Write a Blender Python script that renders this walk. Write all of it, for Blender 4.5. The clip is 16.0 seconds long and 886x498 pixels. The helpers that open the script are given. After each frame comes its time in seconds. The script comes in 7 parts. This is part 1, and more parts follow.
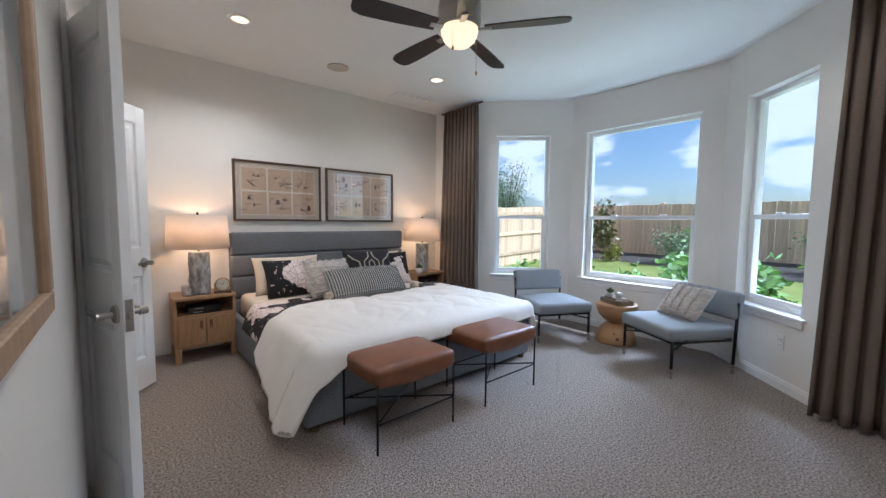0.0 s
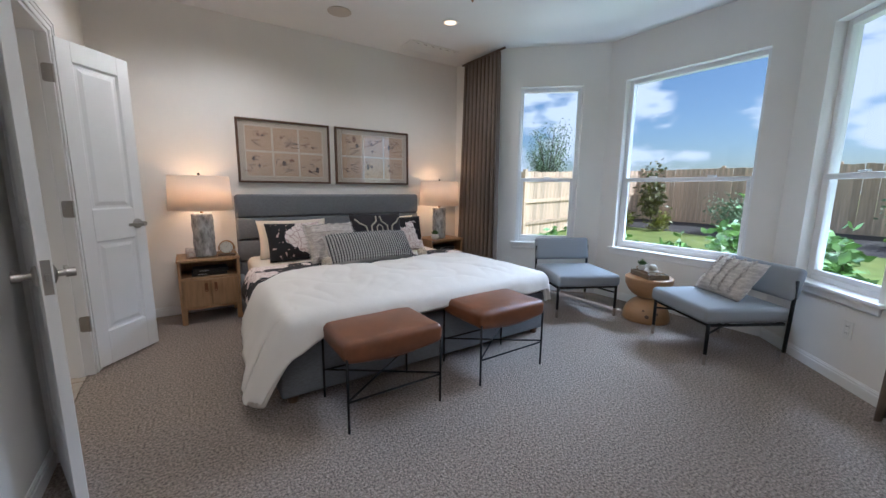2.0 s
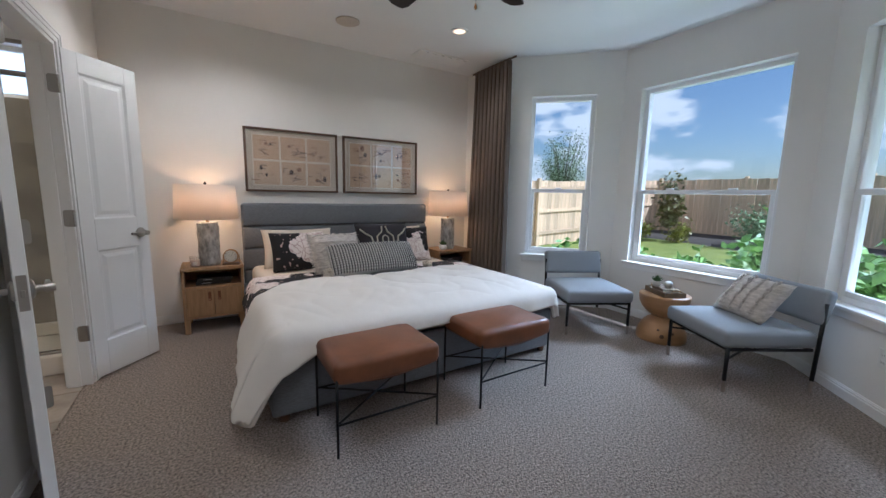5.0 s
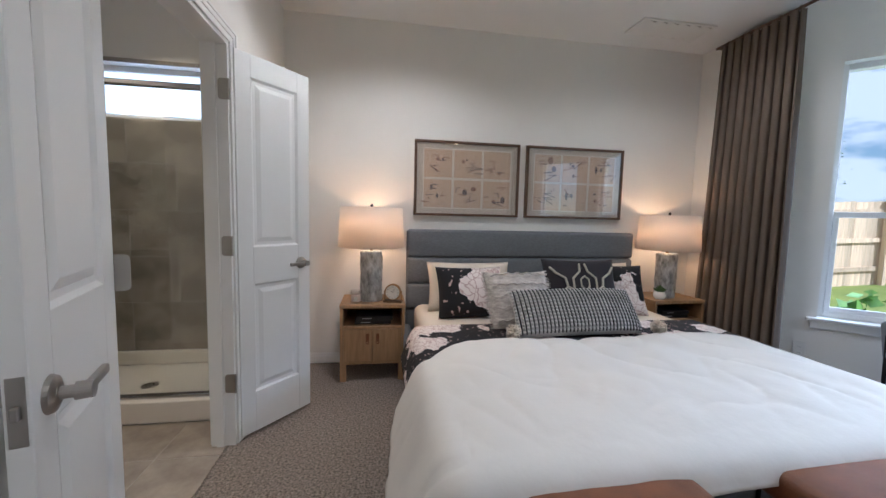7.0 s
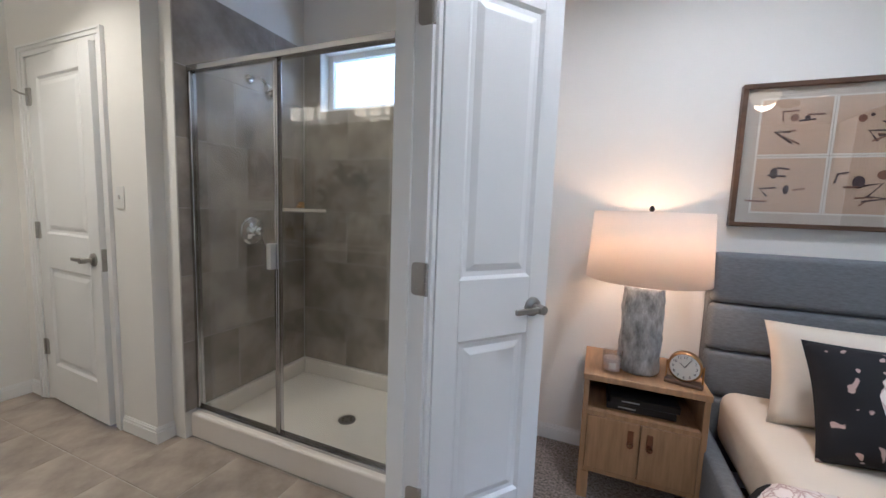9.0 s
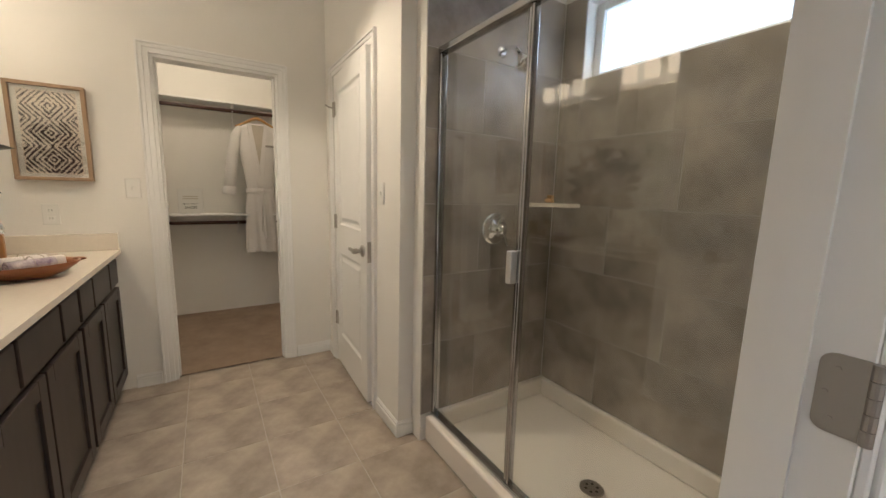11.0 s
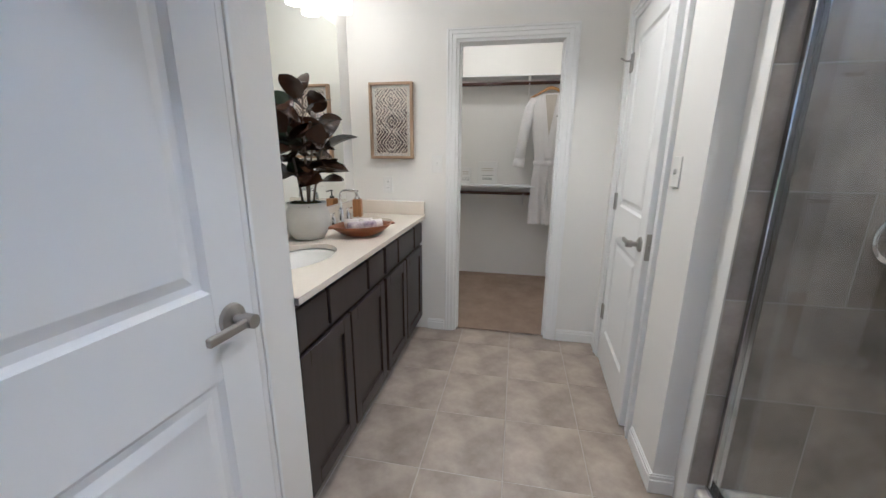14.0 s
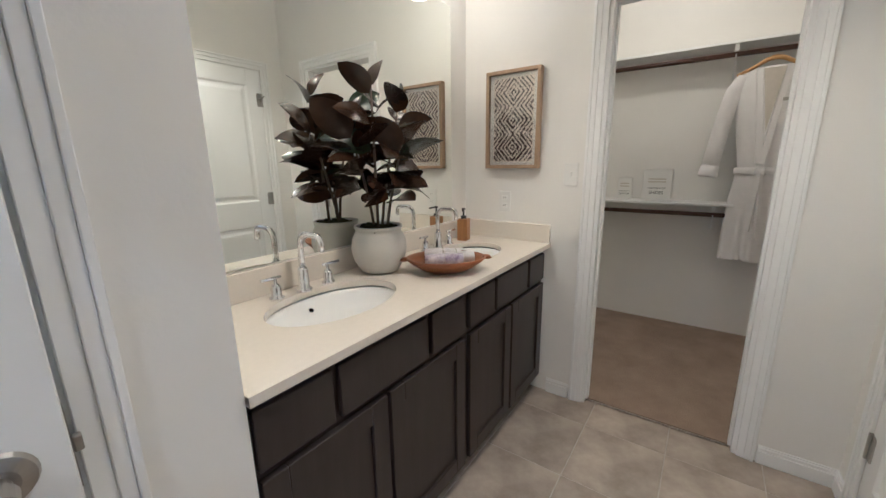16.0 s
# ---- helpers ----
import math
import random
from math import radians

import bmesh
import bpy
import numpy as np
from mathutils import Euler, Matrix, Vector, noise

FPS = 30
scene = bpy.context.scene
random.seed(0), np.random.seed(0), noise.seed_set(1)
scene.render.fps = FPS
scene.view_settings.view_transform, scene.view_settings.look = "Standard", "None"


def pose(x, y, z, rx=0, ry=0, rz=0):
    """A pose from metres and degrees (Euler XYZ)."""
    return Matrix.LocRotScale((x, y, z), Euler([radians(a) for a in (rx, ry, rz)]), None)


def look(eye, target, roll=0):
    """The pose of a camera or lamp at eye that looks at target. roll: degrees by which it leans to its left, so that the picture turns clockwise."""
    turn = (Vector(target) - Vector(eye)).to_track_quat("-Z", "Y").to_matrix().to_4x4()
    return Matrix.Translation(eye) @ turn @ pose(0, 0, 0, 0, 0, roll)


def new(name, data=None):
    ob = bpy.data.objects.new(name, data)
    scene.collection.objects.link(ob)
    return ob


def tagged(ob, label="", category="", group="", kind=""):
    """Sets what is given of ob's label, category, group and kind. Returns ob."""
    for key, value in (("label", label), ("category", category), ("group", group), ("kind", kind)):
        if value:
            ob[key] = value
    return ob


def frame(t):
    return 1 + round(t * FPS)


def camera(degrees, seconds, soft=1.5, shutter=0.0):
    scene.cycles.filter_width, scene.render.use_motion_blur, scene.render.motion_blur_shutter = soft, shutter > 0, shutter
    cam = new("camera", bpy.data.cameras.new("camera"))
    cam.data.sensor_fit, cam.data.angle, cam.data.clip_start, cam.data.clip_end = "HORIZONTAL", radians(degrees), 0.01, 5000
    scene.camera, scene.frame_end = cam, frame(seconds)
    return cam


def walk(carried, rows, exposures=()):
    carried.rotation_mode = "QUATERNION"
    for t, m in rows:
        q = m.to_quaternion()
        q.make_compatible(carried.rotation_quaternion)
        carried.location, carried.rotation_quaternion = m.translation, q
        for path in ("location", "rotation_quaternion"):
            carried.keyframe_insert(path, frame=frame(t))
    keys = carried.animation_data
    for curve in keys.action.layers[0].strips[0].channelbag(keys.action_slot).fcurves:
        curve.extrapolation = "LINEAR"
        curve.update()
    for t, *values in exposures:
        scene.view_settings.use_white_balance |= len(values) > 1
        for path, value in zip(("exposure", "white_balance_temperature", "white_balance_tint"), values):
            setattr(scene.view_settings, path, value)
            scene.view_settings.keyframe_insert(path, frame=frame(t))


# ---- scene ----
cam = camera(99.3, 16.0)
PATH = [
    (0, (0.118, -0.022, 1.254), (1.410, 1.497, 1.108), 0.5),
    (0.5, (0.221, 0.058, 1.210), (1.437, 1.635, 1.021), 0.6),
    (1, (0.327, 0.128, 1.197), (1.506, 1.725, 0.952), 0.6),
    (1.5, (0.423, 0.107, 1.198), (1.572, 1.714, 0.891), 0.7),
    (2, (0.537, 0.008, 1.207), (1.643, 1.644, 0.888), 0.6),
    (2.5, (0.602, -0.114, 1.221), (1.654, 1.556, 0.899), 0.6),
    (3, (0.622, -0.181, 1.240), (1.652, 1.503, 0.917), 0.7),
    (3.5, (0.636, -0.214, 1.247), (1.663, 1.475, 0.942), 0.8),
    (3.7, (0.642, -0.221, 1.249), (1.674, 1.465, 0.951), 0.9),
    (5.8, (0.700, 0.401, 1.222), (1.738, 2.088, 0.948), 1.2),
    (6, (0.722, 0.507, 1.218), (1.701, 2.231, 0.952), 1.2),
    (6.5, (0.780, 0.795, 1.266), (1.504, 2.649, 1.075), 1.2),
    (7, (0.711, 1.085, 1.233), (1.033, 3.051, 1.063), 1.4),
    (7.5, (0.626, 1.347, 1.225), (0.592, 3.342, 1.075), 1.5),
    (8, (0.551, 1.626, 1.228), (0.243, 3.595, 1.055), 1.6),
    (8.2, (0.542, 1.743, 1.238), (0.111, 3.688, 1.058), 1.7),
    (10.3, (0.161, 2.456, 1.279), (-1.122, 3.965, 1.002), 1.8),
    (10.5, (0.138, 2.475, 1.281), (-1.276, 3.860, 0.997), 1.6),
    (11, (0.039, 2.498, 1.289), (-1.634, 3.551, 0.988), 1.5),
    (11.5, (-0.072, 2.513, 1.307), (-1.883, 3.286, 0.956), 1.3),
    (12, (-0.171, 2.578, 1.311), (-2.060, 3.080, 0.887), 1.1),
    (12.5, (-0.224, 2.649, 1.311), (-2.157, 2.864, 0.846), 0.8),
    (13, (-0.216, 2.678, 1.313), (-2.153, 2.642, 0.818), 0.7),
    (13.5, (-0.200, 2.699, 1.328), (-2.123, 2.472, 0.829), 0.5),
    (14, (-0.226, 2.687, 1.332), (-2.130, 2.322, 0.841), 0.4),
    (14.5, (-0.371, 2.636, 1.331), (-2.247, 2.143, 0.845), 0.4),
    (15, (-0.542, 2.589, 1.330), (-2.385, 1.954, 0.882), 0.4),
    (15.5, (-0.708, 2.635, 1.306), (-2.468, 1.797, 0.860), 0.0),
    (16, (-0.905, 2.720, 1.330), (-2.498, 1.597, 0.883), -0.8),
]
walk(cam, [(t, look(eye, target, roll)) for t, eye, target, roll in PATH],
     exposures=[(0.0, 1.12, 5050, 10), (1.5, 0.98, 5050, 10), (6.3, 0.8, 5050, 10), (7.5, 1.15, 4950, 10), (8.2, 1.3, 4700, 10), (10.3, 1.2, 4800, 10), (11.2, 1.4, 5600, 10), (12.5, 1.68, 4600, 10), (14.0, 1.6, 4450, 10), (16.0, 1.45, 4700, 10)])

# ---------------------------------------------------------------- light
SUN_EL, SUN_AZ = radians(49.5), radians(-52)      # elevation; bearing from +x, anticlockwise
sun_from = Vector((math.cos(SUN_EL) * math.cos(SUN_AZ), math.cos(SUN_EL) * math.sin(SUN_AZ), math.sin(SUN_EL)))
world = bpy.data.worlds.new("sky")
scene.world = world
world.use_nodes = True
wt = world.node_tree
wt.nodes.clear()
w_out = wt.nodes.new("ShaderNodeOutputWorld")
w_bg = wt.nodes.new("ShaderNodeBackground")
w_sky = wt.nodes.new("ShaderNodeTexSky")
w_sky.sky_type = "NISHITA"
w_sky.sun_disc = False
w_sky.sun_elevation = SUN_EL
w_sky.sun_rotation = radians(90) - SUN_AZ
w_sky.air_density, w_sky.dust_density, w_sky.ozone_density = 1.0, 1.2, 1.6
w_bg.inputs["Strength"].default_value = 0.06
# broken fair-weather clouds
w_co = wt.nodes.new("ShaderNodeTexCoord")
w_map = wt.nodes.new("ShaderNodeMapping")
w_map.inputs["Scale"].default_value = (1.0, 1.0, 2.6)
w_no = wt.nodes.new("ShaderNodeTexNoise")
w_no.inputs["Scale"].default_value = 4.4
w_no.inputs["Detail"].default_value = 8
w_no.inputs["Roughness"].default_value = 0.52
w_ramp = wt.nodes.new("ShaderNodeValToRGB")
w_ramp.color_ramp.elements[0].position, w_ramp.color_ramp.elements[1].position = 0.485, 0.56
w_mix = wt.nodes.new("ShaderNodeMix")
w_mix.data_type = "RGBA"
w_mix.inputs["B"].default_value = (7.6, 7.7, 7.9, 1)
wt.links.new(w_co.outputs["Generated"], w_map.inputs["Vector"])
wt.links.new(w_map.outputs["Vector"], w_no.inputs["Vector"])
wt.links.new(w_no.outputs["Fac"], w_ramp.inputs["Fac"])
wt.links.new(w_ramp.outputs["Color"], w_mix.inputs["Factor"])
wt.links.new(w_sky.outputs["Color"], w_mix.inputs["A"])
wt.links.new(w_mix.outputs["Result"], w_bg.inputs["Color"])
wt.links.new(w_bg.outputs["Background"], w_out.inputs["Surface"])

sun_data = bpy.data.lights.new("sun", "SUN")
sun_data.energy, sun_data.angle, sun_data.color = 3.6, radians(0.53), (1.0, 0.96, 0.88)
sun_ob = new("sun", sun_data)
sun_ob.matrix_world = look(sun_from * 30, (0, 0, 0))


def point_lamp(name, place, watts, colour, radius=0.04):
    data = bpy.data.lights.new(name, "POINT")
    data.energy, data.color, data.shadow_soft_size = watts, colour, radius
    ob = new(name, data)
    ob.location = place
    return ob


def down_lamp(name, place, watts, colour, radius=0.05, cone=150):
    data = bpy.data.lights.new(name, "SPOT")
    data.energy, data.color, data.shadow_soft_size = watts, colour, radius
    data.spot_size, data.spot_blend = radians(cone), 0.6
    ob = new(name, data)
    ob.location = place
    return ob


WARM = (1.0, 0.66, 0.36)
SOFT = (1.0, 0.85, 0.68)
SHADEWARM = (1.0, 0.56, 0.26)
VANITY = (1.0, 0.76, 0.48)
point_lamp("bedside_bulb", (0.635, 4.0, 1.15), 2.8, SHADEWARM)
point_lamp("bedside_bulb", (3.17, 4.0, 1.15), 2.8, SHADEWARM)
point_lamp("fan_bulb", (1.78, 1.79, 2.38), 2, WARM, 0.08)
for cx, cy in ((0.86, 3.25), (2.755, 3.205), (0.86, 0.35), (2.755, 0.35)):
    down_lamp("can_bulb", (cx, cy, 2.755), 34 if cx < 1 else 15, SOFT)
for cx in (-2.6, -2.43, -2.26, -1.79, -1.62, -1.45):
    point_lamp("vanity_bulb", (cx, 1.61, 2.2), 0.36, VANITY, 0.03)
point_lamp("closet_bulb", (-3.55, 2.4, 2.6), 5, VANITY, 0.1)
# added ceiling spots that brighten bath and shower; no known fitting there
down_lamp("bath_fill_bulb", (-1.9, 2.7, 2.755), 34, VANITY, cone=105)
down_lamp("shower_fill_bulb", (-0.8, 3.8, 2.755), 20, VANITY, cone=105)



def fill_lamp(name, place, target, width, tall, watts):
    """An added area lamp outside a window, standing in for daylight."""
    data = bpy.data.lights.new(name, "AREA")
    data.shape, data.size, data.size_y = "RECTANGLE", width, tall
    data.energy, data.color = watts, (0.80, 0.90, 1.0)
    ob = new(name, data)
    ob.matrix_world = look(place, target)
    return ob


# per bay window: unseen fill lamps, one high for sky, one low for lawn bounce
for mid, out, width, share in (((4.455, 1.80), (1, 0), 1.15, 1.0), ((4.03, 3.02), (0.707, 0.707), 0.65, 0.55), ((4.03, 0.58), (0.707, -0.707), 0.65, 0.55)):
    head = (mid[0] + 3.1 * out[0], mid[1] + 3.1 * out[1], 3.95)
    foot = (mid[0] + 0.42 * out[0], mid[1] + 0.42 * out[1], 0.30)
    fill_lamp("sky_fill", head, (mid[0] - 2.2 * out[0], mid[1] - 2.2 * out[1], 0.6), width * 1.7, 0.9, 250 * share)
    fill_lamp("lawn_fill", foot, (mid[0] - 2.4 * out[0], mid[1] - 2.4 * out[1], 2.6), width, 0.22, 9 * share)


# added area lamp behind the frosted shower window, in place of daylight
fill_lamp("sky_fill", (-0.855, 4.75, 2.12), (-0.855, 4.2, 2.06), 1.02, 0.36, 4.5)


# ---------------------------------------------------------------- materials
def mat(name, colour, rough=0.6, metal=0.0, var=0.0, scale=8.0, bump=0.0, bump_scale=60.0, detail=4, stretch=(1, 1, 1), colour2=None, **extra):
    m = bpy.data.materials.new(name)
    m.use_nodes = True
    nt = m.node_tree
    b = nt.nodes["Principled BSDF"]
    b.inputs["Base Color"].default_value = (*colour, 1)
    b.inputs["Roughness"].default_value = rough
    b.inputs["Metallic"].default_value = metal
    for key, value in extra.items():
        b.inputs[key.replace("_", " ")].default_value = value
    if var or bump or colour2:
        co = nt.nodes.new("ShaderNodeTexCoord")
        mp = nt.nodes.new("ShaderNodeMapping")
        mp.inputs["Scale"].default_value = stretch
        nt.links.new(co.outputs["Object"], mp.inputs["Vector"])
    if var or colour2:
        n1 = nt.nodes.new("ShaderNodeTexNoise")
        n1.inputs["Scale"].default_value = scale
        n1.inputs["Detail"].default_value = detail
        n1.inputs["Roughness"].default_value = 0.6
        nt.links.new(mp.outputs["Vector"], n1.inputs["Vector"])
        ramp = nt.nodes.new("ShaderNodeValToRGB")
        ramp.color_ramp.elements[0].position, ramp.color_ramp.elements[1].position = 0.3, 0.7
        lo = tuple(c * (1 - var) for c in colour)
        hi = colour2 or tuple(min(1, c * (1 + var)) for c in colour)
        ramp.color_ramp.elements[0].color, ramp.color_ramp.elements[1].color = (*lo, 1), (*hi, 1)
        nt.links.new(n1.outputs["Fac"], ramp.inputs["Fac"])
        nt.links.new(ramp.outputs["Color"], b.inputs["Base Color"])
    if bump:
        n2 = nt.nodes.new("ShaderNodeTexNoise")
        n2.inputs["Scale"].default_value = bump_scale
        n2.inputs["Detail"].default_value = 5
        nt.links.new(mp.outputs["Vector"], n2.inputs["Vector"])
        bp = nt.nodes.new("ShaderNodeBump")
        bp.inputs["Strength"].default_value = bump
        bp.inputs["Distance"].default_value = 0.01
        nt.links.new(n2.outputs["Fac"], bp.inputs["Height"])
        nt.links.new(bp.outputs["Normal"], b.inputs["Normal"])
    return m


def randomised(m, amount=0.25):
    """Vary the brightness from object to object."""
    nt = m.node_tree
    b = nt.nodes["Principled BSDF"]
    info = nt.nodes.new("ShaderNodeObjectInfo")
    rng = nt.nodes.new("ShaderNodeMapRange")
    rng.inputs["To Min"].default_value, rng.inputs["To Max"].default_value = 1 - amount, 1 + amount
    nt.links.new(info.outputs["Random"], rng.inputs["Value"])
    hsv = nt.nodes.new("ShaderNodeHueSaturation")
    nt.links.new(rng.outputs["Result"], hsv.inputs["Value"])
    link = b.inputs["Base Color"].links
    if link:
        nt.links.new(link[0].from_socket, hsv.inputs["Color"])
    else:
        hsv.inputs["Color"].default_value = b.inputs["Base Color"].default_value
    nt.links.new(hsv.outputs["Color"], b.inputs["Base Color"])
    return m


def thin_glass(name, tint=(1, 1, 1), normal=0.045, rough=0.0):
    """A clear pane: its gloss rises towards grazing view, on either face alike."""
    m = bpy.data.materials.new(name)
    m.use_nodes = True
    nt = m.node_tree
    nt.nodes.clear()
    out = nt.nodes.new("ShaderNodeOutputMaterial")
    mix = nt.nodes.new("ShaderNodeMixShader")
    tr = nt.nodes.new("ShaderNodeBsdfTransparent")
    gl = nt.nodes.new("ShaderNodeBsdfGlossy")
    lw = nt.nodes.new("ShaderNodeLayerWeight")
    pw = nt.nodes.new("ShaderNodeMath")
    ad = nt.nodes.new("ShaderNodeMath")
    lw.inputs["Blend"].default_value = 0.5
    pw.operation, pw.inputs[1].default_value = "POWER", 5.0
    ad.operation, ad.inputs[1].default_value, ad.inputs[2].default_value = "MULTIPLY_ADD", 0.8, normal
    tr.inputs["Color"].default_value = (*tint, 1)
    gl.inputs["Roughness"].default_value = rough
    nt.links.new(lw.outputs["Facing"], pw.inputs[0])
    nt.links.new(pw.outputs["Value"], ad.inputs[0])
    nt.links.new(ad.outputs["Value"], mix.inputs["Fac"])
    nt.links.new(tr.outputs["BSDF"], mix.inputs[1])
    nt.links.new(gl.outputs["BSDF"], mix.inputs[2])
    nt.links.new(mix.outputs["Shader"], out.inputs["Surface"])
    return m


def glowing(name, colour, strength, base=(0.9, 0.85, 0.78)):
    m = mat(name, base, 0.5)
    b = m.node_tree.nodes["Principled BSDF"]
    b.inputs["Emission Color"].default_value = (*colour, 1)
    b.inputs["Emission Strength"].default_value = strength
    return m


def floral(name, scale):
    """Pale and rose blooms and sprigs on black cloth."""
    m = mat(name, (0.01, 0.009, 0.011), 0.85, bump=0.15, bump_scale=400)
    nt = m.node_tree
    b = nt.nodes["Principled BSDF"]
    co = nt.nodes.new("ShaderNodeTexCoord")
    v = nt.nodes.new("ShaderNodeTexVoronoi")
    v.inputs["Scale"].default_value = scale
    warp = nt.nodes.new("ShaderNodeTexNoise")
    warp.inputs["Scale"].default_value = scale * 2.2
    warp.inputs["Detail"].default_value = 3
    mixv = nt.nodes.new("ShaderNodeMix")
    mixv.data_type = "VECTOR"
    mixv.inputs["Factor"].default_value = 0.13
    nt.links.new(co.outputs["Object"], warp.inputs["Vector"])
    nt.links.new(co.outputs["Object"], mixv.inputs["A"])
    nt.links.new(warp.outputs["Color"], mixv.inputs["B"])
    nt.links.new(mixv.outputs["Result"], v.inputs["Vector"])
    petals = nt.nodes.new("ShaderNodeTexVoronoi")
    petals.feature = "DISTANCE_TO_EDGE"
    petals.inputs["Scale"].default_value = scale * 5.5
    nt.links.new(mixv.outputs["Result"], petals.inputs["Vector"])
    pr = nt.nodes.new("ShaderNodeValToRGB")
    pr.color_ramp.elements[0].color, pr.color_ramp.elements[1].color = (0.46, 0.31, 0.28, 1), (0.80, 0.715, 0.67, 1)
    pr.color_ramp.elements[1].position = 0.09
    nt.links.new(petals.outputs["Distance"], pr.inputs["Fac"])
    mask = nt.nodes.new("ShaderNodeValToRGB")
    mask.color_ramp.interpolation = "CONSTANT"
    mask.color_ramp.elements[0].color, mask.color_ramp.elements[1].color = (1, 1, 1, 1), (0, 0, 0, 1)
    mask.color_ramp.elements[1].position = 0.46
    nt.links.new(v.outputs["Distance"], mask.inputs["Fac"])
    sprig = nt.nodes.new("ShaderNodeTexVoronoi")
    sprig.inputs["Scale"].default_value = scale * 6
    nt.links.new(mixv.outputs["Result"], sprig.inputs["Vector"])
    sr = nt.nodes.new("ShaderNodeValToRGB")
    sr.color_ramp.elements[0].color, sr.color_ramp.elements[1].color = (0.50, 0.36, 0.31, 1), (0.01, 0.009, 0.011, 1)
    sr.color_ramp.elements[0].position, sr.color_ramp.elements[1].position = 0.17, 0.22
    nt.links.new(sprig.outputs["Distance"], sr.inputs["Fac"])
    mx = nt.nodes.new("ShaderNodeMix")
    mx.data_type = "RGBA"
    nt.links.new(mask.outputs["Color"], mx.inputs["Factor"])
    nt.links.new(sr.outputs["Color"], mx.inputs["A"])
    nt.links.new(pr.outputs["Color"], mx.inputs["B"])
    nt.links.new(mx.outputs["Result"], b.inputs["Base Color"])
    return m


M_WALL = mat("wall_paint", (0.80, 0.78, 0.74), 0.75, var=0.015, scale=3, bump=0.06, bump_scale=90)
M_CEIL = mat("ceiling_paint", (0.80, 0.795, 0.775), 0.85, var=0.015, scale=2, bump=0.12, bump_scale=70)
M_TRIM = mat("trim_paint", (0.83, 0.825, 0.81), 0.35, var=0.01, scale=4)
M_DOOR = mat("door_paint", (0.84, 0.84, 0.83), 0.32, var=0.012, scale=3, bump=0.015, bump_scale=40)
M_VINYL = mat("window_vinyl", (0.82, 0.82, 0.82), 0.3)
M_CARPET = mat("carpet", (0.33, 0.275, 0.235), 0.97, var=0.75, scale=85, bump=1.0, bump_scale=110, detail=6)
M_CARPET.node_tree.nodes["Bump"].inputs["Distance"].default_value = 0.022
# browner carpet copy; the closet's dimmer, warmer light is in its colour
M_DIMCARPET = mat("dimmed_closet_carpet", (0.27, 0.195, 0.14), 0.95, var=0.14, scale=5, bump=0.8, bump_scale=140, detail=6, colour2=(0.33, 0.245, 0.18))
M_FABRIC = mat("slate_upholstery", (0.17, 0.18, 0.195), 0.9, var=0.16, scale=160, bump=0.25, bump_scale=420, stretch=(0.25, 1, 1))
M_CHAIR = mat("grey_upholstery", (0.27, 0.285, 0.305), 0.85, var=0.05, scale=200, bump=0.15, bump_scale=500)
M_DUVET = mat("duvet_cotton", (0.76, 0.715, 0.655), 0.85, var=0.02, scale=5, bump=0.35, bump_scale=11)
M_SHEET = mat("sheet_cotton", (0.74, 0.66, 0.55), 0.85, var=0.02, scale=6, bump=0.1, bump_scale=40)
M_LEATHER = mat("cognac_leather", (0.170, 0.062, 0.025), 0.36, var=0.25, scale=7, bump=0.12, bump_scale=220)
M_BLACK = mat("black_steel", (0.012, 0.012, 0.013), 0.45, 0.6, var=0.1, scale=20)
M_BRASSY = mat("brushed_cap", (0.42, 0.36, 0.31), 0.35, 0.9)
M_OAK = mat("oak", (0.36, 0.215, 0.105), 0.5, var=0.2, scale=6, bump=0.06, bump_scale=30, stretch=(8, 1, 1))
M_OAKV = mat("oak_upright", (0.36, 0.215, 0.105), 0.5, var=0.2, scale=6, bump=0.06, bump_scale=30, stretch=(8, 8, 0.8))
M_WALNUT = mat("walnut", (0.10, 0.055, 0.03), 0.5, var=0.25, scale=8, stretch=(1, 1, 6))
M_LIGHTOAK = mat("light_oak_frame", (0.36, 0.245, 0.15), 0.5, var=0.15, scale=8, stretch=(1, 6, 1))
M_SHADE = bpy.data.materials.new("lamp_shade_linen")
M_CURTAIN = mat("taupe_curtain", (0.15, 0.115, 0.09), 0.9, var=0.08, scale=120, bump=0.12, bump_scale=350)
M_GLASS = thin_glass("window_glass", (0.98, 0.99, 0.985), 0.02)
M_SHGLASS = thin_glass("shower_glass", (0.96, 0.975, 0.965), 0.055)
M_PICGLASS = thin_glass("picture_glass", (0.98, 0.98, 0.98), 0.11)
M_CHROME = mat("chrome", (0.78, 0.78, 0.79), 0.08, 1.0)
M_SATIN = mat("satin_chrome", (0.86, 0.86, 0.87), 0.38, 0.85)
M_SHTRIM = mat("polished_trim", (0.50, 0.50, 0.51), 0.14, 1.0)
M_NICKEL = mat("satin_nickel", (0.42, 0.40, 0.37), 0.32, 1.0)
M_MIRROR = mat("mirror_silver", (0.90, 0.92, 0.88), 0.0, 1.0)
M_QUARTZ = mat("quartz_top", (0.74, 0.68, 0.59), 0.18, var=0.018, scale=60, detail=2)
M_PORCELAIN = mat("porcelain", (0.88, 0.87, 0.84), 0.12)
M_CAB = mat("espresso_cabinet", (0.034, 0.026, 0.024), 0.4, var=0.2, scale=5, stretch=(6, 6, 0.6))
M_TILE = randomised(mat("floor_tile_stone", (0.29, 0.24, 0.195), 0.33, var=0.28, scale=4.5, detail=6, colour2=(0.46, 0.395, 0.33)), 0.06)
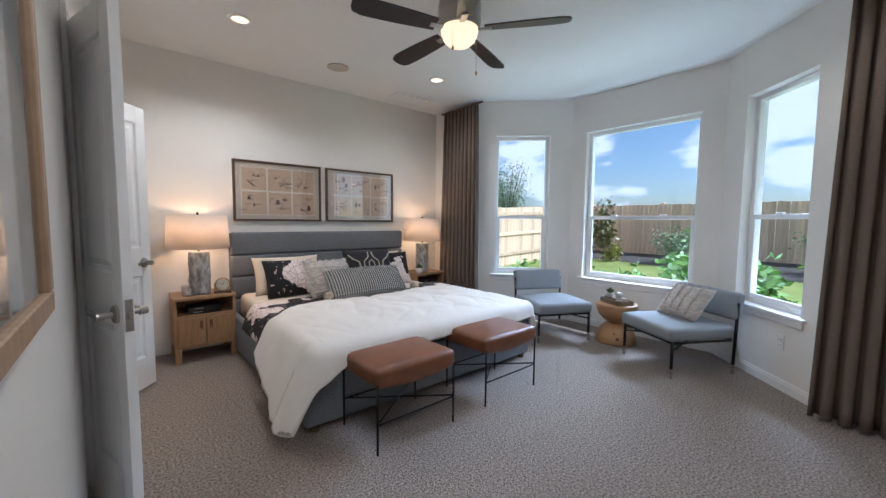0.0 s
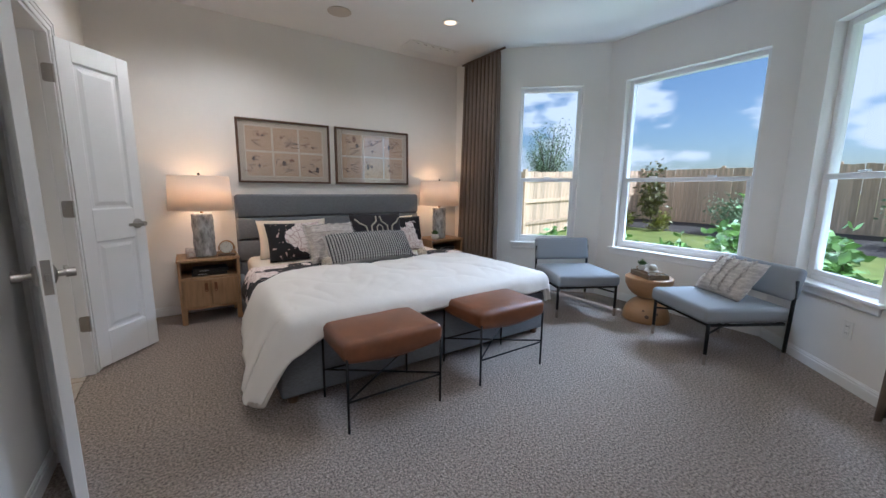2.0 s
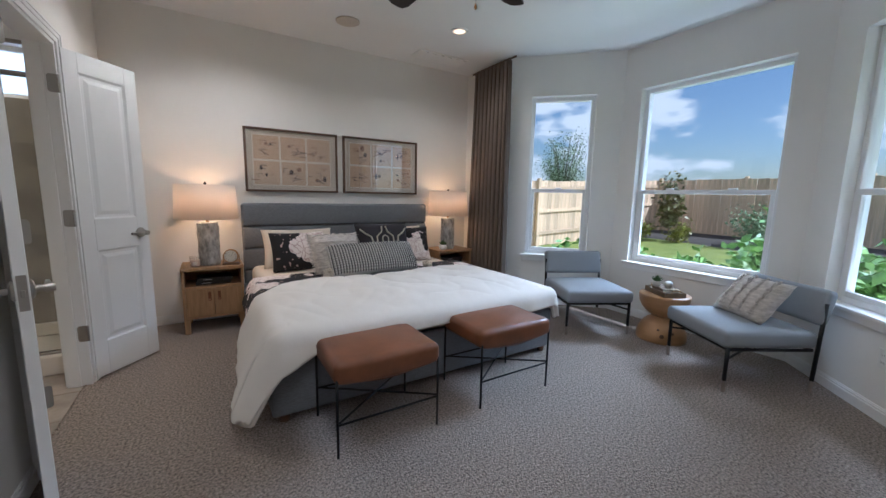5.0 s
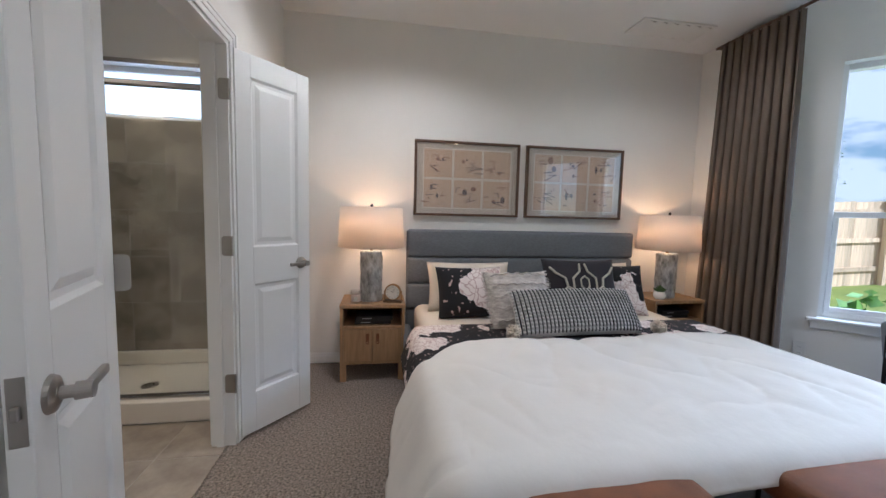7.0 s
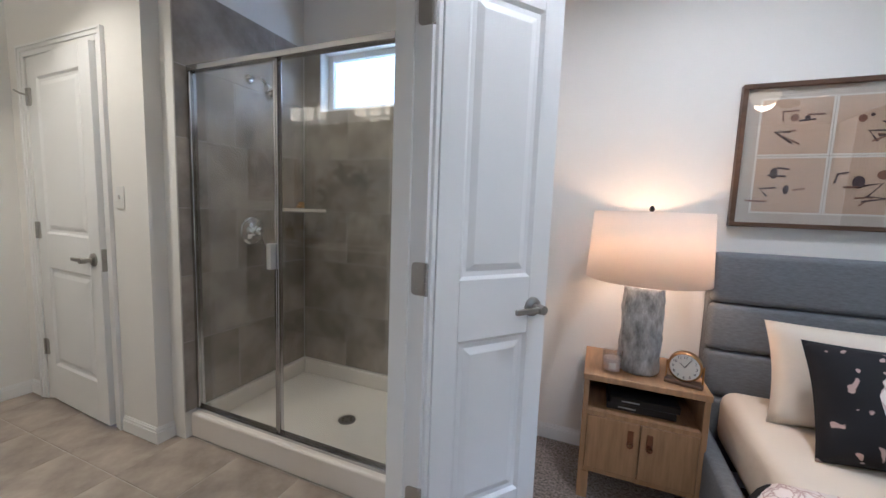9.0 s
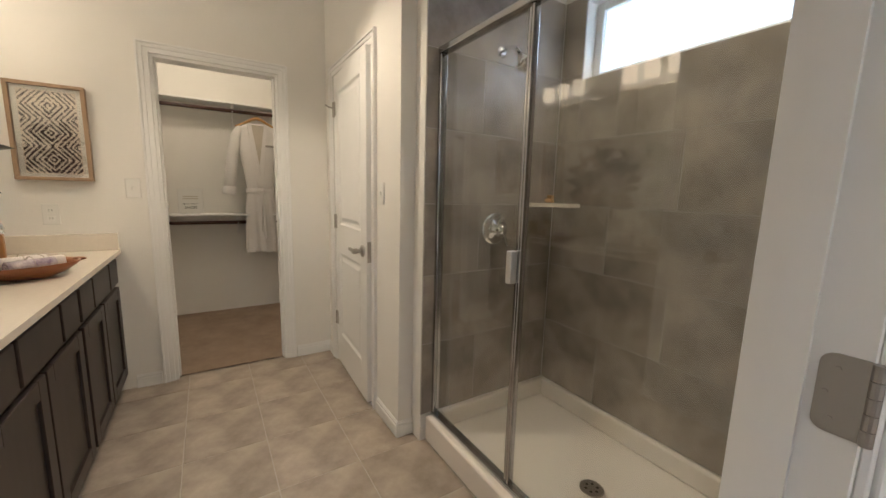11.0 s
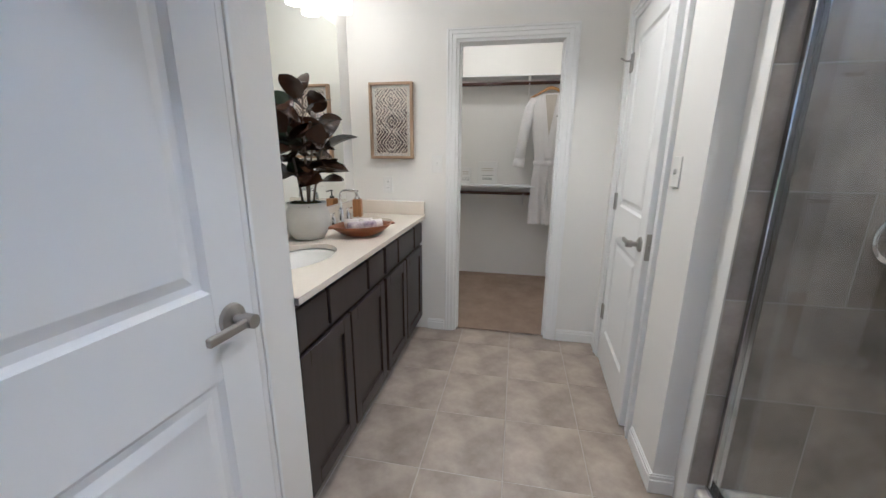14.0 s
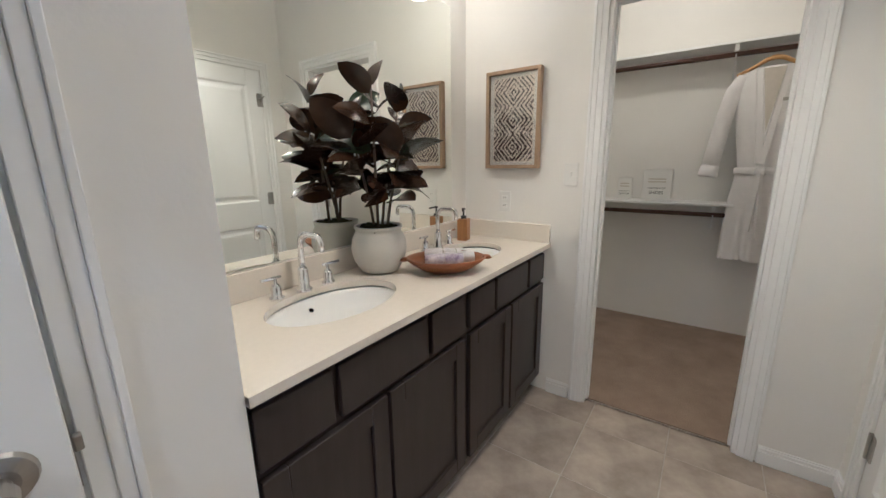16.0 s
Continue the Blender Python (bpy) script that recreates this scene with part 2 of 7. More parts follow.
M_GROUT = mat("grout", (0.46, 0.42, 0.375), 0.9, var=0.08, scale=30)
M_WTILE = randomised(mat("shower_tile_stone", (0.24, 0.21, 0.182), 0.3, var=0.34, scale=3.6, detail=7, colour2=(0.42, 0.37, 0.32)), 0.08)
M_WGROUT = mat("shower_grout", (0.40, 0.375, 0.345), 0.9, var=0.05)
M_PAN = mat("shower_pan_acrylic", (0.76, 0.71, 0.65), 0.3, var=0.01)
M_FROST = bpy.data.materials.new("frosted_glass")
M_WHITE = mat("white_plastic", (0.78, 0.77, 0.74), 0.35)
M_DARK = mat("dark_slot", (0.02, 0.02, 0.02), 0.6)
M_ROD = mat("closet_rod_wood", (0.05, 0.018, 0.01), 0.35, var=0.2, scale=10)
M_ROBE = mat("robe_cotton", (0.78, 0.755, 0.74), 0.9, var=0.02, scale=20, bump=0.3, bump_scale=160)
M_FENCE = randomised(mat("cedar_fence", (0.62, 0.45, 0.31), 0.85, var=0.25, scale=3, bump=0.2, bump_scale=20, stretch=(9, 9, 0.5)), 0.22)
M_GRASS = mat("lawn_grass", (0.15, 0.20, 0.035), 0.9, var=0.25, scale=2.5, colour2=(0.22, 0.25, 0.05), bump=0.7, bump_scale=60)
M_MULCH = mat("mulch", (0.05, 0.042, 0.04), 0.95, var=0.5, scale=40, bump=0.9, bump_scale=50)
M_LEAF = mat("shrub_leaf", (0.075, 0.17, 0.03), 0.5, var=0.4, scale=9, colour2=(0.17, 0.30, 0.05))
M_LEAFY = mat("yellow_shrub_leaf", (0.20, 0.20, 0.018), 0.5, var=0.3, scale=9)
M_LEAFB = mat("bronze_leaf", (0.10, 0.075, 0.025), 0.5, var=0.4, scale=7, colour2=(0.17, 0.17, 0.04))
M_LEAFG = mat("grey_tree_leaf", (0.19, 0.26, 0.14), 0.6, var=0.3, scale=5)
M_BARK = mat("bark", (0.10, 0.075, 0.055), 0.9, var=0.3, scale=20, bump=0.4, bump_scale=30)
M_RUBBER = mat("rubber_plant_leaf", (0.030, 0.017, 0.010), 0.24, var=0.4, scale=6, colour2=(0.062, 0.030, 0.016))
M_RUBBERG = mat("rubber_plant_green_leaf", (0.020, 0.032, 0.018), 0.22, var=0.3, scale=6)
M_POT = mat("stone_pot", (0.55, 0.53, 0.48), 0.6, var=0.05, scale=12, bump=0.05, bump_scale=80)
M_MOSS = mat("moss", (0.03, 0.035, 0.012), 1.0, var=0.4, scale=60, bump=0.8, bump_scale=90)
M_TABLEWOOD = mat("hourglass_wood", (0.40, 0.225, 0.10), 0.42, var=0.16, scale=3.5, detail=6, bump=0.04, bump_scale=20, stretch=(1, 1, 3))
M_FLORAL = floral("floral_cotton", 3.6)
M_FLORALB = floral("floral_blanket", 5.0)
M_FLORALC = floral("floral_cotton_small", 4.7)
M_CREAMKNIT = mat("cream_tufted", (0.60, 0.535, 0.475), 0.95, var=0.3, scale=22, bump=0.9, bump_scale=60, stretch=(1, 1, 3), colour2=(0.72, 0.66, 0.6))
M_CHARCOAL = mat("charcoal_cotton", (0.028, 0.025, 0.03), 0.9, var=0.1, scale=100, bump=0.2, bump_scale=300)
M_CORD = mat("tufted_cord", (0.47, 0.43, 0.34), 0.9, bump=0.4, bump_scale=200)
M_PAPER = mat("tan_art_paper", (0.56, 0.42, 0.30), 0.9, var=0.06, scale=20)
M_MAT = mat("mat_board", (0.54, 0.49, 0.42), 0.9, var=0.03, scale=40)
M_MARK = mat("ink_mark", (0.07, 0.045, 0.05), 0.9)
M_MARKR = mat("rust_mark", (0.22, 0.11, 0.07), 0.9)
M_BLUEART = mat("blue_grey_abstract", (0.20, 0.23, 0.26), 0.8, var=0.5, scale=2.2, colour2=(0.42, 0.46, 0.50), detail=2)
M_DARKFAN = mat("espresso_blade", (0.022, 0.014, 0.011), 0.4, var=0.2, scale=5)
M_GLOBE = glowing("frosted_globe", (1.0, 0.68, 0.36), 0.55)
M_BULBGLOW = glowing("can_glow", (1.0, 0.66, 0.36), 0.9)
M_CUPGLOW = glowing("frosted_cup", (1.0, 0.76, 0.48), 2.0)
M_GLAZE = mat("silver_glaze", (0.42, 0.42, 0.41), 0.32, 0.2, var=0.5, scale=34, bump=1.0, bump_scale=48, stretch=(1, 1, 0.45), colour2=(0.70, 0.71, 0.70))
M_WAX = mat("rose_wax", (0.76, 0.66, 0.60), 0.6)
M_BOOK = mat("black_book", (0.015, 0.015, 0.016), 0.5)
M_BRASS = mat("antique_brass", (0.38, 0.22, 0.09), 0.35, 0.9)
M_CREAM = mat("cream_face", (0.72, 0.70, 0.64), 0.6)
M_TRAY = mat("tray_wood", (0.17, 0.115, 0.06), 0.55, var=0.2, scale=12, stretch=(6, 1, 1))
M_SUCC = mat("succulent", (0.08, 0.15, 0.05), 0.6)
M_DUSTPINK = mat("soap_wood", (0.50, 0.29, 0.10), 0.5, var=0.15, scale=14)
M_BOWL = mat("acacia_bowl", (0.23, 0.085, 0.03), 0.4, var=0.3, scale=7)
M_TOWEL = mat("white_towel", (0.76, 0.72, 0.70), 0.95, bump=0.6, bump_scale=200)
M_TOWELP = mat("printed_towel", (0.75, 0.7, 0.7), 0.95, var=0.02, scale=28, colour2=(0.2, 0.14, 0.22))
M_BAMBOO = mat("bamboo", (0.33, 0.155, 0.05), 0.45, var=0.2, scale=10, stretch=(6, 6, 0.6))
M_BLANKET = mat("checked_weave_light", (0.60, 0.575, 0.54), 0.95, bump=0.5, bump_scale=200)
M_BLANKETD = mat("checked_weave_dark", (0.035, 0.035, 0.04), 0.95)
M_BRICKW = mat("exterior_siding", (0.55, 0.52, 0.47), 0.8, var=0.05, scale=6)

# shade: thin linen that lets light through
M_SHADE.use_nodes = True
nt = M_SHADE.node_tree
nt.nodes.clear()
s_out, s_mix = nt.nodes.new("ShaderNodeOutputMaterial"), nt.nodes.new("ShaderNodeMixShader")
s_d, s_t = nt.nodes.new("ShaderNodeBsdfDiffuse"), nt.nodes.new("ShaderNodeBsdfTranslucent")
s_d.inputs["Color"].default_value, s_t.inputs["Color"].default_value = (0.86, 0.83, 0.79, 1), (0.88, 0.80, 0.72, 1)
s_mix.inputs["Fac"].default_value = 0.5
nt.links.new(s_d.outputs["BSDF"], s_mix.inputs[1])
nt.links.new(s_t.outputs["BSDF"], s_mix.inputs[2])
nt.links.new(s_mix.outputs["Shader"], s_out.inputs["Surface"])

M_FROST.use_nodes = True
nt = M_FROST.node_tree
nt.nodes.clear()
f_out, f_mix = nt.nodes.new("ShaderNodeOutputMaterial"), nt.nodes.new("ShaderNodeMixShader")
f_t, f_g = nt.nodes.new("ShaderNodeBsdfTranslucent"), nt.nodes.new("ShaderNodeBsdfGlossy")
f_t.inputs["Color"].default_value = (0.97, 0.97, 1.0, 1)
f_g.inputs["Roughness"].default_value = 0.25
f_n, f_b = nt.nodes.new("ShaderNodeTexVoronoi"), nt.nodes.new("ShaderNodeBump")
f_n.inputs["Scale"].default_value = 90
f_b.inputs["Strength"].default_value = 0.6
nt.links.new(f_n.outputs["Distance"], f_b.inputs["Height"])
nt.links.new(f_b.outputs["Normal"], f_t.inputs["Normal"])
f_mix.inputs["Fac"].default_value = 0.06
nt.links.new(f_t.outputs["BSDF"], f_mix.inputs[1])
nt.links.new(f_g.outputs["BSDF"], f_mix.inputs[2])
nt.links.new(f_mix.outputs["Shader"], f_out.inputs["Surface"])


# ---------------------------------------------------------------- shape helpers
def part(name, bm, material, parent=None, label="", smooth=False):
    me = bpy.data.meshes.new(name)
    bmesh.ops.recalc_face_normals(bm, faces=bm.faces)
    if smooth:
        for f in bm.faces:
            f.smooth = True
    bm.to_mesh(me)
    bm.free()
    me.materials.append(material)
    ob = new(name, me)
    if parent:
        ob.parent = parent
    if label:
        ob["label"] = label
    return ob


def thing(name, label, category, place=(0, 0, 0), rz=0.0, group="", kind=""):
    ob = new(name)
    ob.empty_display_size = 0.1
    ob.matrix_world = pose(*place, 0, 0, rz)
    return tagged(ob, label, category, group, kind)


def BM():
    return bmesh.new()


def box(bm, x0, x1, y0, y1, z0, z1, bevel=0.0, seg=2, m=None):
    made = bmesh.ops.create_cube(bm, size=1.0)["verts"]
    for v in made:
        v.co = Vector((x0 + (v.co.x + 0.5) * (x1 - x0), y0 + (v.co.y + 0.5) * (y1 - y0), z0 + (v.co.z + 0.5) * (z1 - z0)))
    if bevel:
        edges = list({e for v in made for e in v.link_edges})
        out = bmesh.ops.bevel(bm, geom=edges, offset=bevel, segments=seg, affect="EDGES", profile=0.5)
        made = out["verts"]
    if m:
        for v in made:
            v.co = m @ v.co
    return bm


def obox(bm, p0, p1, width, thick, up=(0, 0, 1), bevel=0.0):
    """A bar of width x thick from p0 to p1."""
    p0, p1 = Vector(p0), Vector(p1)
    d = (p1 - p0)
    z = d.normalized()
    x = Vector(up).cross(z)
    x = x.normalized() if x.length > 1e-4 else Vector((1, 0, 0))
    y = z.cross(x)
    m = Matrix((x, y, z)).transposed().to_4x4()
    m.translation = p0
    return box(bm, -width / 2, width / 2, -thick / 2, thick / 2, 0, d.length, bevel, 2, m)


def rod(bm, p0, p1, r0, r1=None, seg=10):
    p0, p1 = Vector(p0), Vector(p1)
    d = p1 - p0
    m = Matrix.Translation((p0 + p1) / 2) @ d.to_track_quat("Z", "Y").to_matrix().to_4x4()
    bmesh.ops.create_cone(bm, cap_ends=True, segments=seg, radius1=r0, radius2=r0 if r1 is None else r1, depth=d.length, matrix=m)
    return bm


def tube(bm, pts, r, seg=8, closed=False):
    pts = [Vector(p) for p in pts]
    rings = []
    n = len(pts)
    for i, p in enumerate(pts):
        a = pts[(i - 1) % n] if closed or i else pts[0]
        b = pts[(i + 1) % n] if closed or i < n - 1 else pts[-1]
        t = (b - a).normalized()
        s = t.cross(Vector((0, 0, 1)))
        s = s.normalized() if s.length > 1e-3 else Vector((1, 0, 0))
        u = s.cross(t)
        rr = r[i] if isinstance(r, (list, tuple)) else r
        rings.append([bm.verts.new(p + rr * (math.cos(k * 2 * math.pi / seg) * s + math.sin(k * 2 * math.pi / seg) * u)) for k in range(seg)])
    for i in range(n if closed else n - 1):
        ra, rb = rings[i], rings[(i + 1) % n]
        for k in range(seg):
            bm.faces.new((ra[k], ra[(k + 1) % seg], rb[(k + 1) % seg], rb[k]))
    if not closed:
        bm.faces.new(rings[0][::-1])
        bm.faces.new(rings[-1])
    return bm


def lathe(bm, profile, seg=32, place=(0, 0, 0), sx=1.0, sy=1.0, cap=True):
    rings = []
    for r, z in profile:
        rings.append([bm.verts.new((place[0] + sx * r * math.cos(k * 2 * math.pi / seg), place[1] + sy * r * math.sin(k * 2 * math.pi / seg), place[2] + z)) for k in range(seg)])
    for a, b in zip(rings, rings[1:]):
        for k in range(seg):
            bm.faces.new((a[k], a[(k + 1) % seg], b[(k + 1) % seg], b[k]))
    if cap:
        if profile[0][0] > 1e-5:
            bm.faces.new(rings[0][::-1])
        if profile[-1][0] > 1e-5:
            bm.faces.new(rings[-1])
    bmesh.ops.remove_doubles(bm, verts=bm.verts, dist=1e-6)
    return bm


def cushion(bm, w, d, h, m=None, n=14, power=3.0, pinch=0.0, wrinkle=0.0, seed=0):
    """A stuffed pad, w x d across, h thick at the middle; pinch draws the sides in between the corners."""
    grid = {}
    for side in (1, -1):
        for i in range(n + 1):
            for j in range(n + 1):
                u, v = 2 * i / n - 1, 2 * j / n - 1
                edge = i in (0, n) or j in (0, n)
                if edge and side == -1:
                    grid[(side, i, j)] = grid[(1, i, j)]
                    continue
                x = u * (w / 2) * (1 - pinch * (1 - v * v))
                y = v * (d / 2) * (1 - pinch * (1 - u * u))
                prof = max(0.0, (1 - abs(u) ** power)) ** 0.5 * max(0.0, (1 - abs(v) ** power)) ** 0.5
                z = side * h / 2 * prof
                if wrinkle:
                    z += wrinkle * noise.noise(Vector((x * 9 + seed, y * 9, side * 2))) * (0.3 + 0.7 * prof)
                grid[(side, i, j)] = bm.verts.new((x, y, z))
    for side in (1, -1):
        for i in range(n):
            for j in range(n):
                f = [grid[(side, i, j)], grid[(side, i + 1, j)], grid[(side, i + 1, j + 1)], grid[(side, i, j + 1)]]
                bm.faces.new(f if side == 1 else f[::-1])
    if m:
        bm.verts.ensure_lookup_table()
        for v in {x for x in grid.values()}:
            v.co = m @ v.co
    return bm


def letters(name, body, size, m, material, parent=None, align="CENTER"):
    cu = bpy.data.curves.new(name, "FONT")
    cu.body, cu.size, cu.align_x, cu.extrude = body, size, align, 0.0004
    ob = new(name, cu)
    cu.materials.append(material)
    if parent:
        ob.parent = parent
    ob.matrix_local = m
    return ob


def wall(name, p0, p1, z0, z1, thick, openings=(), material=None, label="", parent=None):
    """A wall whose face runs from p0 to p1; its body lies to the right of that line."""
    p0, p1 = Vector((*p0, 0)), Vector((*p1, 0))
    d = p1 - p0
    length = d.length
    d.normalize()
    nrm = Vector((d.y, -d.x, 0))
    m = Matrix((d, nrm, Vector((0, 0, 1)))).transposed().to_4x4()
    m.translation = p0
    bm = BM()
    cuts = sorted({0.0, length, *[s for o in openings for s in o[:2]]})
    for a, b in zip(cuts, cuts[1:]):
        holes = sorted((o[2], o[3]) for o in openings if o[0] <= a + 1e-6 and o[1] >= b - 1e-6)
        z = z0
        for h0, h1 in holes + [(z1, z1)]:
            if h0 > z + 1e-6:
                box(bm, a, b, 0, thick, z, h0, 0, 2, m)
            z = max(z, h1)
    bmesh.ops.remove_doubles(bm, verts=bm.verts, dist=1e-5)
    ob = part(name, bm, material or M_WALL, parent)
    tagged(ob, label or "smooth off-white painted wall", "wall", kind="structure")
    return ob, m


# ---------------------------------------------------------------- setting
CEIL = 2.77
bm = BM()
box(bm, -0.08, 4.6, -1.2, 4.26, -0.12, 0.0)
tagged(part("floor", bm, M_CARPET), "beige cut-pile bedroom carpet", "carpet floor", kind="structure")
bm = BM()
box(bm, -2.94, -0.08, 1.4, 4.3, -0.12, -0.0022)
bath_floor = tagged(part("floor_bath", bm, M_GROUT), "grey-beige stone-look tiled bathroom floor", "tile floor", kind="structure")
bm = BM()
box(bm, -4.7, -2.94, 1.2, 3.4, -0.12, 0.004)
tagged(part("floor_closet", bm, M_DIMCARPET), "beige carpet floor of the closet", "carpet floor", kind="structure")
bm = BM()
box(bm, -4.8, 4.62, -1.4, 4.42, CEIL, CEIL + 0.12)
tagged(part("ceiling", bm, M_CEIL), "flat white painted ceiling", "ceiling", kind="structure")
# unseen overhang, sized to cut the sun down to thin floor streaks
bm = BM()
box(bm, -5.2, 5.62, 0.95, 5.0, 2.93, 3.05)
box(bm, -5.2, 5.62, -1.9, 0.95, 2.93, 3.05)
tagged(part("sun_block_eave", bm, M_BRICKW), "pale overhang added out of view to hold back the sun", "roof", kind="structure")

wall("wall_west", (-0.04, 4.25), (-0.04, -1.2), 0, CEIL, 0.12, [(1.10, 2.02, 0, 2.06)])
_, MN = wall("wall_north", (3.75, 4.25), (-1.62, 4.25), 0, CEIL, 0.15, [(4.08, 5.13, 1.90, 2.29)])
_, ME = wall("wall_east", (3.6, 3.45), (3.6, 4.25), 0, CEIL, 0.15)
MA_ = wall("wall_bay_north", (4.455, 2.595), (3.6, 3.45), 0, CEIL, 0.15, [(0.265, 0.945, 0.58, 2.345)])[1]
MB_ = wall("wall_bay_east", (4.455, 1.005), (4.455, 2.595), 0, CEIL, 0.15, [(0.195, 1.395, 0.58, 2.345)])[1]
MC_ = wall("wall_bay_south", (3.6, 0.15), (4.455, 1.005), 0, CEIL, 0.15, [(0.265, 0.945, 0.58, 2.345)])[1]
wall("wall_east_south", (3.6, -1.2), (3.6, 0.15), 0, CEIL, 0.15)
wall("wall_south", (-0.16, -1.2), (3.75, -1.2), 0, CEIL, 0.15)
# bathroom and closet
_, MWC = wall("wall_wc", (-1.62, 3.29), (-2.885, 3.29), 0, CEIL, 0.10, [(0.35, 1.07, 0, 2.05)])
wall("wall_shower_west", (-1.53, 4.25), (-1.53, 3.37), 0, CEIL, 0.09)
_, MCL = wall("wall_closet", (-2.885, 3.29), (-2.885, 1.5), 0, CEIL, 0.11, [(0.33, 1.03, 0, 2.05)])
wall("wall_vanity", (-2.995, 1.5), (-1.11, 1.5), 0, CEIL, 0.12)
wall("wall_vanity_end", (-1.21, 1.5), (-1.21, 1.93), 0, CEIL, 0.10)
_, MBD = wall("wall_bath_south", (-1.21, 2.03), (-0.16, 2.03), 0, CEIL, 0.10, [(0.23, 0.95, 0, 2.05)])
wall("wall_hall_back", (-1.11, 1.0), (-0.16, 1.0), 0, CEIL, 0.10)
wall("wall_wc_back", (-1.62, 4.25), (-2.995, 4.25), 0, CEIL, 0.1)
wall("wall_closet_back", (-4.5, 1.3), (-4.5, 3.3), 0, CEIL, 0.10)
wall("wall_closet_north", (-2.995, 3.3), (-4.6, 3.3), 0, CEIL, 0.10)
wall("wall_closet_south", (-4.6, 1.3), (-2.995, 1.3), 0, CEIL, 0.10)


def fix_west():
    """Local frame of the west wall: s runs south from the corner, n runs into the wall."""
    return Matrix(((0, -1, 0, -0.04), (-1, 0, 0, 4.25), (0, 0, 1, 0), (0, 0, 0, 1)))


def window(name, m, s0, s1, z0, z1, label, hung=True, glass=None):
    w = thing(name, label, "window", kind="structure")
    # vinyl frame at the outer half of the wall
    bm = BM()
    n0, n1, f = 0.075, 0.145, 0.042
    box(bm, s0, s0 + f, n0, n1, z0, z1, 0.004, 1, m)
    box(bm, s1 - f, s1, n0, n1, z0, z1, 0.004, 1, m)
    box(bm, s0 + f, s1 - f, n0, n1, z1 - f, z1, 0.004, 1, m)
    box(bm, s0 + f, s1 - f, n0, n1, z0, z0 + f, 0.004, 1, m)
    part("window_frame", bm, M_VINYL, w)
    zm = 1.30
    g = glass or M_GLASS
    if hung:
        bm = BM()
        r = 0.03
        box(bm, s0 + f, s1 - f, n0 - 0.012, n0 + 0.025, zm - 0.005, zm + 0.035, 0.004, 1, m)
        box(bm, s0 + f, s0 + f + r, n0 - 0.006, n0 + 0.025, z0 + f, zm - 0.005, 0.003, 1, m)
        box(bm, s1 - f - r, s1 - f, n0 - 0.006, n0 + 0.025, z0 + f, zm - 0.005, 0.003, 1, m)
        box(bm, s0 + f + r, s1 - f - r, n0 - 0.006, n0 + 0.025, z0 + f, z0 + f + 0.035, 0.003, 1, m)
        part("lower_sash", bm, M_VINYL, w)
        bm = BM()
        for k in ((0.28, 0.72) if s1 - s0 > 1 else (0.5,)):
            c = s0 + (s1 - s0) * k
            box(bm, c - 0.035, c + 0.035, n0 - 0.02, n0 + 0.01, zm + 0.035, zm + 0.05, 0.004, 1, m)
        part("sash_lock", bm, M_VINYL, w)
        bm = BM()
        box(bm, s0 + f, s1 - f, n1 - 0.045, n1 - 0.041, zm + 0.02, z1 - f, 0, 1, m)
        pane = part("upper_pane", bm, g, w)
        pane.visible_shadow = False
        bm = BM()
        box(bm, s0 + f + r, s1 - f - r, n0 + 0.008, n0 + 0.012, z0 + f + 0.03, zm, 0, 1, m)
        pane = part("lower_pane", bm, g, w)
        pane.visible_shadow = False
        bm = BM()
        box(bm, s0 - 0.055, s1 + 0.055, -0.035, 0.0745, z0 - 0.022, z0 + 0.002, 0.006, 2, m)
        part("window_sill", bm, M_TRIM, w)
        bm = BM()
        box(bm, s0 - 0.035, s1 + 0.035, -0.016, -0.002, z0 - 0.075, z0 - 0.022, 0.004, 1, m)
        part("apron", bm, M_TRIM, w)
    else:
        bm = BM()
        box(bm, s0 + f, s1 - f, n1 - 0.045, n1 - 0.04, z0 + f, z1 - f, 0, 1, m)
        part("pane", bm, g, w)
    return w


window("window_1", MA_, 0.265, 0.945, 0.58, 2.345, "narrow white single-hung window in the bay")
window("window_2", MB_, 0.195, 1.395, 0.58, 2.345, "wide white single-hung window looking onto the garden")
window("window_3", MC_, 0.265, 0.945, 0.58, 2.345, "narrow white single-hung window beside the curtain")
window("window_4", MN, 4.08, 5.13, 1.90, 2.29, "small high frosted window in the shower", hung=False, glass=M_FROST)


def profile_strip(bm, m, s0, s1, h=0.085, t=0.014):
    """Baseboard: a tall flat with a stepped top; lies on the face at n = 0 and stands out to n < 0."""
    box(bm, s0, s1, -t, -0.0005, 0.0, h * 0.72, 0.001, 1, m)
    box(bm, s0, s1, -t * 0.7, -0.0005, h * 0.72, h * 0.9, 0.001, 1, m)
    box(bm, s0, s1, -t * 0.45, -0.0005, h * 0.9, h, 0.001, 1, m)


def wall_frame(p0, p1):
    p0, p1 = Vector((*p0, 0)), Vector((*p1, 0))
    d = (p1 - p0).normalized()
    m = Matrix((d, Vector((d.y, -d.x, 0)), Vector((0, 0, 1)))).transposed().to_4x4()
    m.translation = p0
    return m, (p1 - p0).length


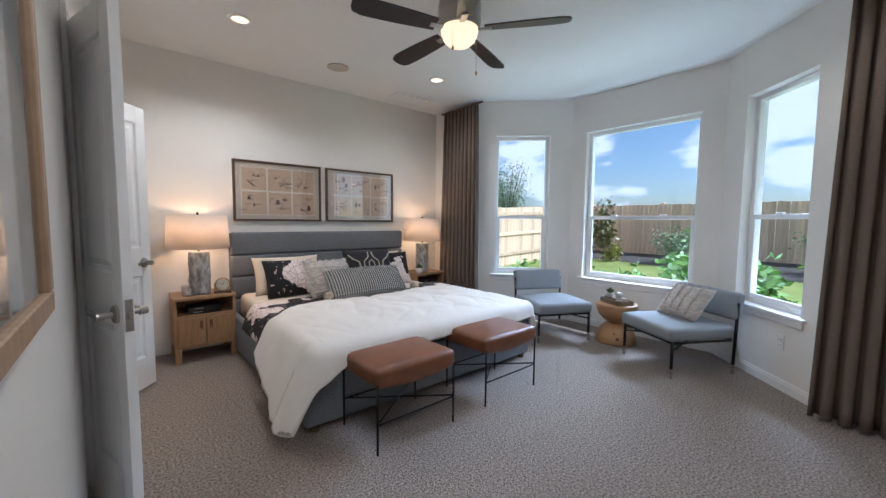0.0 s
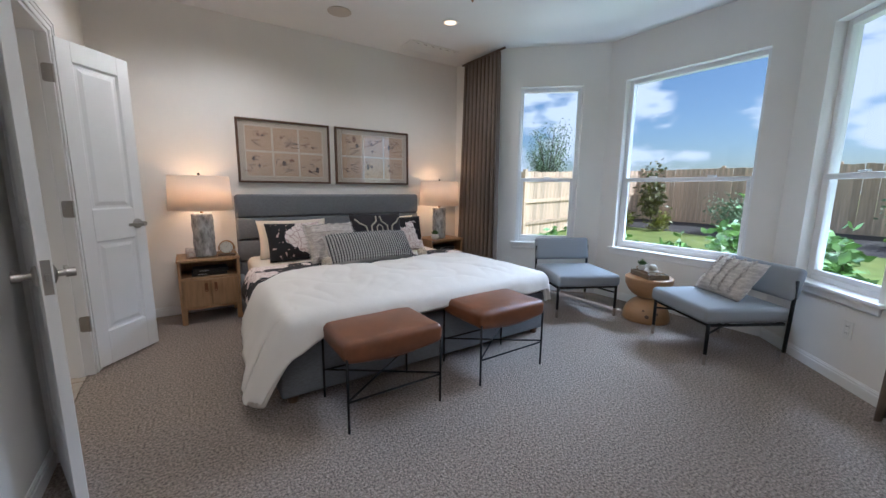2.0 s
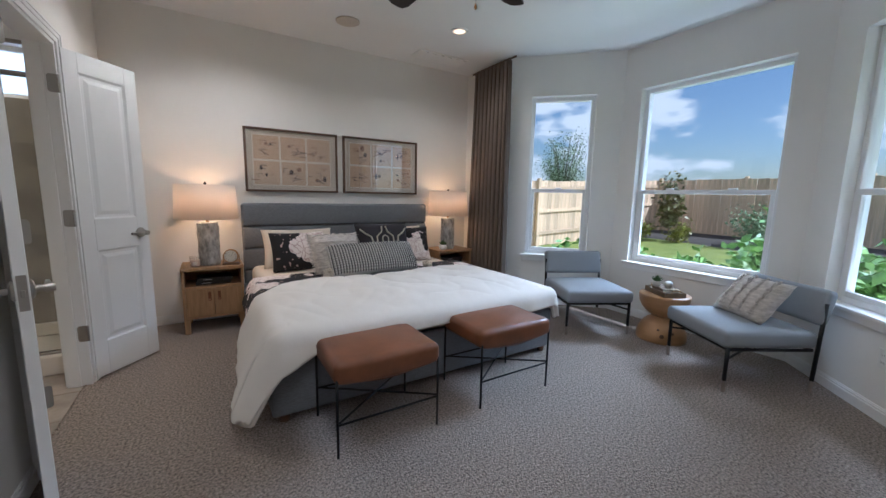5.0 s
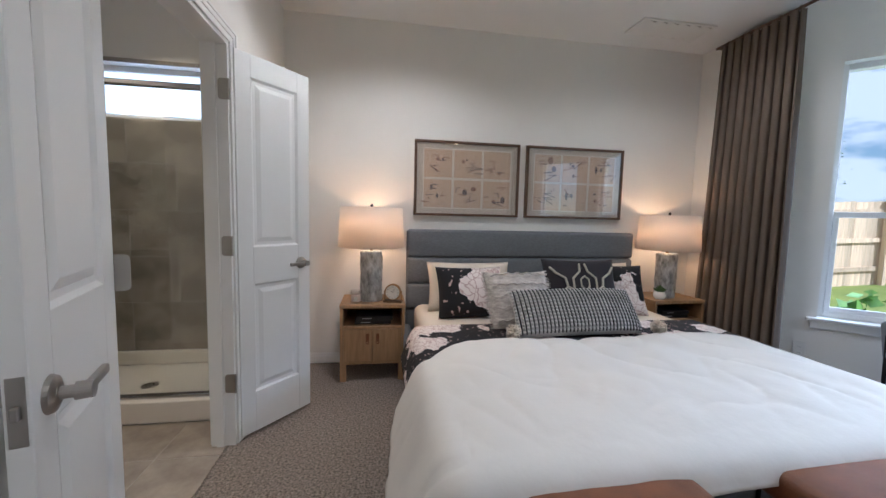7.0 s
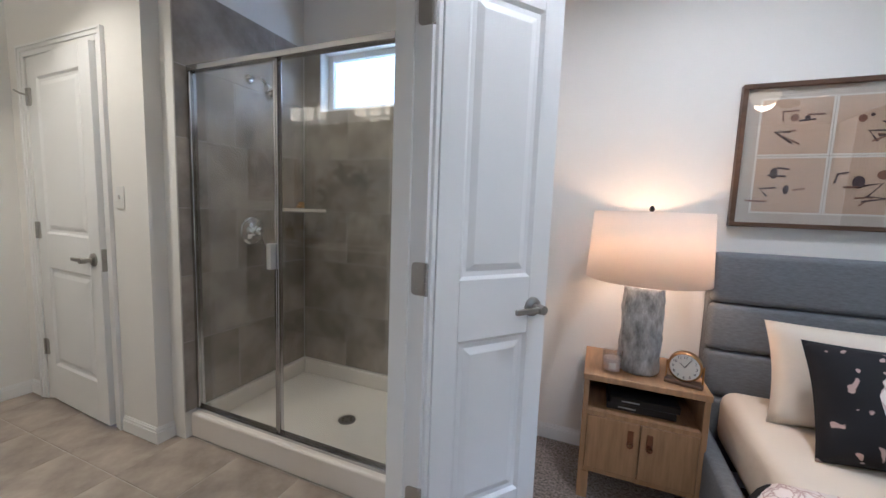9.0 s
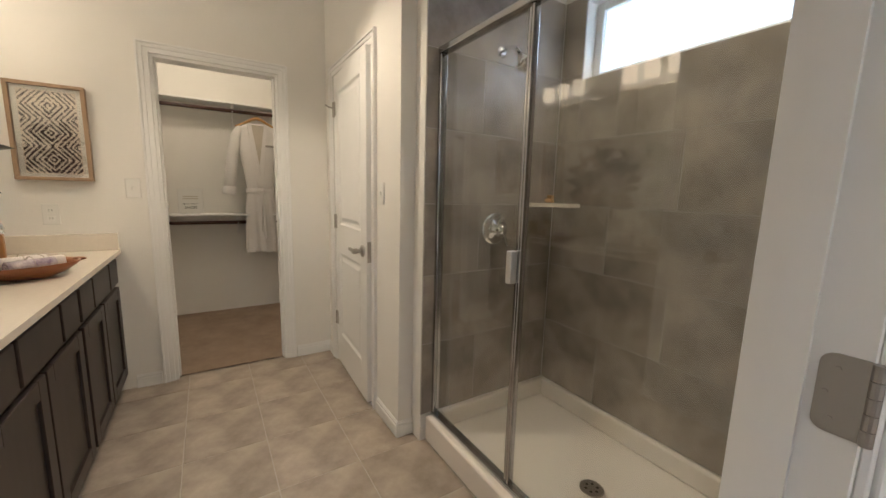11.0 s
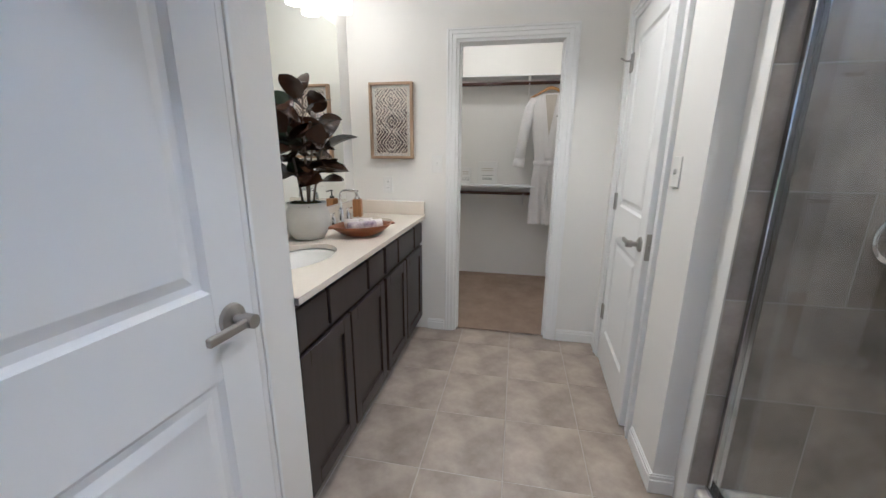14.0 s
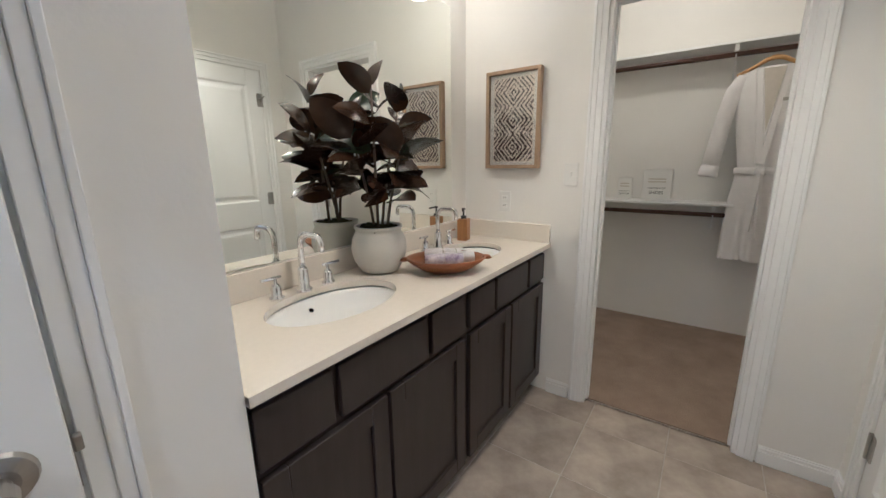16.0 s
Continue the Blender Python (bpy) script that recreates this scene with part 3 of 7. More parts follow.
for p0, p1, spans in (
        ((-0.04, 4.25), (-0.04, -1.2), [(0.0, 1.03), (2.09, 5.45)]),
        ((3.6, 4.25), (-0.04, 4.25), [(0.0, 3.64)]),
        ((3.6, 3.45), (3.6, 4.25), [(0, 0.8)]),
        ((4.455, 2.595), (3.6, 3.45), [(0, 1.209)]),
        ((4.455, 1.005), (4.455, 2.595), [(0, 1.59)]),
        ((3.6, 0.15), (4.455, 1.005), [(0, 1.209)]),
        ((3.6, -1.2), (3.6, 0.15), [(0, 1.35)]),
        ((-1.62, 3.29), (-2.885, 3.29), [(0.0, 0.28), (1.14, 1.265)]),
        ((-2.885, 3.29), (-2.885, 2.06), [(0.0, 0.26), (1.10, 1.23)]),
        ((-1.62, 3.37), (-1.62, 3.29), [(0.0, 0.094)]),
        ((-1.21, 2.03), (-0.16, 2.03), [(0.0, 0.16)]),
        ((-4.5, 1.3), (-4.5, 3.3), [(0, 2.0)]),
        ((-2.995, 3.3), (-4.5, 3.3), [(0, 1.5)]),
        ((-4.5, 1.3), (-2.995, 1.3), [(0, 1.5)])):
    m, _ = wall_frame(p0, p1)
    bm = BM()
    for a, b in spans:
        profile_strip(bm, m, a, b)
    tagged(part("baseboard", bm, M_TRIM), "white stepped baseboard along the wall", "baseboard", kind="structure")


def casing(name, m, s0, s1, top, thick, sides=(True, True), w=0.062):
    """Stepped trim round an opening on both faces, and the jamb lining inside it."""
    c = thing(name, "white painted stepped door casing", "door casing", kind="structure")
    for face, on in zip((0, 1), sides):
        if not on:
            continue
        for inner, outer, t in ((0.0, w * 0.45, 0.011), (w * 0.45, w * 0.8, 0.016), (w * 0.8, w, 0.021)):
            n0, n1 = (-t, -0.0005) if face == 0 else (thick + 0.0005, thick + t)
            bm = BM()
            box(bm, s0 - outer, s0 - inner, n0, n1, 0, top + outer, 0.0015, 1, m)
            box(bm, s1 + inner, s1 + outer, n0, n1, 0, top + outer, 0.0015, 1, m)
            box(bm, s0 - inner, s1 + inner, n0, n1, top + inner, top + outer, 0.0015, 1, m)
            part("trim_board", bm, M_TRIM, c)
    bm = BM()
    j = 0.018
    box(bm, s0, s0 + j, 0.0005, thick - 0.0005, 0, top - j, 0, 1, m)
    box(bm, s1 - j, s1, 0.0005, thick - 0.0005, 0, top - j, 0, 1, m)
    box(bm, s0, s1, 0.0005, thick - 0.0005, top - j, top, 0, 1, m)
    box(bm, s0 + j, s0 + j + 0.01, thick * 0.45, thick * 0.75, 0, top - j, 0, 1, m)
    box(bm, s1 - j - 0.01, s1 - j, thick * 0.45, thick * 0.75, 0, top - j, 0, 1, m)
    part("jamb", bm, M_TRIM, c)
    return c


MWEST = fix_west()
casing("trim_bath_opening", MWEST, 1.10, 2.02, 2.06, 0.12)
casing("trim_closet_opening", MCL, 0.33, 1.03, 2.05, 0.11)
casing("trim_wc_door", MWC, 0.35, 1.07, 2.05, 0.10, (True, False))
casing("trim_hall_door", MBD, 0.23, 0.95, 2.05, 0.10, (True, False))


def lever(parent, x, z, y_face, side, toward):
    """Satin lever: rosette, neck and flat blade that points along x by `toward`."""
    h = new("door_handle")
    h.parent = parent
    bm = BM()
    rod(bm, (x, y_face, z), (x, y_face + side * 0.008, z), 0.036, 0.033, 24)
    rod(bm, (x, y_face + side * 0.008, z), (x, y_face + side * 0.014, z), 0.033, 0.019, 24)
    part("rosette", bm, M_NICKEL, h, "satin nickel round rosette")
    bm = BM()
    rod(bm, (x, y_face + side * 0.012, z), (x, y_face + side * 0.055, z), 0.012, 0.0115, 16)
    part("neck", bm, M_NICKEL, h)
    bm = BM()
    a, b = sorted((x - toward * 0.012, x + toward * 0.112))
    yb = sorted((y_face + side * 0.042, y_face + side * 0.056))
    box(bm, a, b, yb[0], yb[1], z - 0.010, z + 0.010, 0.004)
    rod(bm, (x, y_face + side * 0.036, z), (x, y_face + side * 0.062, z), 0.017, 0.016, 20)
    part("blade", bm, M_NICKEL, h)
    return h


def hinge_plate(bm, x, width, y0, y1, z, half, r=0.014):
    """One leaf of a butt hinge: square at the knuckle, rounded at its free corners."""
    s = 1 if width > 0 else -1
    w = abs(width)
    rim = [(0, -half)]
    for cz, a0 in ((-half + r, -90), (half - r, 0)):
        rim += [(w - r + r * math.cos(radians(a0 + 22.5 * k)), cz + r * math.sin(radians(a0 + 22.5 * k))) for k in range(5)]
    rim.append((0, half))
    near = [bm.verts.new((x + s * a, y0, z + b)) for a, b in rim]
    far = [bm.verts.new((x + s * a, y1, z + b)) for a, b in rim]
    bm.faces.new(near)
    bm.faces.new(far[::-1])
    for k in range(len(rim)):
        j = (k + 1) % len(rim)
        bm.faces.new((near[k], near[j], far[j], far[k]))


def door_leaf(name, label, width, place, rz, stile=0.105, hinge_side=1, height=2.03, levers=(1, -1), lever_z=0.92, jamb_y=None):
    """A two-panel door that hinges at its own origin and runs along +x; both faces alike."""
    d = thing(name, label, "door", place, rz, kind="structure")
    t = 0.0175
    w = width
    bm = BM()
    rails = ((0.0, 0.225), (0.83, 1.03), (1.915, height))
    box(bm, 0, stile, -t, t, 0, height, 0.002, 1)
    box(bm, w - stile, w, -t, t, 0, height, 0.002, 1)
    for z0, z1 in rails:
        box(bm, stile, w - stile, -t, t, z0, z1, 0.0, 1)
    part("stiles_and_rails", bm, M_DOOR, d)
    for z0, z1 in ((0.225, 0.83), (1.03, 1.915)):
        bm = BM()
        x0, x1 = stile, w - stile
        for s in (1, -1):
            loops = []
            for off, y in ((0.0, t), (0.012, t - 0.009), (0.028, t - 0.0095), (0.05, t - 0.0025), (0.052, t - 0.002)):
                loops.append([bm.verts.new((x, s * y, z)) for x, z in ((x0 + off, z0 + off), (x1 - off, z0 + off), (x1 - off, z1 - off), (x0 + off, z1 - off))])
            for la, lb in zip(loops, loops[1:]):
                for k in range(4):
                    bm.faces.new((la[k], la[(k + 1) % 4], lb[(k + 1) % 4], lb[k]))
            bm.faces.new(loops[-1])
        part("panel", bm, M_DOOR, d)
    for s in levers:
        lever(d, w - 0.065, lever_z, s * t, s, -1)
    bm = BM()
    box(bm, w - 0.0005, w + 0.0015, -0.012, 0.012, lever_z - 0.06, lever_z + 0.06, 0, 1)
    box(bm, w + 0.0015, w + 0.012, -0.006, 0.006, lever_z - 0.012, lever_z + 0.012, 0.002, 1)
    part("latch", bm, M_NICKEL, d, "satin nickel latch plate and bolt")
    for z in (0.325, 1.045, 1.815):
        bm = BM()
        ys = hinge_side * t
        if jamb_y is not None:
            # one leaf let into the door's edge, one on the jamb, the knuckle between
            to_own = pose(*place, 0, 0, rz).inverted()
            plate = BM()
            hinge_plate(plate, 0.0, 0.040, 0.0, 0.003, z, 0.05)
            bmesh.ops.transform(plate, matrix=pose(-0.0035, -ys * 0.9, 0, 0, 0, -90 if hinge_side > 0 else 90) @ Matrix.Diagonal((0.9, -1 if hinge_side > 0 else 1, 1, 1)), verts=plate.verts)
            part("hinge", plate, M_NICKEL, d, "satin nickel butt hinge")
            sign = 1 if place[1] > jamb_y else -1
            hinge_plate(bm, -0.041, -0.043, jamb_y, jamb_y - sign * 0.003, z + place[2], 0.05)
            for dx, dz in ((0.026, 0.032), (0.034, 0.0), (0.026, -0.032)):
                rod(bm, (-0.041 - dx, jamb_y, z + place[2] + dz), (-0.041 - dx, jamb_y - sign * 0.0042, z + place[2] + dz), 0.004, 0.003, 8)
            for k in range(5):
                zk = z + place[2] - 0.05 + 0.02 * k
                rod(bm, (-0.035, jamb_y - sign * 0.002, zk), (-0.035, jamb_y - sign * 0.002, zk + 0.019), 0.0065, None, 12)
            bmesh.ops.transform(bm, matrix=to_own, verts=bm.verts)
            part("hinge", bm, M_NICKEL, d, "satin nickel butt hinge")
            continue
        for sx in (1, -1):
            hinge_plate(bm, -0.004, sx * 0.043, ys, ys + hinge_side * 0.003, z, 0.05)
            for dx, dz in ((0.026, 0.032), (0.034, 0.0), (0.026, -0.032)):
                rod(bm, (-0.004 + sx * dx, ys, z + dz), (-0.004 + sx * dx, ys + hinge_side * 0.0042, z + dz), 0.004, 0.003, 8)
        for k in range(5):
            rod(bm, (-0.004, ys + hinge_side * 0.005, z - 0.05 + 0.02 * k), (-0.004, ys + hinge_side * 0.005, z - 0.031 + 0.02 * k), 0.0065, None, 12)
        part("hinge", bm, M_NICKEL, d, "satin nickel butt hinge")
    return d


door_leaf("door_1", "open narrow white two-panel bathroom door leaf", 0.457, (-0.036, 3.184, 0.015), 50.6, stile=0.085, hinge_side=-1, jamb_y=3.1305)
door_leaf("door_2", "open narrow white two-panel bathroom door leaf near the picture", 0.457, (-0.018, 2.215, 0.015), -72.0, stile=0.085, hinge_side=-1, lever_z=0.88, jamb_y=2.2495)
door_leaf("door_3", "white two-panel door standing slightly ajar by the vanity", 0.70, (-0.272, 2.015, 0.015), 176.2, hinge_side=-1, stile=0.11, lever_z=0.955)
door_leaf("door_4", "white two-panel door slightly ajar beside the closet", 0.70, (-2.68, 3.305, 0.015), -2.6, hinge_side=-1, stile=0.11)

# closet door hinges left on the jamb, the door itself swung out of sight
hang = thing("door_hinges", "satin nickel hinges on the closet jamb", "hinge", kind="structure")
for z in (0.24, 1.02, 1.82):
    bm = BM()
    box(bm, -2.99, -2.955, 2.9365, 2.9395, z - 0.045, z + 0.045, 0.001, 1)
    part("hinge", bm, M_NICKEL, hang)

# carpet edge strip at the closet door
bm = BM()
for k in range(90):
    y = 2.28 + 0.66 * k / 89
    rod(bm, (-2.925 + random.uniform(-0.004, 0.004), y, 0.002), (-2.915, y + random.uniform(-0.006, 0.006), 0.006), 0.004, 0.003, 5)
tagged(part("carpet_edge", bm, M_CARPET), "frayed beige carpet edge at the closet doorway", "carpet edge", kind="stuff")
bm = BM()
for k in range(120):
    y = 2.25 + 0.88 * k / 119
    rod(bm, (-0.086 + random.uniform(-0.004, 0.004), y, -0.004), (-0.074, y, 0.004), 0.004, 0.003, 5)
tagged(part("carpet_edge", bm, M_CARPET), "beige carpet edge at the bathroom doorway", "carpet edge", kind="stuff")


# ---------------------------------------------------------------- bedroom
def bed():
    b = thing("bed", "king bed upholstered in slate grey fabric with channelled headboard", "bed", (0, 0, 0))
    X0, X1 = 0.915, 2.935
    bm = BM()
    box(bm, X0, X1, 4.17, 4.245, 0.1, 1.12, 0.02, 3)
    part("headboard_back", bm, M_FABRIC, b)
    for z0, z1 in ((0.90, 1.13), (0.685, 0.90), (0.47, 0.685), (0.25, 0.47)):
        bm = BM()
        box(bm, X0, X1, 4.12, 4.185, z0 + 0.001, z1 - 0.001, 0.028, 4)
        part("headboard_channel", bm, M_FABRIC, b, smooth=True)
    for nm, a in (("side_rail", (X0 - 0.035, X0 + 0.03, 2.1455, 4.115)), ("side_rail", (X1 - 0.03, X1 + 0.035, 2.1455, 4.115)), ("foot_rail", (X0 - 0.035, X1 + 0.035, 2.08, 2.145))):
        bm = BM()
        box(bm, *a, 0.04, 0.355, 0.018, 3)
        part(nm, bm, M_FABRIC, b, smooth=True)
    for x, y in ((X0 + 0.03, 2.12), (X1 - 0.03, 2.12), (X0 + 0.05, 4.08), (X1 - 0.05, 4.08)):
        bm = BM()
        rod(bm, (x, y, 0), (x, y, 0.07), 0.026, 0.034, 16)
        part("foot", bm, M_WALNUT, b, "short dark wooden foot")
    return b


bed()
bm = BM()
box(bm, 0.975, 2.875, 2.20, 4.115, 0.28, 0.525, 0.06, 4)
tagged(part("mattress", bm, M_SHEET, smooth=True), "thick mattress in a cream fitted sheet", "mattress")


def drape(name, label, category, material, y0, y1, top, hang_l, hang_r, hang_f, thick, wave, nx=90, ny=60, seed=0, spread=1.0, recede=0.0, sag=0.0):
    """Cloth laid over the mattress: u across, v from head to foot; what passes the edges hangs."""
    xa, xb = 0.945, 2.915
    bm = BM()
    rows = []
    L = y0 - y1
    for j in range(ny + 1):
        v = j / ny
        hf = hang_f(0.5) if callable(hang_f) else hang_f
        row = []
        for i in range(nx + 1):
            u = i / nx
            hl, hr = hang_l(v), hang_r(v)
            span = xb - xa
            arc = -hl + u * (span + hl + hr)
            hfoot = hang_f(min(max(arc / span, 0), 1))
            along = v * (L + hfoot)
            side = max(0.0, -arc) if arc < 0 else max(0.0, arc - span)
            foot = max(0.0, along - L)
            sgn = -1 if arc < 0 else 1
            far = math.hypot(side, foot)
            down = min(0.475, far)
            ax, ay = (side / far, foot / far) if far > 0 else (0.0, 0.0)
            bx = min(max(xa + arc, xa), xb)
            by = y0 - min(along, L)
            lean = ((0.40 if arc < 0 else 0.20) * ax * ax + 0.10 * ay * ay) * spread
            bend = math.sin(min(down, 0.09) / 0.09 * math.pi / 2)
            swell = noise.noise(Vector((bx * 5 + seed, by * 5, 0.4 + down))) + 0.5 * noise.noise(Vector((bx * 11, by * 11 + seed, down * 2)))
            out = 0.045 * bend + lean * max(0.0, down - 0.07) + wave * 0.9 * (swell + 0.5) * min(1.0, down / 0.2)
            x, y = bx + sgn * out * ax, by - out * ay
            if v < 0.5:
                y -= recede * max(0.0, 1 - max(arc, 0.0) / 0.24) ** 1.5 * (1 - 2 * v)
            z = top - max(0.0, down - 0.04 * bend - 0.06 * max(0.0, down - 0.07))
            if far == 0:
                n1 = noise.noise(Vector((x * 2.3 + seed, y * 2.3, 0.3)))
                n2 = noise.noise(Vector((x * 7 + seed, y * 6, z * 2)))
                edge = min(1.0, min(arc, span - arc, L - along) / 0.25 + 0.15)
                ridge = max(0.0, 0.22 - abs(noise.noise(Vector((x * 2.6 + 0.8 * y + seed, y * 1.5, 4.0))))) / 0.22
                ridge2 = max(0.0, 0.2 - abs(noise.noise(Vector((x * 4.1 - 1.3 * y, y * 3.1 + seed, 9.0))))) / 0.2
                z += wave * (0.9 * n1 + 0.45 * n2 - 0.55 * ridge ** 2 - 0.35 * ridge2 ** 2) * edge + wave * 1.1 * math.sin(min(1.0, edge) * math.pi / 2)
                z -= sag * (max(0.0, 1 - (span - arc) / 0.22) ** 2 + max(0.0, 1 - (L - along) / 0.30) ** 2)
            else:
                z += wave * 1.1 * math.sin(0.15 * math.pi / 2) - sag * min(1.0, (arc > span) + (foot > 0))
            row.append(bm.verts.new((x, y, max(z, 0.012))))
        rows.append(row)
    for a, b in zip(rows, rows[1:]):
        for i in range(nx):
            bm.faces.new((a[i], a[i + 1], b[i + 1], b[i]))
    rim = [rows[j][0].co.copy() for j in range(ny)] + [q.co.copy() for q in rows[-1]] + [rows[j][-1].co.copy() for j in range(ny - 1, -1, -1)]
    ob = part(name, bm, material, smooth=True)
    bm = BM()
    tube(bm, rim, 0.35 * thick, 8)
    part("hem", bm, material, ob, smooth=True)
    mod = ob.modifiers.new("thickness", "SOLIDIFY")
    mod.thickness, mod.offset = thick, 1.0
    return tagged(ob, label, category)


drape("duvet", "thick creamy white cotton duvet spilling over the foot of the bed", "duvet", M_DUVET, 3.00, 2.10, 0.517,
      lambda v: 0.27 + 0.24 * v ** 1.2, lambda v: 0.14 + 0.08 * v, lambda u: 0.14 + 0.10 * max(0, 1 - u / 0.085) + 0.015 * math.sin(u * 9), 0.04, 0.020, 130, 84, 3, 1.0, 0.20, 0.022)
drape("floral_blanket", "black blanket printed with pale roses across the bed", "blanket", M_FLORALB, 3.40, 2.7, 0.532,
      lambda v: 0.24, lambda v: 0.17, lambda u: 0.01, 0.012, 0.003, 80, 24, 9, 0.75)


def pillow(name, label, w, h, thick, place, lean, turn, material, pinch=0.06, wrinkle=0.01, seed=0, power=3.2, spin=0):
    """Stands on its long edge at place, leaning back by lean degrees."""
    p = thing(name, label, "pillow", place, turn, group="pillows on the bed")
    m = pose(0, 0, h / 2 * math.cos(radians(lean)), 90 - lean, 0, 0) @ pose(0, 0, 0, 0, 0, spin)
    bm = BM()
    cushion(bm, w, h, thick, m, 18, power, pinch, wrinkle, seed)
    part("cover", bm, material, p, smooth=True)
    return p, m


p, m = pillow("pillow", "cream cotton sleeping pillow with frilled edge", 0.66, 0.38, 0.15, (1.385, 3.90, 0.524), 18, 1, M_SHEET, seed=1)
p, m = pillow("pillow", "cream cotton sleeping pillow with frilled edge", 0.66, 0.38, 0.15, (2.42, 3.90, 0.524), 18, -1, M_SHEET, seed=2)
pillow("floral_pillow", "black pillow printed with pale roses", 0.50, 0.38, 0.14, (1.35, 3.70, 0.526), 25, 3, M_FLORAL, seed=3)
pillow("floral_pillow", "black pillow printed with pale roses", 0.50, 0.40, 0.15, (2.47, 3.70, 0.526), 25, -8, M_FLORALC, seed=4)
p, m = pillow("tufted_pillow", "cream tufted square pillow with fringe", 0.46, 0.42, 0.14, (1.62, 3.42, 0.530), 36, 4, M_CREAMKNIT, seed=5)
for s in range(5):
    bm = BM()
    pts = []
    for k in range(40):
        u = -0.2 + 0.4 * k / 39
        vv = -0.16 + 0.08 * s + 0.006 * math.sin(k * 0.9 + s)
        prof = (1 - abs(u / 0.23) ** 3.2) ** 0.5 * (1 - abs(vv / 0.22) ** 3.2) ** 0.5
        pts.append(m @ Vector((u, vv, 0.08 * prof + 0.004)))
    tube(bm, pts, 0.006, 6)
    part("tufted_band", bm, M_CREAMKNIT, p, smooth=True)
for sx in (-1, 1):
    bm = BM()
    for k in range(70):
        v = -0.21 + 0.42 * k / 69
        a = m @ Vector((sx * 0.215, v, 0.0))
        b2 = m @ Vector((sx * (0.235 + random.uniform(0, 0.012)), v + random.uniform(-0.008, 0.008), random.uniform(-0.01, 0.01)))
        rod(bm, a, b2, 0.003, 0.002, 4)
    part("fringe", bm, M_CREAMKNIT, p, "short cream fringe")
p, m = pillow("patterned_pillow", "charcoal square pillow with looping cream cord pattern", 0.56, 0.45, 0.14, (2.15, 3.60, 0.530), 24, -3, M_CHARCOAL, seed=6)


def on_pillow(m, w, h, thick, u, v):
    prof = max(0, 1 - abs(2 * u / w) ** 3.2) ** 0.5 * max(0, 1 - abs(2 * v / h) ** 3.2) ** 0.5
    return m @ Vector((u, v, thick / 2 * prof + 0.003))


def cord(name, w, h, t, pts, r, parent, m, material=None):
    fine = []
    for a, b2 in zip(pts, pts[1:]):
        n = max(2, int(math.hypot(b2[0] - a[0], b2[1] - a[1]) / 0.012))
        fine += [(a[0] + (b2[0] - a[0]) * k / n, a[1] + (b2[1] - a[1]) * k / n) for k in range(n)]
    fine.append(pts[-1])
    bm = BM()
    tube(bm, [on_pillow(m, w, h, t, u, v) for u, v in fine], r, 6)
    part(name, bm, material or M_CORD, parent, smooth=True)


for sgn in (-1, 1):
    cord("cord", 0.56, 0.45, 0.15, [(sgn * 0.02, 0.17), (sgn * 0.03, 0.11), (sgn * 0.085, 0.06), (sgn * 0.085, -0.03), (sgn * 0.03, -0.08), (sgn * 0.03, -0.17)], 0.008, p, m)
    cord("cord", 0.56, 0.45, 0.15, [(sgn * 0.24, 0.15), (sgn * 0.20, 0.10), (sgn * 0.14, 0.06), (sgn * 0.13, 0.0), (sgn * 0.18, -0.06), (sgn * 0.24, -0.09)], 0.008, p, m)
    cord("cord", 0.56, 0.45, 0.15, [(sgn * 0.13, 0.0), (sgn * 0.085, -0.03)], 0.007, p, m)
cord("cord", 0.56, 0.45, 0.15, [(-0.03, 0.05), (0.0, 0.075), (0.03, 0.05), (0.03, 0.0), (0.0, -0.03), (-0.03, 0.0), (-0.03, 0.05)], 0.006, p, m)

lum, m = pillow("lumbar_pillow", "long cream and black woven checked lumbar pillow", 0.80, 0.30, 0.15, (1.87, 3.17, 0.560), 40, 2, M_BLANKET, pinch=0.03, seed=7)
bm, bm2 = BM(), BM()
for i in range(34):
    u = -0.385 + 0.77 * i / 33
    for j in range(13):
        v = -0.13 + 0.26 * j / 12
        c = on_pillow(m, 0.80, 0.30, 0.15, u, v)
        ax = (on_pillow(m, 0.80, 0.30, 0.15, u + 0.004, v) - c).normalized()
        ay = (on_pillow(m, 0.80, 0.30, 0.15, u, v + 0.004) - c).normalized()
        az = ax.cross(ay)
        mm = Matrix((ax, ay, az)).transposed().to_4x4()
        mm.translation = c
        cushion(bm, 0.021, 0.0175, 0.016, mm, 3, 2.0)
        box(bm2, 0.0085, 0.0150, -0.011, 0.011, -0.003, 0.005, 0, 1, mm)
part("woven_tuft", bm, M_BLANKET, lum, "raised cream woven tufts", smooth=True)
part("dark_thread", bm2, M_BLANKETD, lum, "black woven threads")
for u in (-0.43, 0.50):
    c = m @ Vector((u, -0.13, 0.03))
    c.z = max(c.z, 0.04)
    bm = BM()
    for k in range(160):
        d = Vector((random.gauss(0, 1), random.gauss(0, 1), random.gauss(0, 1))).normalized()
        rod(bm, c, c + d * random.uniform(0.038, 0.050), 0.005, 0.004, 4)
    part("pompom", bm, M_SHEET, lum, "shaggy cream corner pompom")


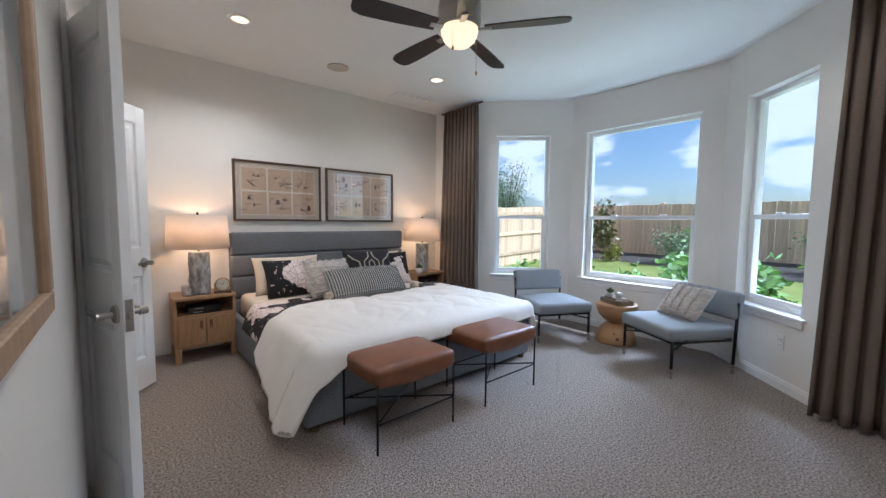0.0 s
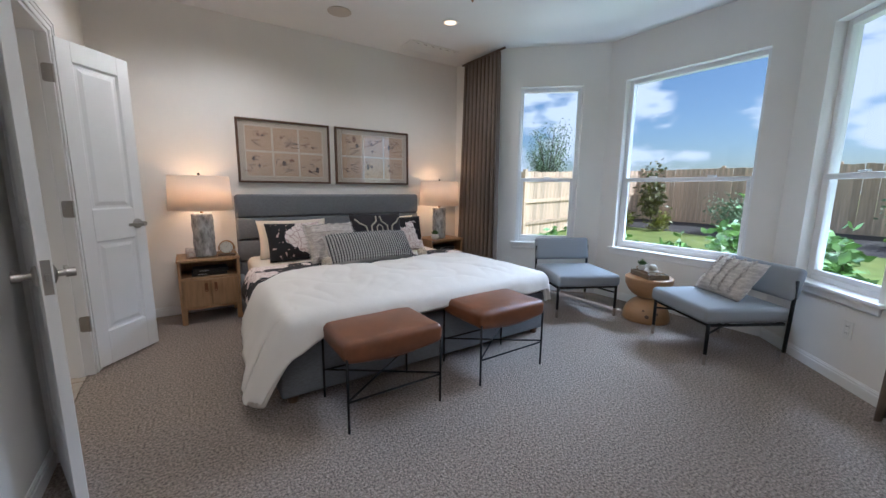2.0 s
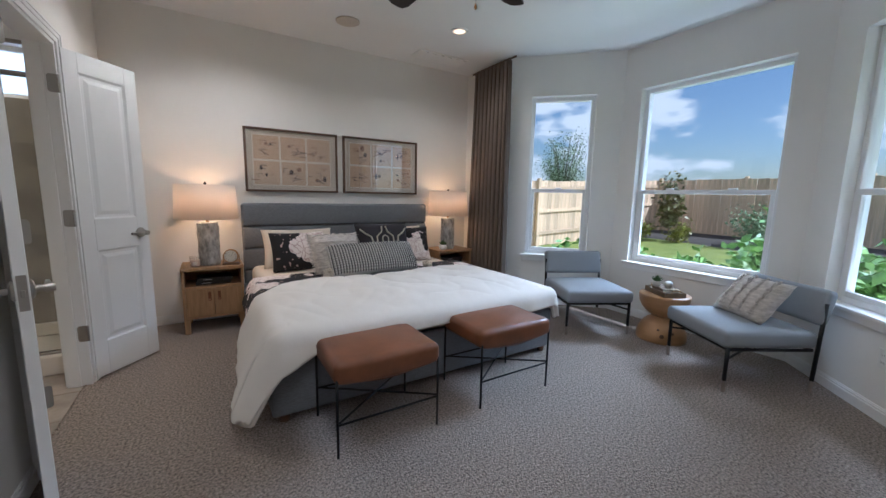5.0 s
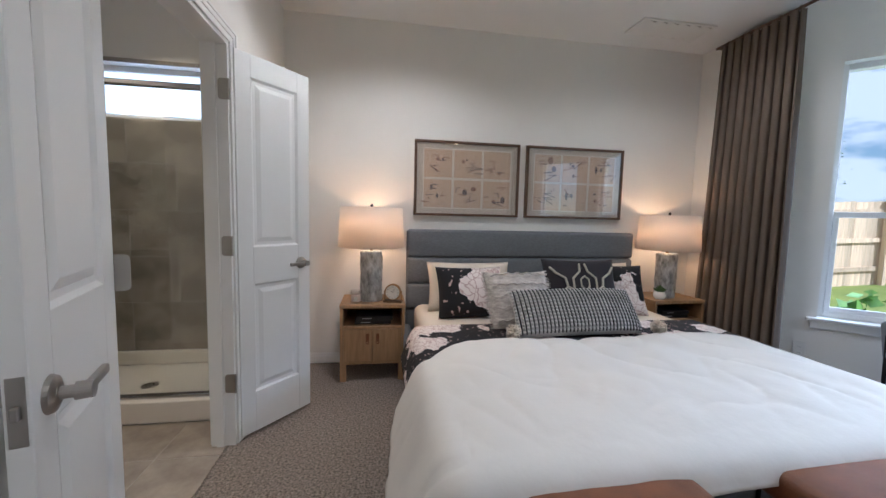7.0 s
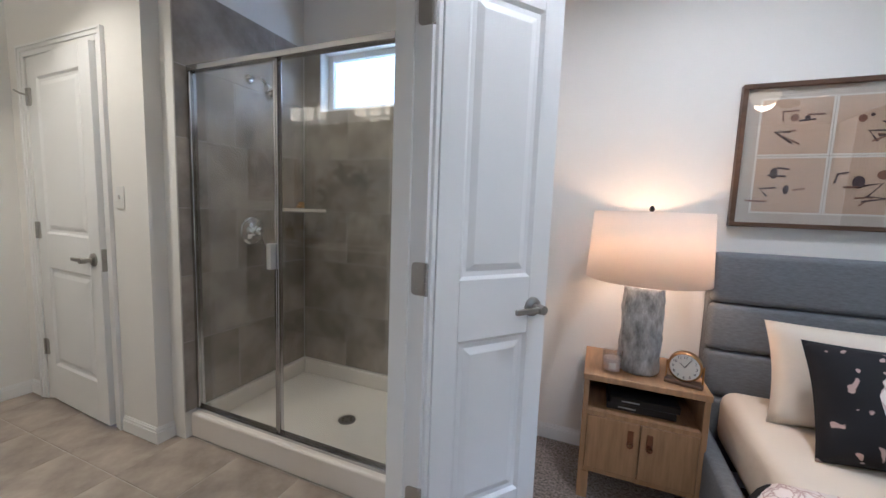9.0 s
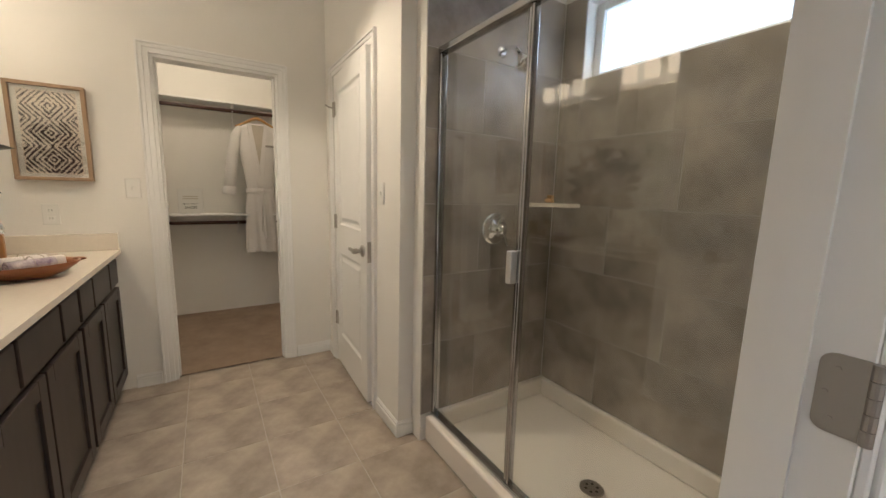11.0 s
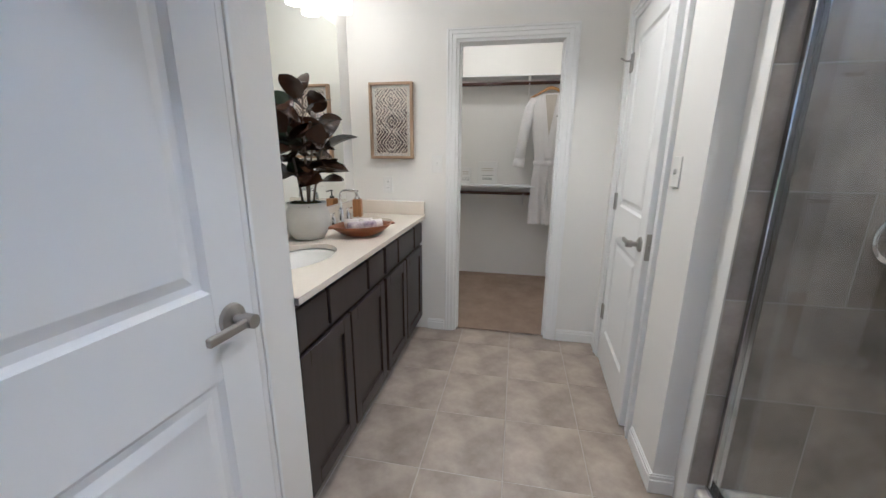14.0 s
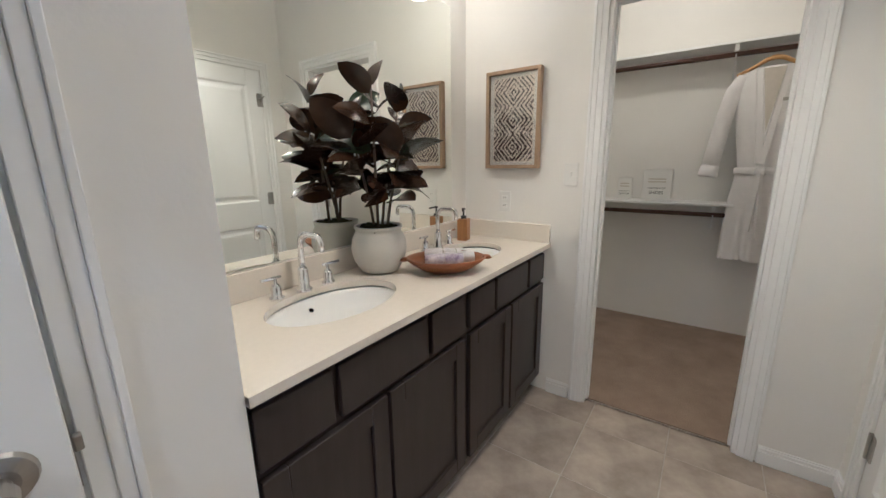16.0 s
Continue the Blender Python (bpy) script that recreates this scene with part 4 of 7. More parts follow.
def bench(place, label):
    b = thing("bench", label, "bench", place, 0, group="leather benches at the foot of the bed")
    W, D, H = 0.54, 0.40, 0.355
    for x in (-W / 2, W / 2):
        for y in (-D / 2, D / 2):
            bm = BM()
            rod(bm, (x, y, 0), (x, y, H + 0.035), 0.0065, None, 10)
            part("leg", bm, M_BLACK, b, smooth=True)
    for p0, p1, z in (((-W / 2, -D / 2), (W / 2, D / 2), 0.17), ((-W / 2, D / 2), (W / 2, -D / 2), 0.17)):
        bm = BM()
        rod(bm, (*p0, z), (*p1, z + 0.004), 0.0055, None, 8)
        part("cross_stretcher", bm, M_BLACK, b)
    for y in (-D / 2, D / 2):
        bm = BM()
        rod(bm, (-W / 2, y, 0.165), (W / 2, y, 0.165), 0.0055, None, 8)
        part("stretcher", bm, M_BLACK, b)
    bm = BM()
    tube(bm, [(-W / 2, -D / 2, H + 0.03), (W / 2, -D / 2, H + 0.03), (W / 2, D / 2, H + 0.03), (-W / 2, D / 2, H + 0.03)], 0.006, 8, True)
    part("seat_frame", bm, M_BLACK, b)
    bm = BM()
    n = 12
    rows = []
    for i in range(n + 1):
        u = 2 * i / n - 1
        rows.append([bm.verts.new((u * (W / 2 + 0.006), y, H + 0.03 - 0.045 * (1 - u * u))) for y in (-D / 2 + 0.01, D / 2 - 0.01)])
    for r0, r1 in zip(rows, rows[1:]):
        bm.faces.new((r0[0], r1[0], r1[1], r0[1]))
    sl = part("sling", bm, M_LEATHER, b, "thick leather sling", smooth=True)
    md = sl.modifiers.new("thickness", "SOLIDIFY")
    md.thickness = 0.006
    bm = BM()
    box(bm, -W / 2 - 0.012, W / 2 + 0.012, -D / 2 - 0.012, D / 2 + 0.012, H + 0.005, H + 0.11, 0.032, 5)
    bmesh.ops.subdivide_edges(bm, edges=[e for e in bm.edges if e.calc_length() > 0.2], cuts=8, use_grid_fill=True)
    for v in bm.verts:
        e = max(abs(v.co.x) / (W / 2 + 0.012), abs(v.co.y) / (D / 2 + 0.012))
        if v.co.z > H + 0.08:
            v.co.z += 0.014 * (1 - e * e) + 0.003 * noise.noise(Vector((v.co.x * 6, v.co.y * 6, place[0])))
        elif v.co.z < H + 0.03:
            v.co.z -= 0.022 * (1 - (v.co.x / (W / 2)) ** 2) if abs(v.co.x) < W / 2 else 0
    part("cushion", bm, M_LEATHER, b, "padded cognac brown leather cushion", smooth=True)
    return b


bench((1.38, 1.868, 0), "cognac leather bench on thin black steel legs")
bench((2.22, 1.872, 0), "cognac leather bench on thin black steel legs")


def lounge_chair(place, rz, label):
    """Faces -y in its own frame."""
    c = thing("lounge_chair", label, "chair", place, rz, group="grey lounge chairs in the bay")
    W, D = 0.62, 0.60
    for x, y, lean in ((-W / 2 + 0.02, -D / 2 + 0.02, 0.0), (W / 2 - 0.02, -D / 2 + 0.02, 0.0), (-W / 2 + 0.02, D / 2 - 0.02, 0.03), (W / 2 - 0.02, D / 2 - 0.02, 0.03)):
        back = y > 0
        bm = BM()
        rod(bm, (x, y + lean, 0.075), (x, y + (0.05 if back else 0), 0.60 if back else 0.30), 0.0125, None, 12)
        leg = part("leg", bm, M_BLACK, c, smooth=True)
        bm = BM()
        rod(bm, (x, y + lean, 0), (x, y + lean, 0.078), 0.0135, 0.0145, 12)
        part("metal_cap", bm, M_BRASSY, leg, "brushed metal foot cap")
    bm = BM()
    for a, b in (((-1, -1), (1, -1)), ((1, -1), (1, 1)), ((1, 1), (-1, 1)), ((-1, 1), (-1, -1))):
        rod(bm, (a[0] * (W / 2 - 0.02), a[1] * (D / 2 - 0.02), 0.288), (b[0] * (W / 2 - 0.02), b[1] * (D / 2 - 0.02), 0.288), 0.011, None, 10)
    part("seat_frame", bm, M_BLACK, c)
    for sx in (-1, 1):
        bm = BM()
        rod(bm, (sx * (W / 2 - 0.02), -D / 2 + 0.03, 0.23), (-sx * 0.02, D / 2 - 0.05, 0.25), 0.008, None, 8)
        part("brace", bm, M_BLACK, c)
    bm = BM()
    box(bm, -W / 2, W / 2, -D / 2 - 0.02, D / 2, 0.30, 0.41, 0.032, 5)
    bmesh.ops.subdivide_edges(bm, edges=[e for e in bm.edges if e.calc_length() > 0.2], cuts=7, use_grid_fill=True)
    for v in bm.verts:
        if v.co.z > 0.37:
            v.co.z += 0.02 * (1 - (2 * v.co.x / W) ** 2) * (1 - (2 * v.co.y / D) ** 2)
    part("seat", bm, M_CHAIR, c, "pale grey upholstered seat", smooth=True)
    bm = BM()
    mb = pose(0, D / 2 + 0.025, 0.45, -13, 0, 0)
    box(bm, -W / 2 + 0.01, W / 2 - 0.01, -0.045, 0.03, 0, 0.235, 0.03, 5, mb)
    part("backrest", bm, M_CHAIR, c, "pale grey upholstered back", smooth=True)
    return c


lounge_chair((3.76, 2.37, 0), -27.4, "pale grey lounge chair with black steel frame")
chB = lounge_chair((3.845, 1.15, 0), -120.0, "pale grey lounge chair holding a fringed cushion")
tp, m = pillow("throw_pillow", "cream cushion with tufted grey bands on the lounge chair", 0.44, 0.34, 0.13, (3.935, 1.11, 0.425), 38, -120, M_CREAMKNIT, seed=11)
for s in range(4):
    bm = BM()
    for k in range(60):
        u = -0.13 + 0.09 * s + random.uniform(-0.012, 0.012)
        v = -0.15 + 0.30 * k / 59
        c = on_pillow(m, 0.44, 0.34, 0.13, u, v)
        rod(bm, c, c + Vector((random.uniform(-0.012, 0.012), random.uniform(-0.012, 0.012), 0.012)), 0.005, 0.003, 4)
    part("fringe_band", bm, M_CREAMKNIT, tp, "shaggy fringe band")


def side_table():
    t = thing("side_table", "hourglass side table turned from knotty natural wood", "side table", (4.075, 1.78, 0))
    bm = BM()
    lathe(bm, [(0.200, 0.0), (0.203, 0.02), (0.198, 0.06), (0.185, 0.10), (0.160, 0.145), (0.125, 0.18), (0.09, 0.20), (0.078, 0.21)], 48)
    part("base", bm, M_TABLEWOOD, t, "rounded base with dark knots", smooth=True)
    bm = BM()
    lathe(bm, [(0.078, 0.21), (0.10, 0.222), (0.14, 0.25), (0.175, 0.29), (0.196, 0.335), (0.203, 0.38), (0.204, 0.402), (0.200, 0.408)], 48)
    part("bowl", bm, M_TABLEWOOD, t, smooth=True)
    for ang, z, r in ((-150, 0.07, 0.018), (-125, 0.10, 0.012), (-160, 0.12, 0.01)):
        bm = BM()
        a = radians(ang)
        q = Vector((math.cos(a), math.sin(a), 0))
        lathe(bm, [(r, 0), (r * 0.9, 0.003), (r * 0.5, 0.002), (0.0005, 0.004)], 14)
        kn = part("knot", bm, M_WALNUT, t, "dark knot")
        kn.matrix_local = Matrix.Translation(q * (0.2 - (z - 0.05) * 0.26) + Vector((0, 0, z))) @ (q + Vector((0, 0, 0.35))).to_track_quat("Z", "Y").to_matrix().to_4x4()


side_table()


def tray():
    t = thing("tray", "small aged wood tray on the side table", "tray", (4.07, 1.78, 0.409), 60)
    bm = BM()
    box(bm, -0.15, 0.15, -0.095, 0.095, 0, 0.01, 0.001, 1)
    part("tray_base", bm, M_TRAY, t)
    for a in ((-0.15, 0.15, -0.095, -0.085), (-0.15, 0.15, 0.085, 0.095), (-0.15, -0.14, -0.085, 0.085), (0.14, 0.15, -0.085, 0.085)):
        bm = BM()
        box(bm, *a, 0.01, 0.045, 0.002, 1)
        part("tray_side", bm, M_TRAY, t)
    for x in (-0.152, 0.152):
        bm = BM()
        tube(bm, [(x, -0.035, 0.04), (x, -0.035, 0.062), (x, 0.035, 0.062), (x, 0.035, 0.04)], 0.004, 6)
        part("tray_handle", bm, M_BRASS, t)


tray()
for k, (w, d, z, rz) in enumerate(((0.22, 0.15, 0.42, 60), (0.19, 0.13, 0.446, 55))):
    bk = thing("book", "small tan cloth-bound book lying in the tray", "book", (4.07, 1.78, z), rz, group="books in the tray")
    bm = BM()
    box(bm, -w / 2, w / 2, -d / 2, d / 2, 0.003, 0.022, 0, 1)
    part("pages", bm, M_CREAM, bk)
    bm = BM()
    box(bm, -w / 2 - 0.003, w / 2 + 0.003, -d / 2 - 0.003, d / 2 + 0.003, 0, 0.003, 0, 1)
    box(bm, -w / 2 - 0.003, w / 2 + 0.003, -d / 2 - 0.003, d / 2 + 0.003, 0.022, 0.025, 0, 1)
    box(bm, -w / 2 - 0.003, w / 2 + 0.003, d / 2, d / 2 + 0.003, 0.003, 0.022, 0, 1)
    part("cover", bm, M_TRAY, bk)


def potted(name, label, place, r, h, material, leaves, spread, tall, leafmat):
    p = thing(name, label, "plant", place)
    bm = BM()
    lathe(bm, [(r * 0.7, 0), (r * 0.95, h * 0.3), (r, h * 0.6), (r * 0.8, h * 0.95), (r * 0.74, h), (r * 0.66, h * 0.97), (r * 0.6, h * 0.85), (0.001, h * 0.85)], 24)
    part("pot", bm, material, p, smooth=True)
    bm = BM()
    for k in range(leaves):
        a = k * 2.4
        q = (k + 0.5) / leaves
        d = Vector((math.cos(a) * spread * q, math.sin(a) * spread * q, tall * (1.1 - 0.6 * q)))
        c = Vector((math.cos(a) * r * 0.3 * q, math.sin(a) * r * 0.3 * q, h * 0.86))
        rod(bm, c, c + d * 0.6, r * 0.10, r * 0.12, 5)
        rod(bm, c + d * 0.6, c + d, r * 0.12, 0.0005, 5)
    part("leaves", bm, leafmat, p)


potted("potted_plant", "tiny spiky green succulent in a grey pot", (4.02, 1.83, 0.473), 0.034, 0.05, M_POT, 26, 0.05, 0.06, M_SUCC)
bm = BM()
lathe(bm, [(0.02, 0), (0.034, 0.012), (0.038, 0.028), (0.03, 0.046), (0.012, 0.056), (0.009, 0.052), (0.0005, 0.05)], 24)
vs = tagged(part("bud_vase", bm, M_POT, smooth=True), "small round pale stoneware vase on the books", "vase")
vs.location = (4.08, 1.76, 0.472)


def nightstand(x, label):
    n = thing("nightstand", label, "nightstand", (x, 4.03, 0), 0, group="nightstands beside the bed")
    W, D, H = 0.47, 0.37, 0.58
    bm = BM()
    box(bm, -W / 2 - 0.004, W / 2 + 0.004, -D / 2 - 0.004, D / 2 + 0.004, H - 0.028, H, 0.003, 1)
    part("top", bm, M_OAK, n)
    for sx in (-1, 1):
        bm = BM()
        box(bm, *sorted((sx * W / 2, sx * (W / 2 - 0.022))), -D / 2, D / 2, 0.13, H - 0.028, 0.002, 1)
        part("side_panel", bm, M_OAKV, n)
        for sy in (-1, 1):
            bm = BM()
            box(bm, *sorted((sx * W / 2, sx * (W / 2 - 0.045))), *sorted((sy * D / 2, sy * (D / 2 - 0.045))), 0, 0.13, 0.003, 1)
            part("leg", bm, M_OAKV, n)
    bm = BM()
    box(bm, -W / 2 + 0.022, W / 2 - 0.022, D / 2 - 0.015, D / 2, 0.13, H - 0.028, 0, 1)
    part("back_panel", bm, M_OAK, n)
    for z in (0.13, 0.395):
        bm = BM()
        box(bm, -W / 2 + 0.022, W / 2 - 0.022, -D / 2 + 0.004, D / 2 - 0.015, z, z + 0.02, 0.001, 1)
        part("shelf", bm, M_OAK, n)
    for sx in (-1, 1):
        bm = BM()
        box(bm, *sorted((sx * 0.002, sx * (W / 2 - 0.024))), -D / 2, -D / 2 + 0.018, 0.152, 0.393, 0.002, 1)
        d = part("cabinet_door", bm, M_OAKV, n)
        bm = BM()
        box(bm, *sorted((sx * 0.025, sx * 0.048)), -D / 2 - 0.005, -D / 2 - 0.001, 0.30, 0.362, 0.002, 1)
        tube(bm, [(sx * 0.0365 + 0.011 * math.cos(k * 0.785), -D / 2 - 0.006, 0.30 + 0.014 * math.sin(k * 0.785)) for k in range(8)], 0.004, 6, True)
        part("pull", bm, M_LEATHER, d, "brown leather loop pull")


nightstand(0.652, "oak nightstand with open shelf and leather pulls")
nightstand(3.20, "oak nightstand with open shelf beside the curtain")


def table_lamp(x, y, label):
    l = thing("table_lamp", label, "lamp", (x, y, 0.58), 0, group="bedside lamps")
    bm = BM()
    seg, rows = 40, 40
    rings = []
    for j in range(rows + 1):
        z = 0.385 * j / rows
        ring = []
        for k in range(seg):
            a = 2 * math.pi * k / seg
            e = 0.006 * noise.noise(Vector((math.cos(a) * 3, math.sin(a) * 3, z * 9))) + 0.005 * noise.noise(Vector((math.cos(a) * 9, math.sin(a) * 9, z * 26)))
            r = 0.083 + e - (0.006 if j in (0, rows) else 0)
            ring.append(bm.verts.new((r * math.cos(a), r * math.sin(a), z)))
        rings.append(ring)
    for a, b in zip(rings, rings[1:]):
        for k in range(seg):
            bm.faces.new((a[k], a[(k + 1) % seg], b[(k + 1) % seg], b[k]))
    bm.faces.new(rings[0][::-1])
    bm.faces.new(rings[-1])
    part("base", bm, M_GLAZE, l, "silvery crackle-textured ceramic cylinder", smooth=True)
    bm = BM()
    rod(bm, (0, 0, 0.38), (0, 0, 0.46), 0.012, None, 12)
    rod(bm, (0, 0, 0.46), (0, 0, 0.50), 0.02, 0.018, 12)
    part("socket", bm, M_BRASS, l)
    bm = BM()
    lathe(bm, [(0.248, 0.415), (0.232, 0.71)], 64, cap=False)
    lathe(bm, [(0.245, 0.415), (0.229, 0.71)], 64, cap=False)
    lathe(bm, [(0.248, 0.415), (0.245, 0.415)], 64, cap=False)
    lathe(bm, [(0.232, 0.71), (0.229, 0.71)], 64, cap=False)
    part("shade", bm, M_SHADE, l, "white linen drum shade glowing warmly", smooth=True)
    bm = BM()
    for k in range(3):
        a = k * 2.094
        rod(bm, (0, 0, 0.70), (0.23 * math.cos(a), 0.23 * math.sin(a), 0.70), 0.0025, None, 6)
    rod(bm, (0, 0, 0.50), (0, 0, 0.715), 0.003, None, 6)
    part("spider", bm, M_BRASS, l)
    bm = BM()
    lathe(bm, [(0.004, 0.71), (0.011, 0.722), (0.008, 0.735), (0.0005, 0.74)], 12)
    part("finial", bm, M_BLACK, l)


table_lamp(0.635, 4.0, "silvery ceramic table lamp with lit white drum shade")
table_lamp(3.17, 4.0, "silvery ceramic table lamp with lit white drum shade")


def alarm_clock():
    c = thing("clock", "round brass alarm clock with cream dial on the nightstand", "clock", (0.800, 3.915, 0.58), -14)
    bm = BM()
    box(bm, -0.058, 0.058, -0.024, 0.024, 0, 0.014, 0.003, 1)
    part("base", bm, M_WALNUT, c)
    for sx in (-1, 1):
        bm = BM()
        rod(bm, (sx * 0.054, 0, 0.014), (sx * 0.054, 0, 0.075), 0.003, None, 8)
        part("post", bm, M_BRASS, c)
    bm = BM()
    lathe(bm, [(0.046, -0.016), (0.051, -0.012), (0.051, 0.012), (0.046, 0.016)], 40)
    body = part("case", bm, M_BRASS, c, smooth=False)
    body.matrix_local = pose(0, 0, 0.066, 90, 0, 0)
    bm = BM()
    lathe(bm, [(0.044, 0.0), (0.044, 0.001)], 40)
    d = part("dial", bm, M_CREAM, c, "cream dial with numerals")
    d.matrix_local = pose(0, -0.0165, 0.066, 90, 0, 0)
    for k in range(12):
        a = radians(90 - 30 * (k + 1))
        letters("numeral", str(k + 1), 0.013, pose(0.035 * math.cos(a), -0.0185, 0.066 + 0.035 * math.sin(a) - 0.0045, 90, 0, 0), M_DARK, c)
    for ang, ln in ((140, 0.02), (60, 0.03)):
        a = radians(ang)
        bm = BM()
        rod(bm, (0, -0.019, 0.066), (ln * math.cos(a), -0.019, 0.066 + ln * math.sin(a)), 0.0014, 0.0008, 6)
        part("clock_hand", bm, M_DARK, c)
    c.scale = (1.2, 1.2, 1.2)


alarm_clock()


def candle():
    c = thing("candle", "rose wax candle in a clear glass on the nightstand", "candle", (0.525, 3.93, 0.58))
    bm = BM()
    lathe(bm, [(0.040, 0), (0.041, 0.09), (0.038, 0.09), (0.0375, 0.007), (0.0005, 0.006)], 32)
    g = part("jar", bm, M_PICGLASS, c, "clear glass tumbler", smooth=True)
    g.visible_shadow = False
    bm = BM()
    lathe(bm, [(0.036, 0.008), (0.036, 0.06), (0.0005, 0.058)], 28)
    part("wax", bm, M_WAX, c)
    bm = BM()
    box(bm, -0.014, 0.014, -0.0425, -0.0415, 0.02, 0.048, 0, 1)
    part("label_sticker", bm, M_CREAM, c)


candle()
for k, x in enumerate((0.652, 3.20)):
    for j in range(2):
        bk = thing("book", "black hardcover book lying on the nightstand shelf", "book", (x + 0.01 * j, 3.99, 0.416 + 0.0302 * j), 2 * j, group="books on the nightstand")
        bm = BM()
        box(bm, -0.135, 0.135, -0.09, 0.09, 0, 0.03, 0.002, 1)
        part("cover", bm, M_BOOK, bk)
        bm = BM()
        box(bm, -0.09, -0.02, -0.0915, -0.0905, 0.013, 0.018, 0, 1)
        part("spine_text", bm, M_POT, bk)
potted("potted_plant", "small succulent in a white scalloped pot on the nightstand", (3.06, 3.92, 0.58), 0.05, 0.065, M_PORCELAIN, 30, 0.05, 0.06, M_SUCC)


def framed_art(x0, x1, seed):
    f = thing("framed_art", "walnut-framed print of six tan abstract studies behind glass", "picture", (0, 0, 0), 0, group="pair of prints above the bed")
    z0, z1, y0, y1 = 1.243, 1.862, 4.212, 4.248
    w = 0.02
    for a in ((x0, x1, z1 - w, z1), (x0, x1, z0, z0 + w), (x0, x0 + w, z0 + w, z1 - w), (x1 - w, x1, z0 + w, z1 - w)):
        bm = BM()
        box(bm, a[0], a[1], y0, y1, a[2], a[3], 0.002, 1)
        part("frame_bar", bm, M_WALNUT, f)
    bm = BM()
    box(bm, x0 + w, x1 - w, 4.232, 4.246, z0 + w, z1 - w, 0, 1)
    part("mat_board", bm, M_MAT, f)
    rnd = random.Random(seed)
    iw = (x1 - x0 - 2 * w - 0.10) / 3
    ih = (z1 - z0 - 2 * w - 0.08) / 2
    for i in range(3):
        for j in range(2):
            cx = x0 + w + 0.05 + iw * (i + 0.5)
            cz = z0 + w + 0.04 + ih * (j + 0.5)
            bm = BM()
            box(bm, cx - iw / 2 + 0.002, cx + iw / 2 - 0.002, 4.229, 4.232, cz - ih / 2 + 0.002, cz + ih / 2 - 0.002, 0, 1)
            part("torn_edge", bm, M_CREAM, f, "pale torn paper edge")
            bm = BM()
            box(bm, cx - iw / 2 + 0.009, cx + iw / 2 - 0.009, 4.2275, 4.229, cz - ih / 2 + 0.009, cz + ih / 2 - 0.009, 0, 1)
            part("paper", bm, M_PAPER, f)
            for k in range(7):
                px, pz = cx + rnd.uniform(-0.28, 0.28) * iw, cz + rnd.uniform(-0.3, 0.3) * ih
                bm = BM()
                if k < 2:
                    lathe(bm, [(rnd.uniform(0.012, 0.03), 0), (0.001, 0.0012)], 12)
                    s = pose(px, 4.2272, pz, 90, 0, 0) @ Matrix.Diagonal((rnd.uniform(0.35, 1), rnd.uniform(0.5, 1.4), 1, 1))
                    bmesh.ops.transform(bm, matrix=s, verts=bm.verts)
                else:
                    n = rnd.choice((2, 3))
                    q = [(px, pz), (px + rnd.uniform(0.03, 0.08) * rnd.choice((1, -1)), pz + rnd.uniform(-0.01, 0.01)), (px + rnd.uniform(-0.05, 0.05), pz - rnd.uniform(0.02, 0.06))][:n]
                    tube(bm, [(a, 4.2268, b) for a, b in q], 0.004, 5)
                part("ink_mark", bm, rnd.choice((M_MARK, M_MARK, M_MARKR)), f)
    bm = BM()
    box(bm, x0 + w, x1 - w, 4.2195, 4.221, z0 + w, z1 - w, 0, 1)
    g = part("glass", bm, M_PICGLASS, f, "clear reflecting glass")
    g.visible_shadow = False


framed_art(0.971, 1.873, 1)
framed_art(1.935, 2.847, 2)

# large canvas picture on the west wall
f = thing("framed_picture", "large blue-grey abstract picture in a light oak frame", "picture")
for a in ((0.30, 1.17, 1.05, 1.095), (0.30, 1.17, 2.06, 2.105), (0.30, 0.345, 1.095, 2.06), (1.125, 1.17, 1.095, 2.06)):
    bm = BM()
    box(bm, -0.039, -0.004, a[0], a[1], a[2], a[3], 0.003, 1)
    part("frame_bar", bm, M_LIGHTOAK, f)
bm = BM()
box(bm, -0.039, -0.022, 0.345, 1.125, 1.095, 2.06, 0, 1)
part("canvas", bm, M_BLUEART, f)
for k, (y, z, w, h) in enumerate(((0.95, 1.35, 0.16, 0.22), (0.75, 1.7, 0.22, 0.3), (1.02, 1.18, 0.08, 0.10), (0.6, 1.3, 0.2, 0.15))):
    bm = BM()
    lathe(bm, [(1, 0), (0.96, 0.0015), (0.001, 0.002)], 28)
    bmesh.ops.transform(bm, matrix=pose(-0.022, y, z, 0, 90, 0) @ Matrix.Diagonal((h, w, 1, 1)), verts=bm.verts)
    part("paint_shape", bm, (M_MAT, M_CHARCOAL, M_CREAM, M_MAT)[k], f)
bm = BM()
box(bm, -0.016, -0.0145, 0.345, 1.125, 1.095, 2.06, 0, 1)
g = part("glass", bm, M_PICGLASS, f)
g.visible_shadow = False


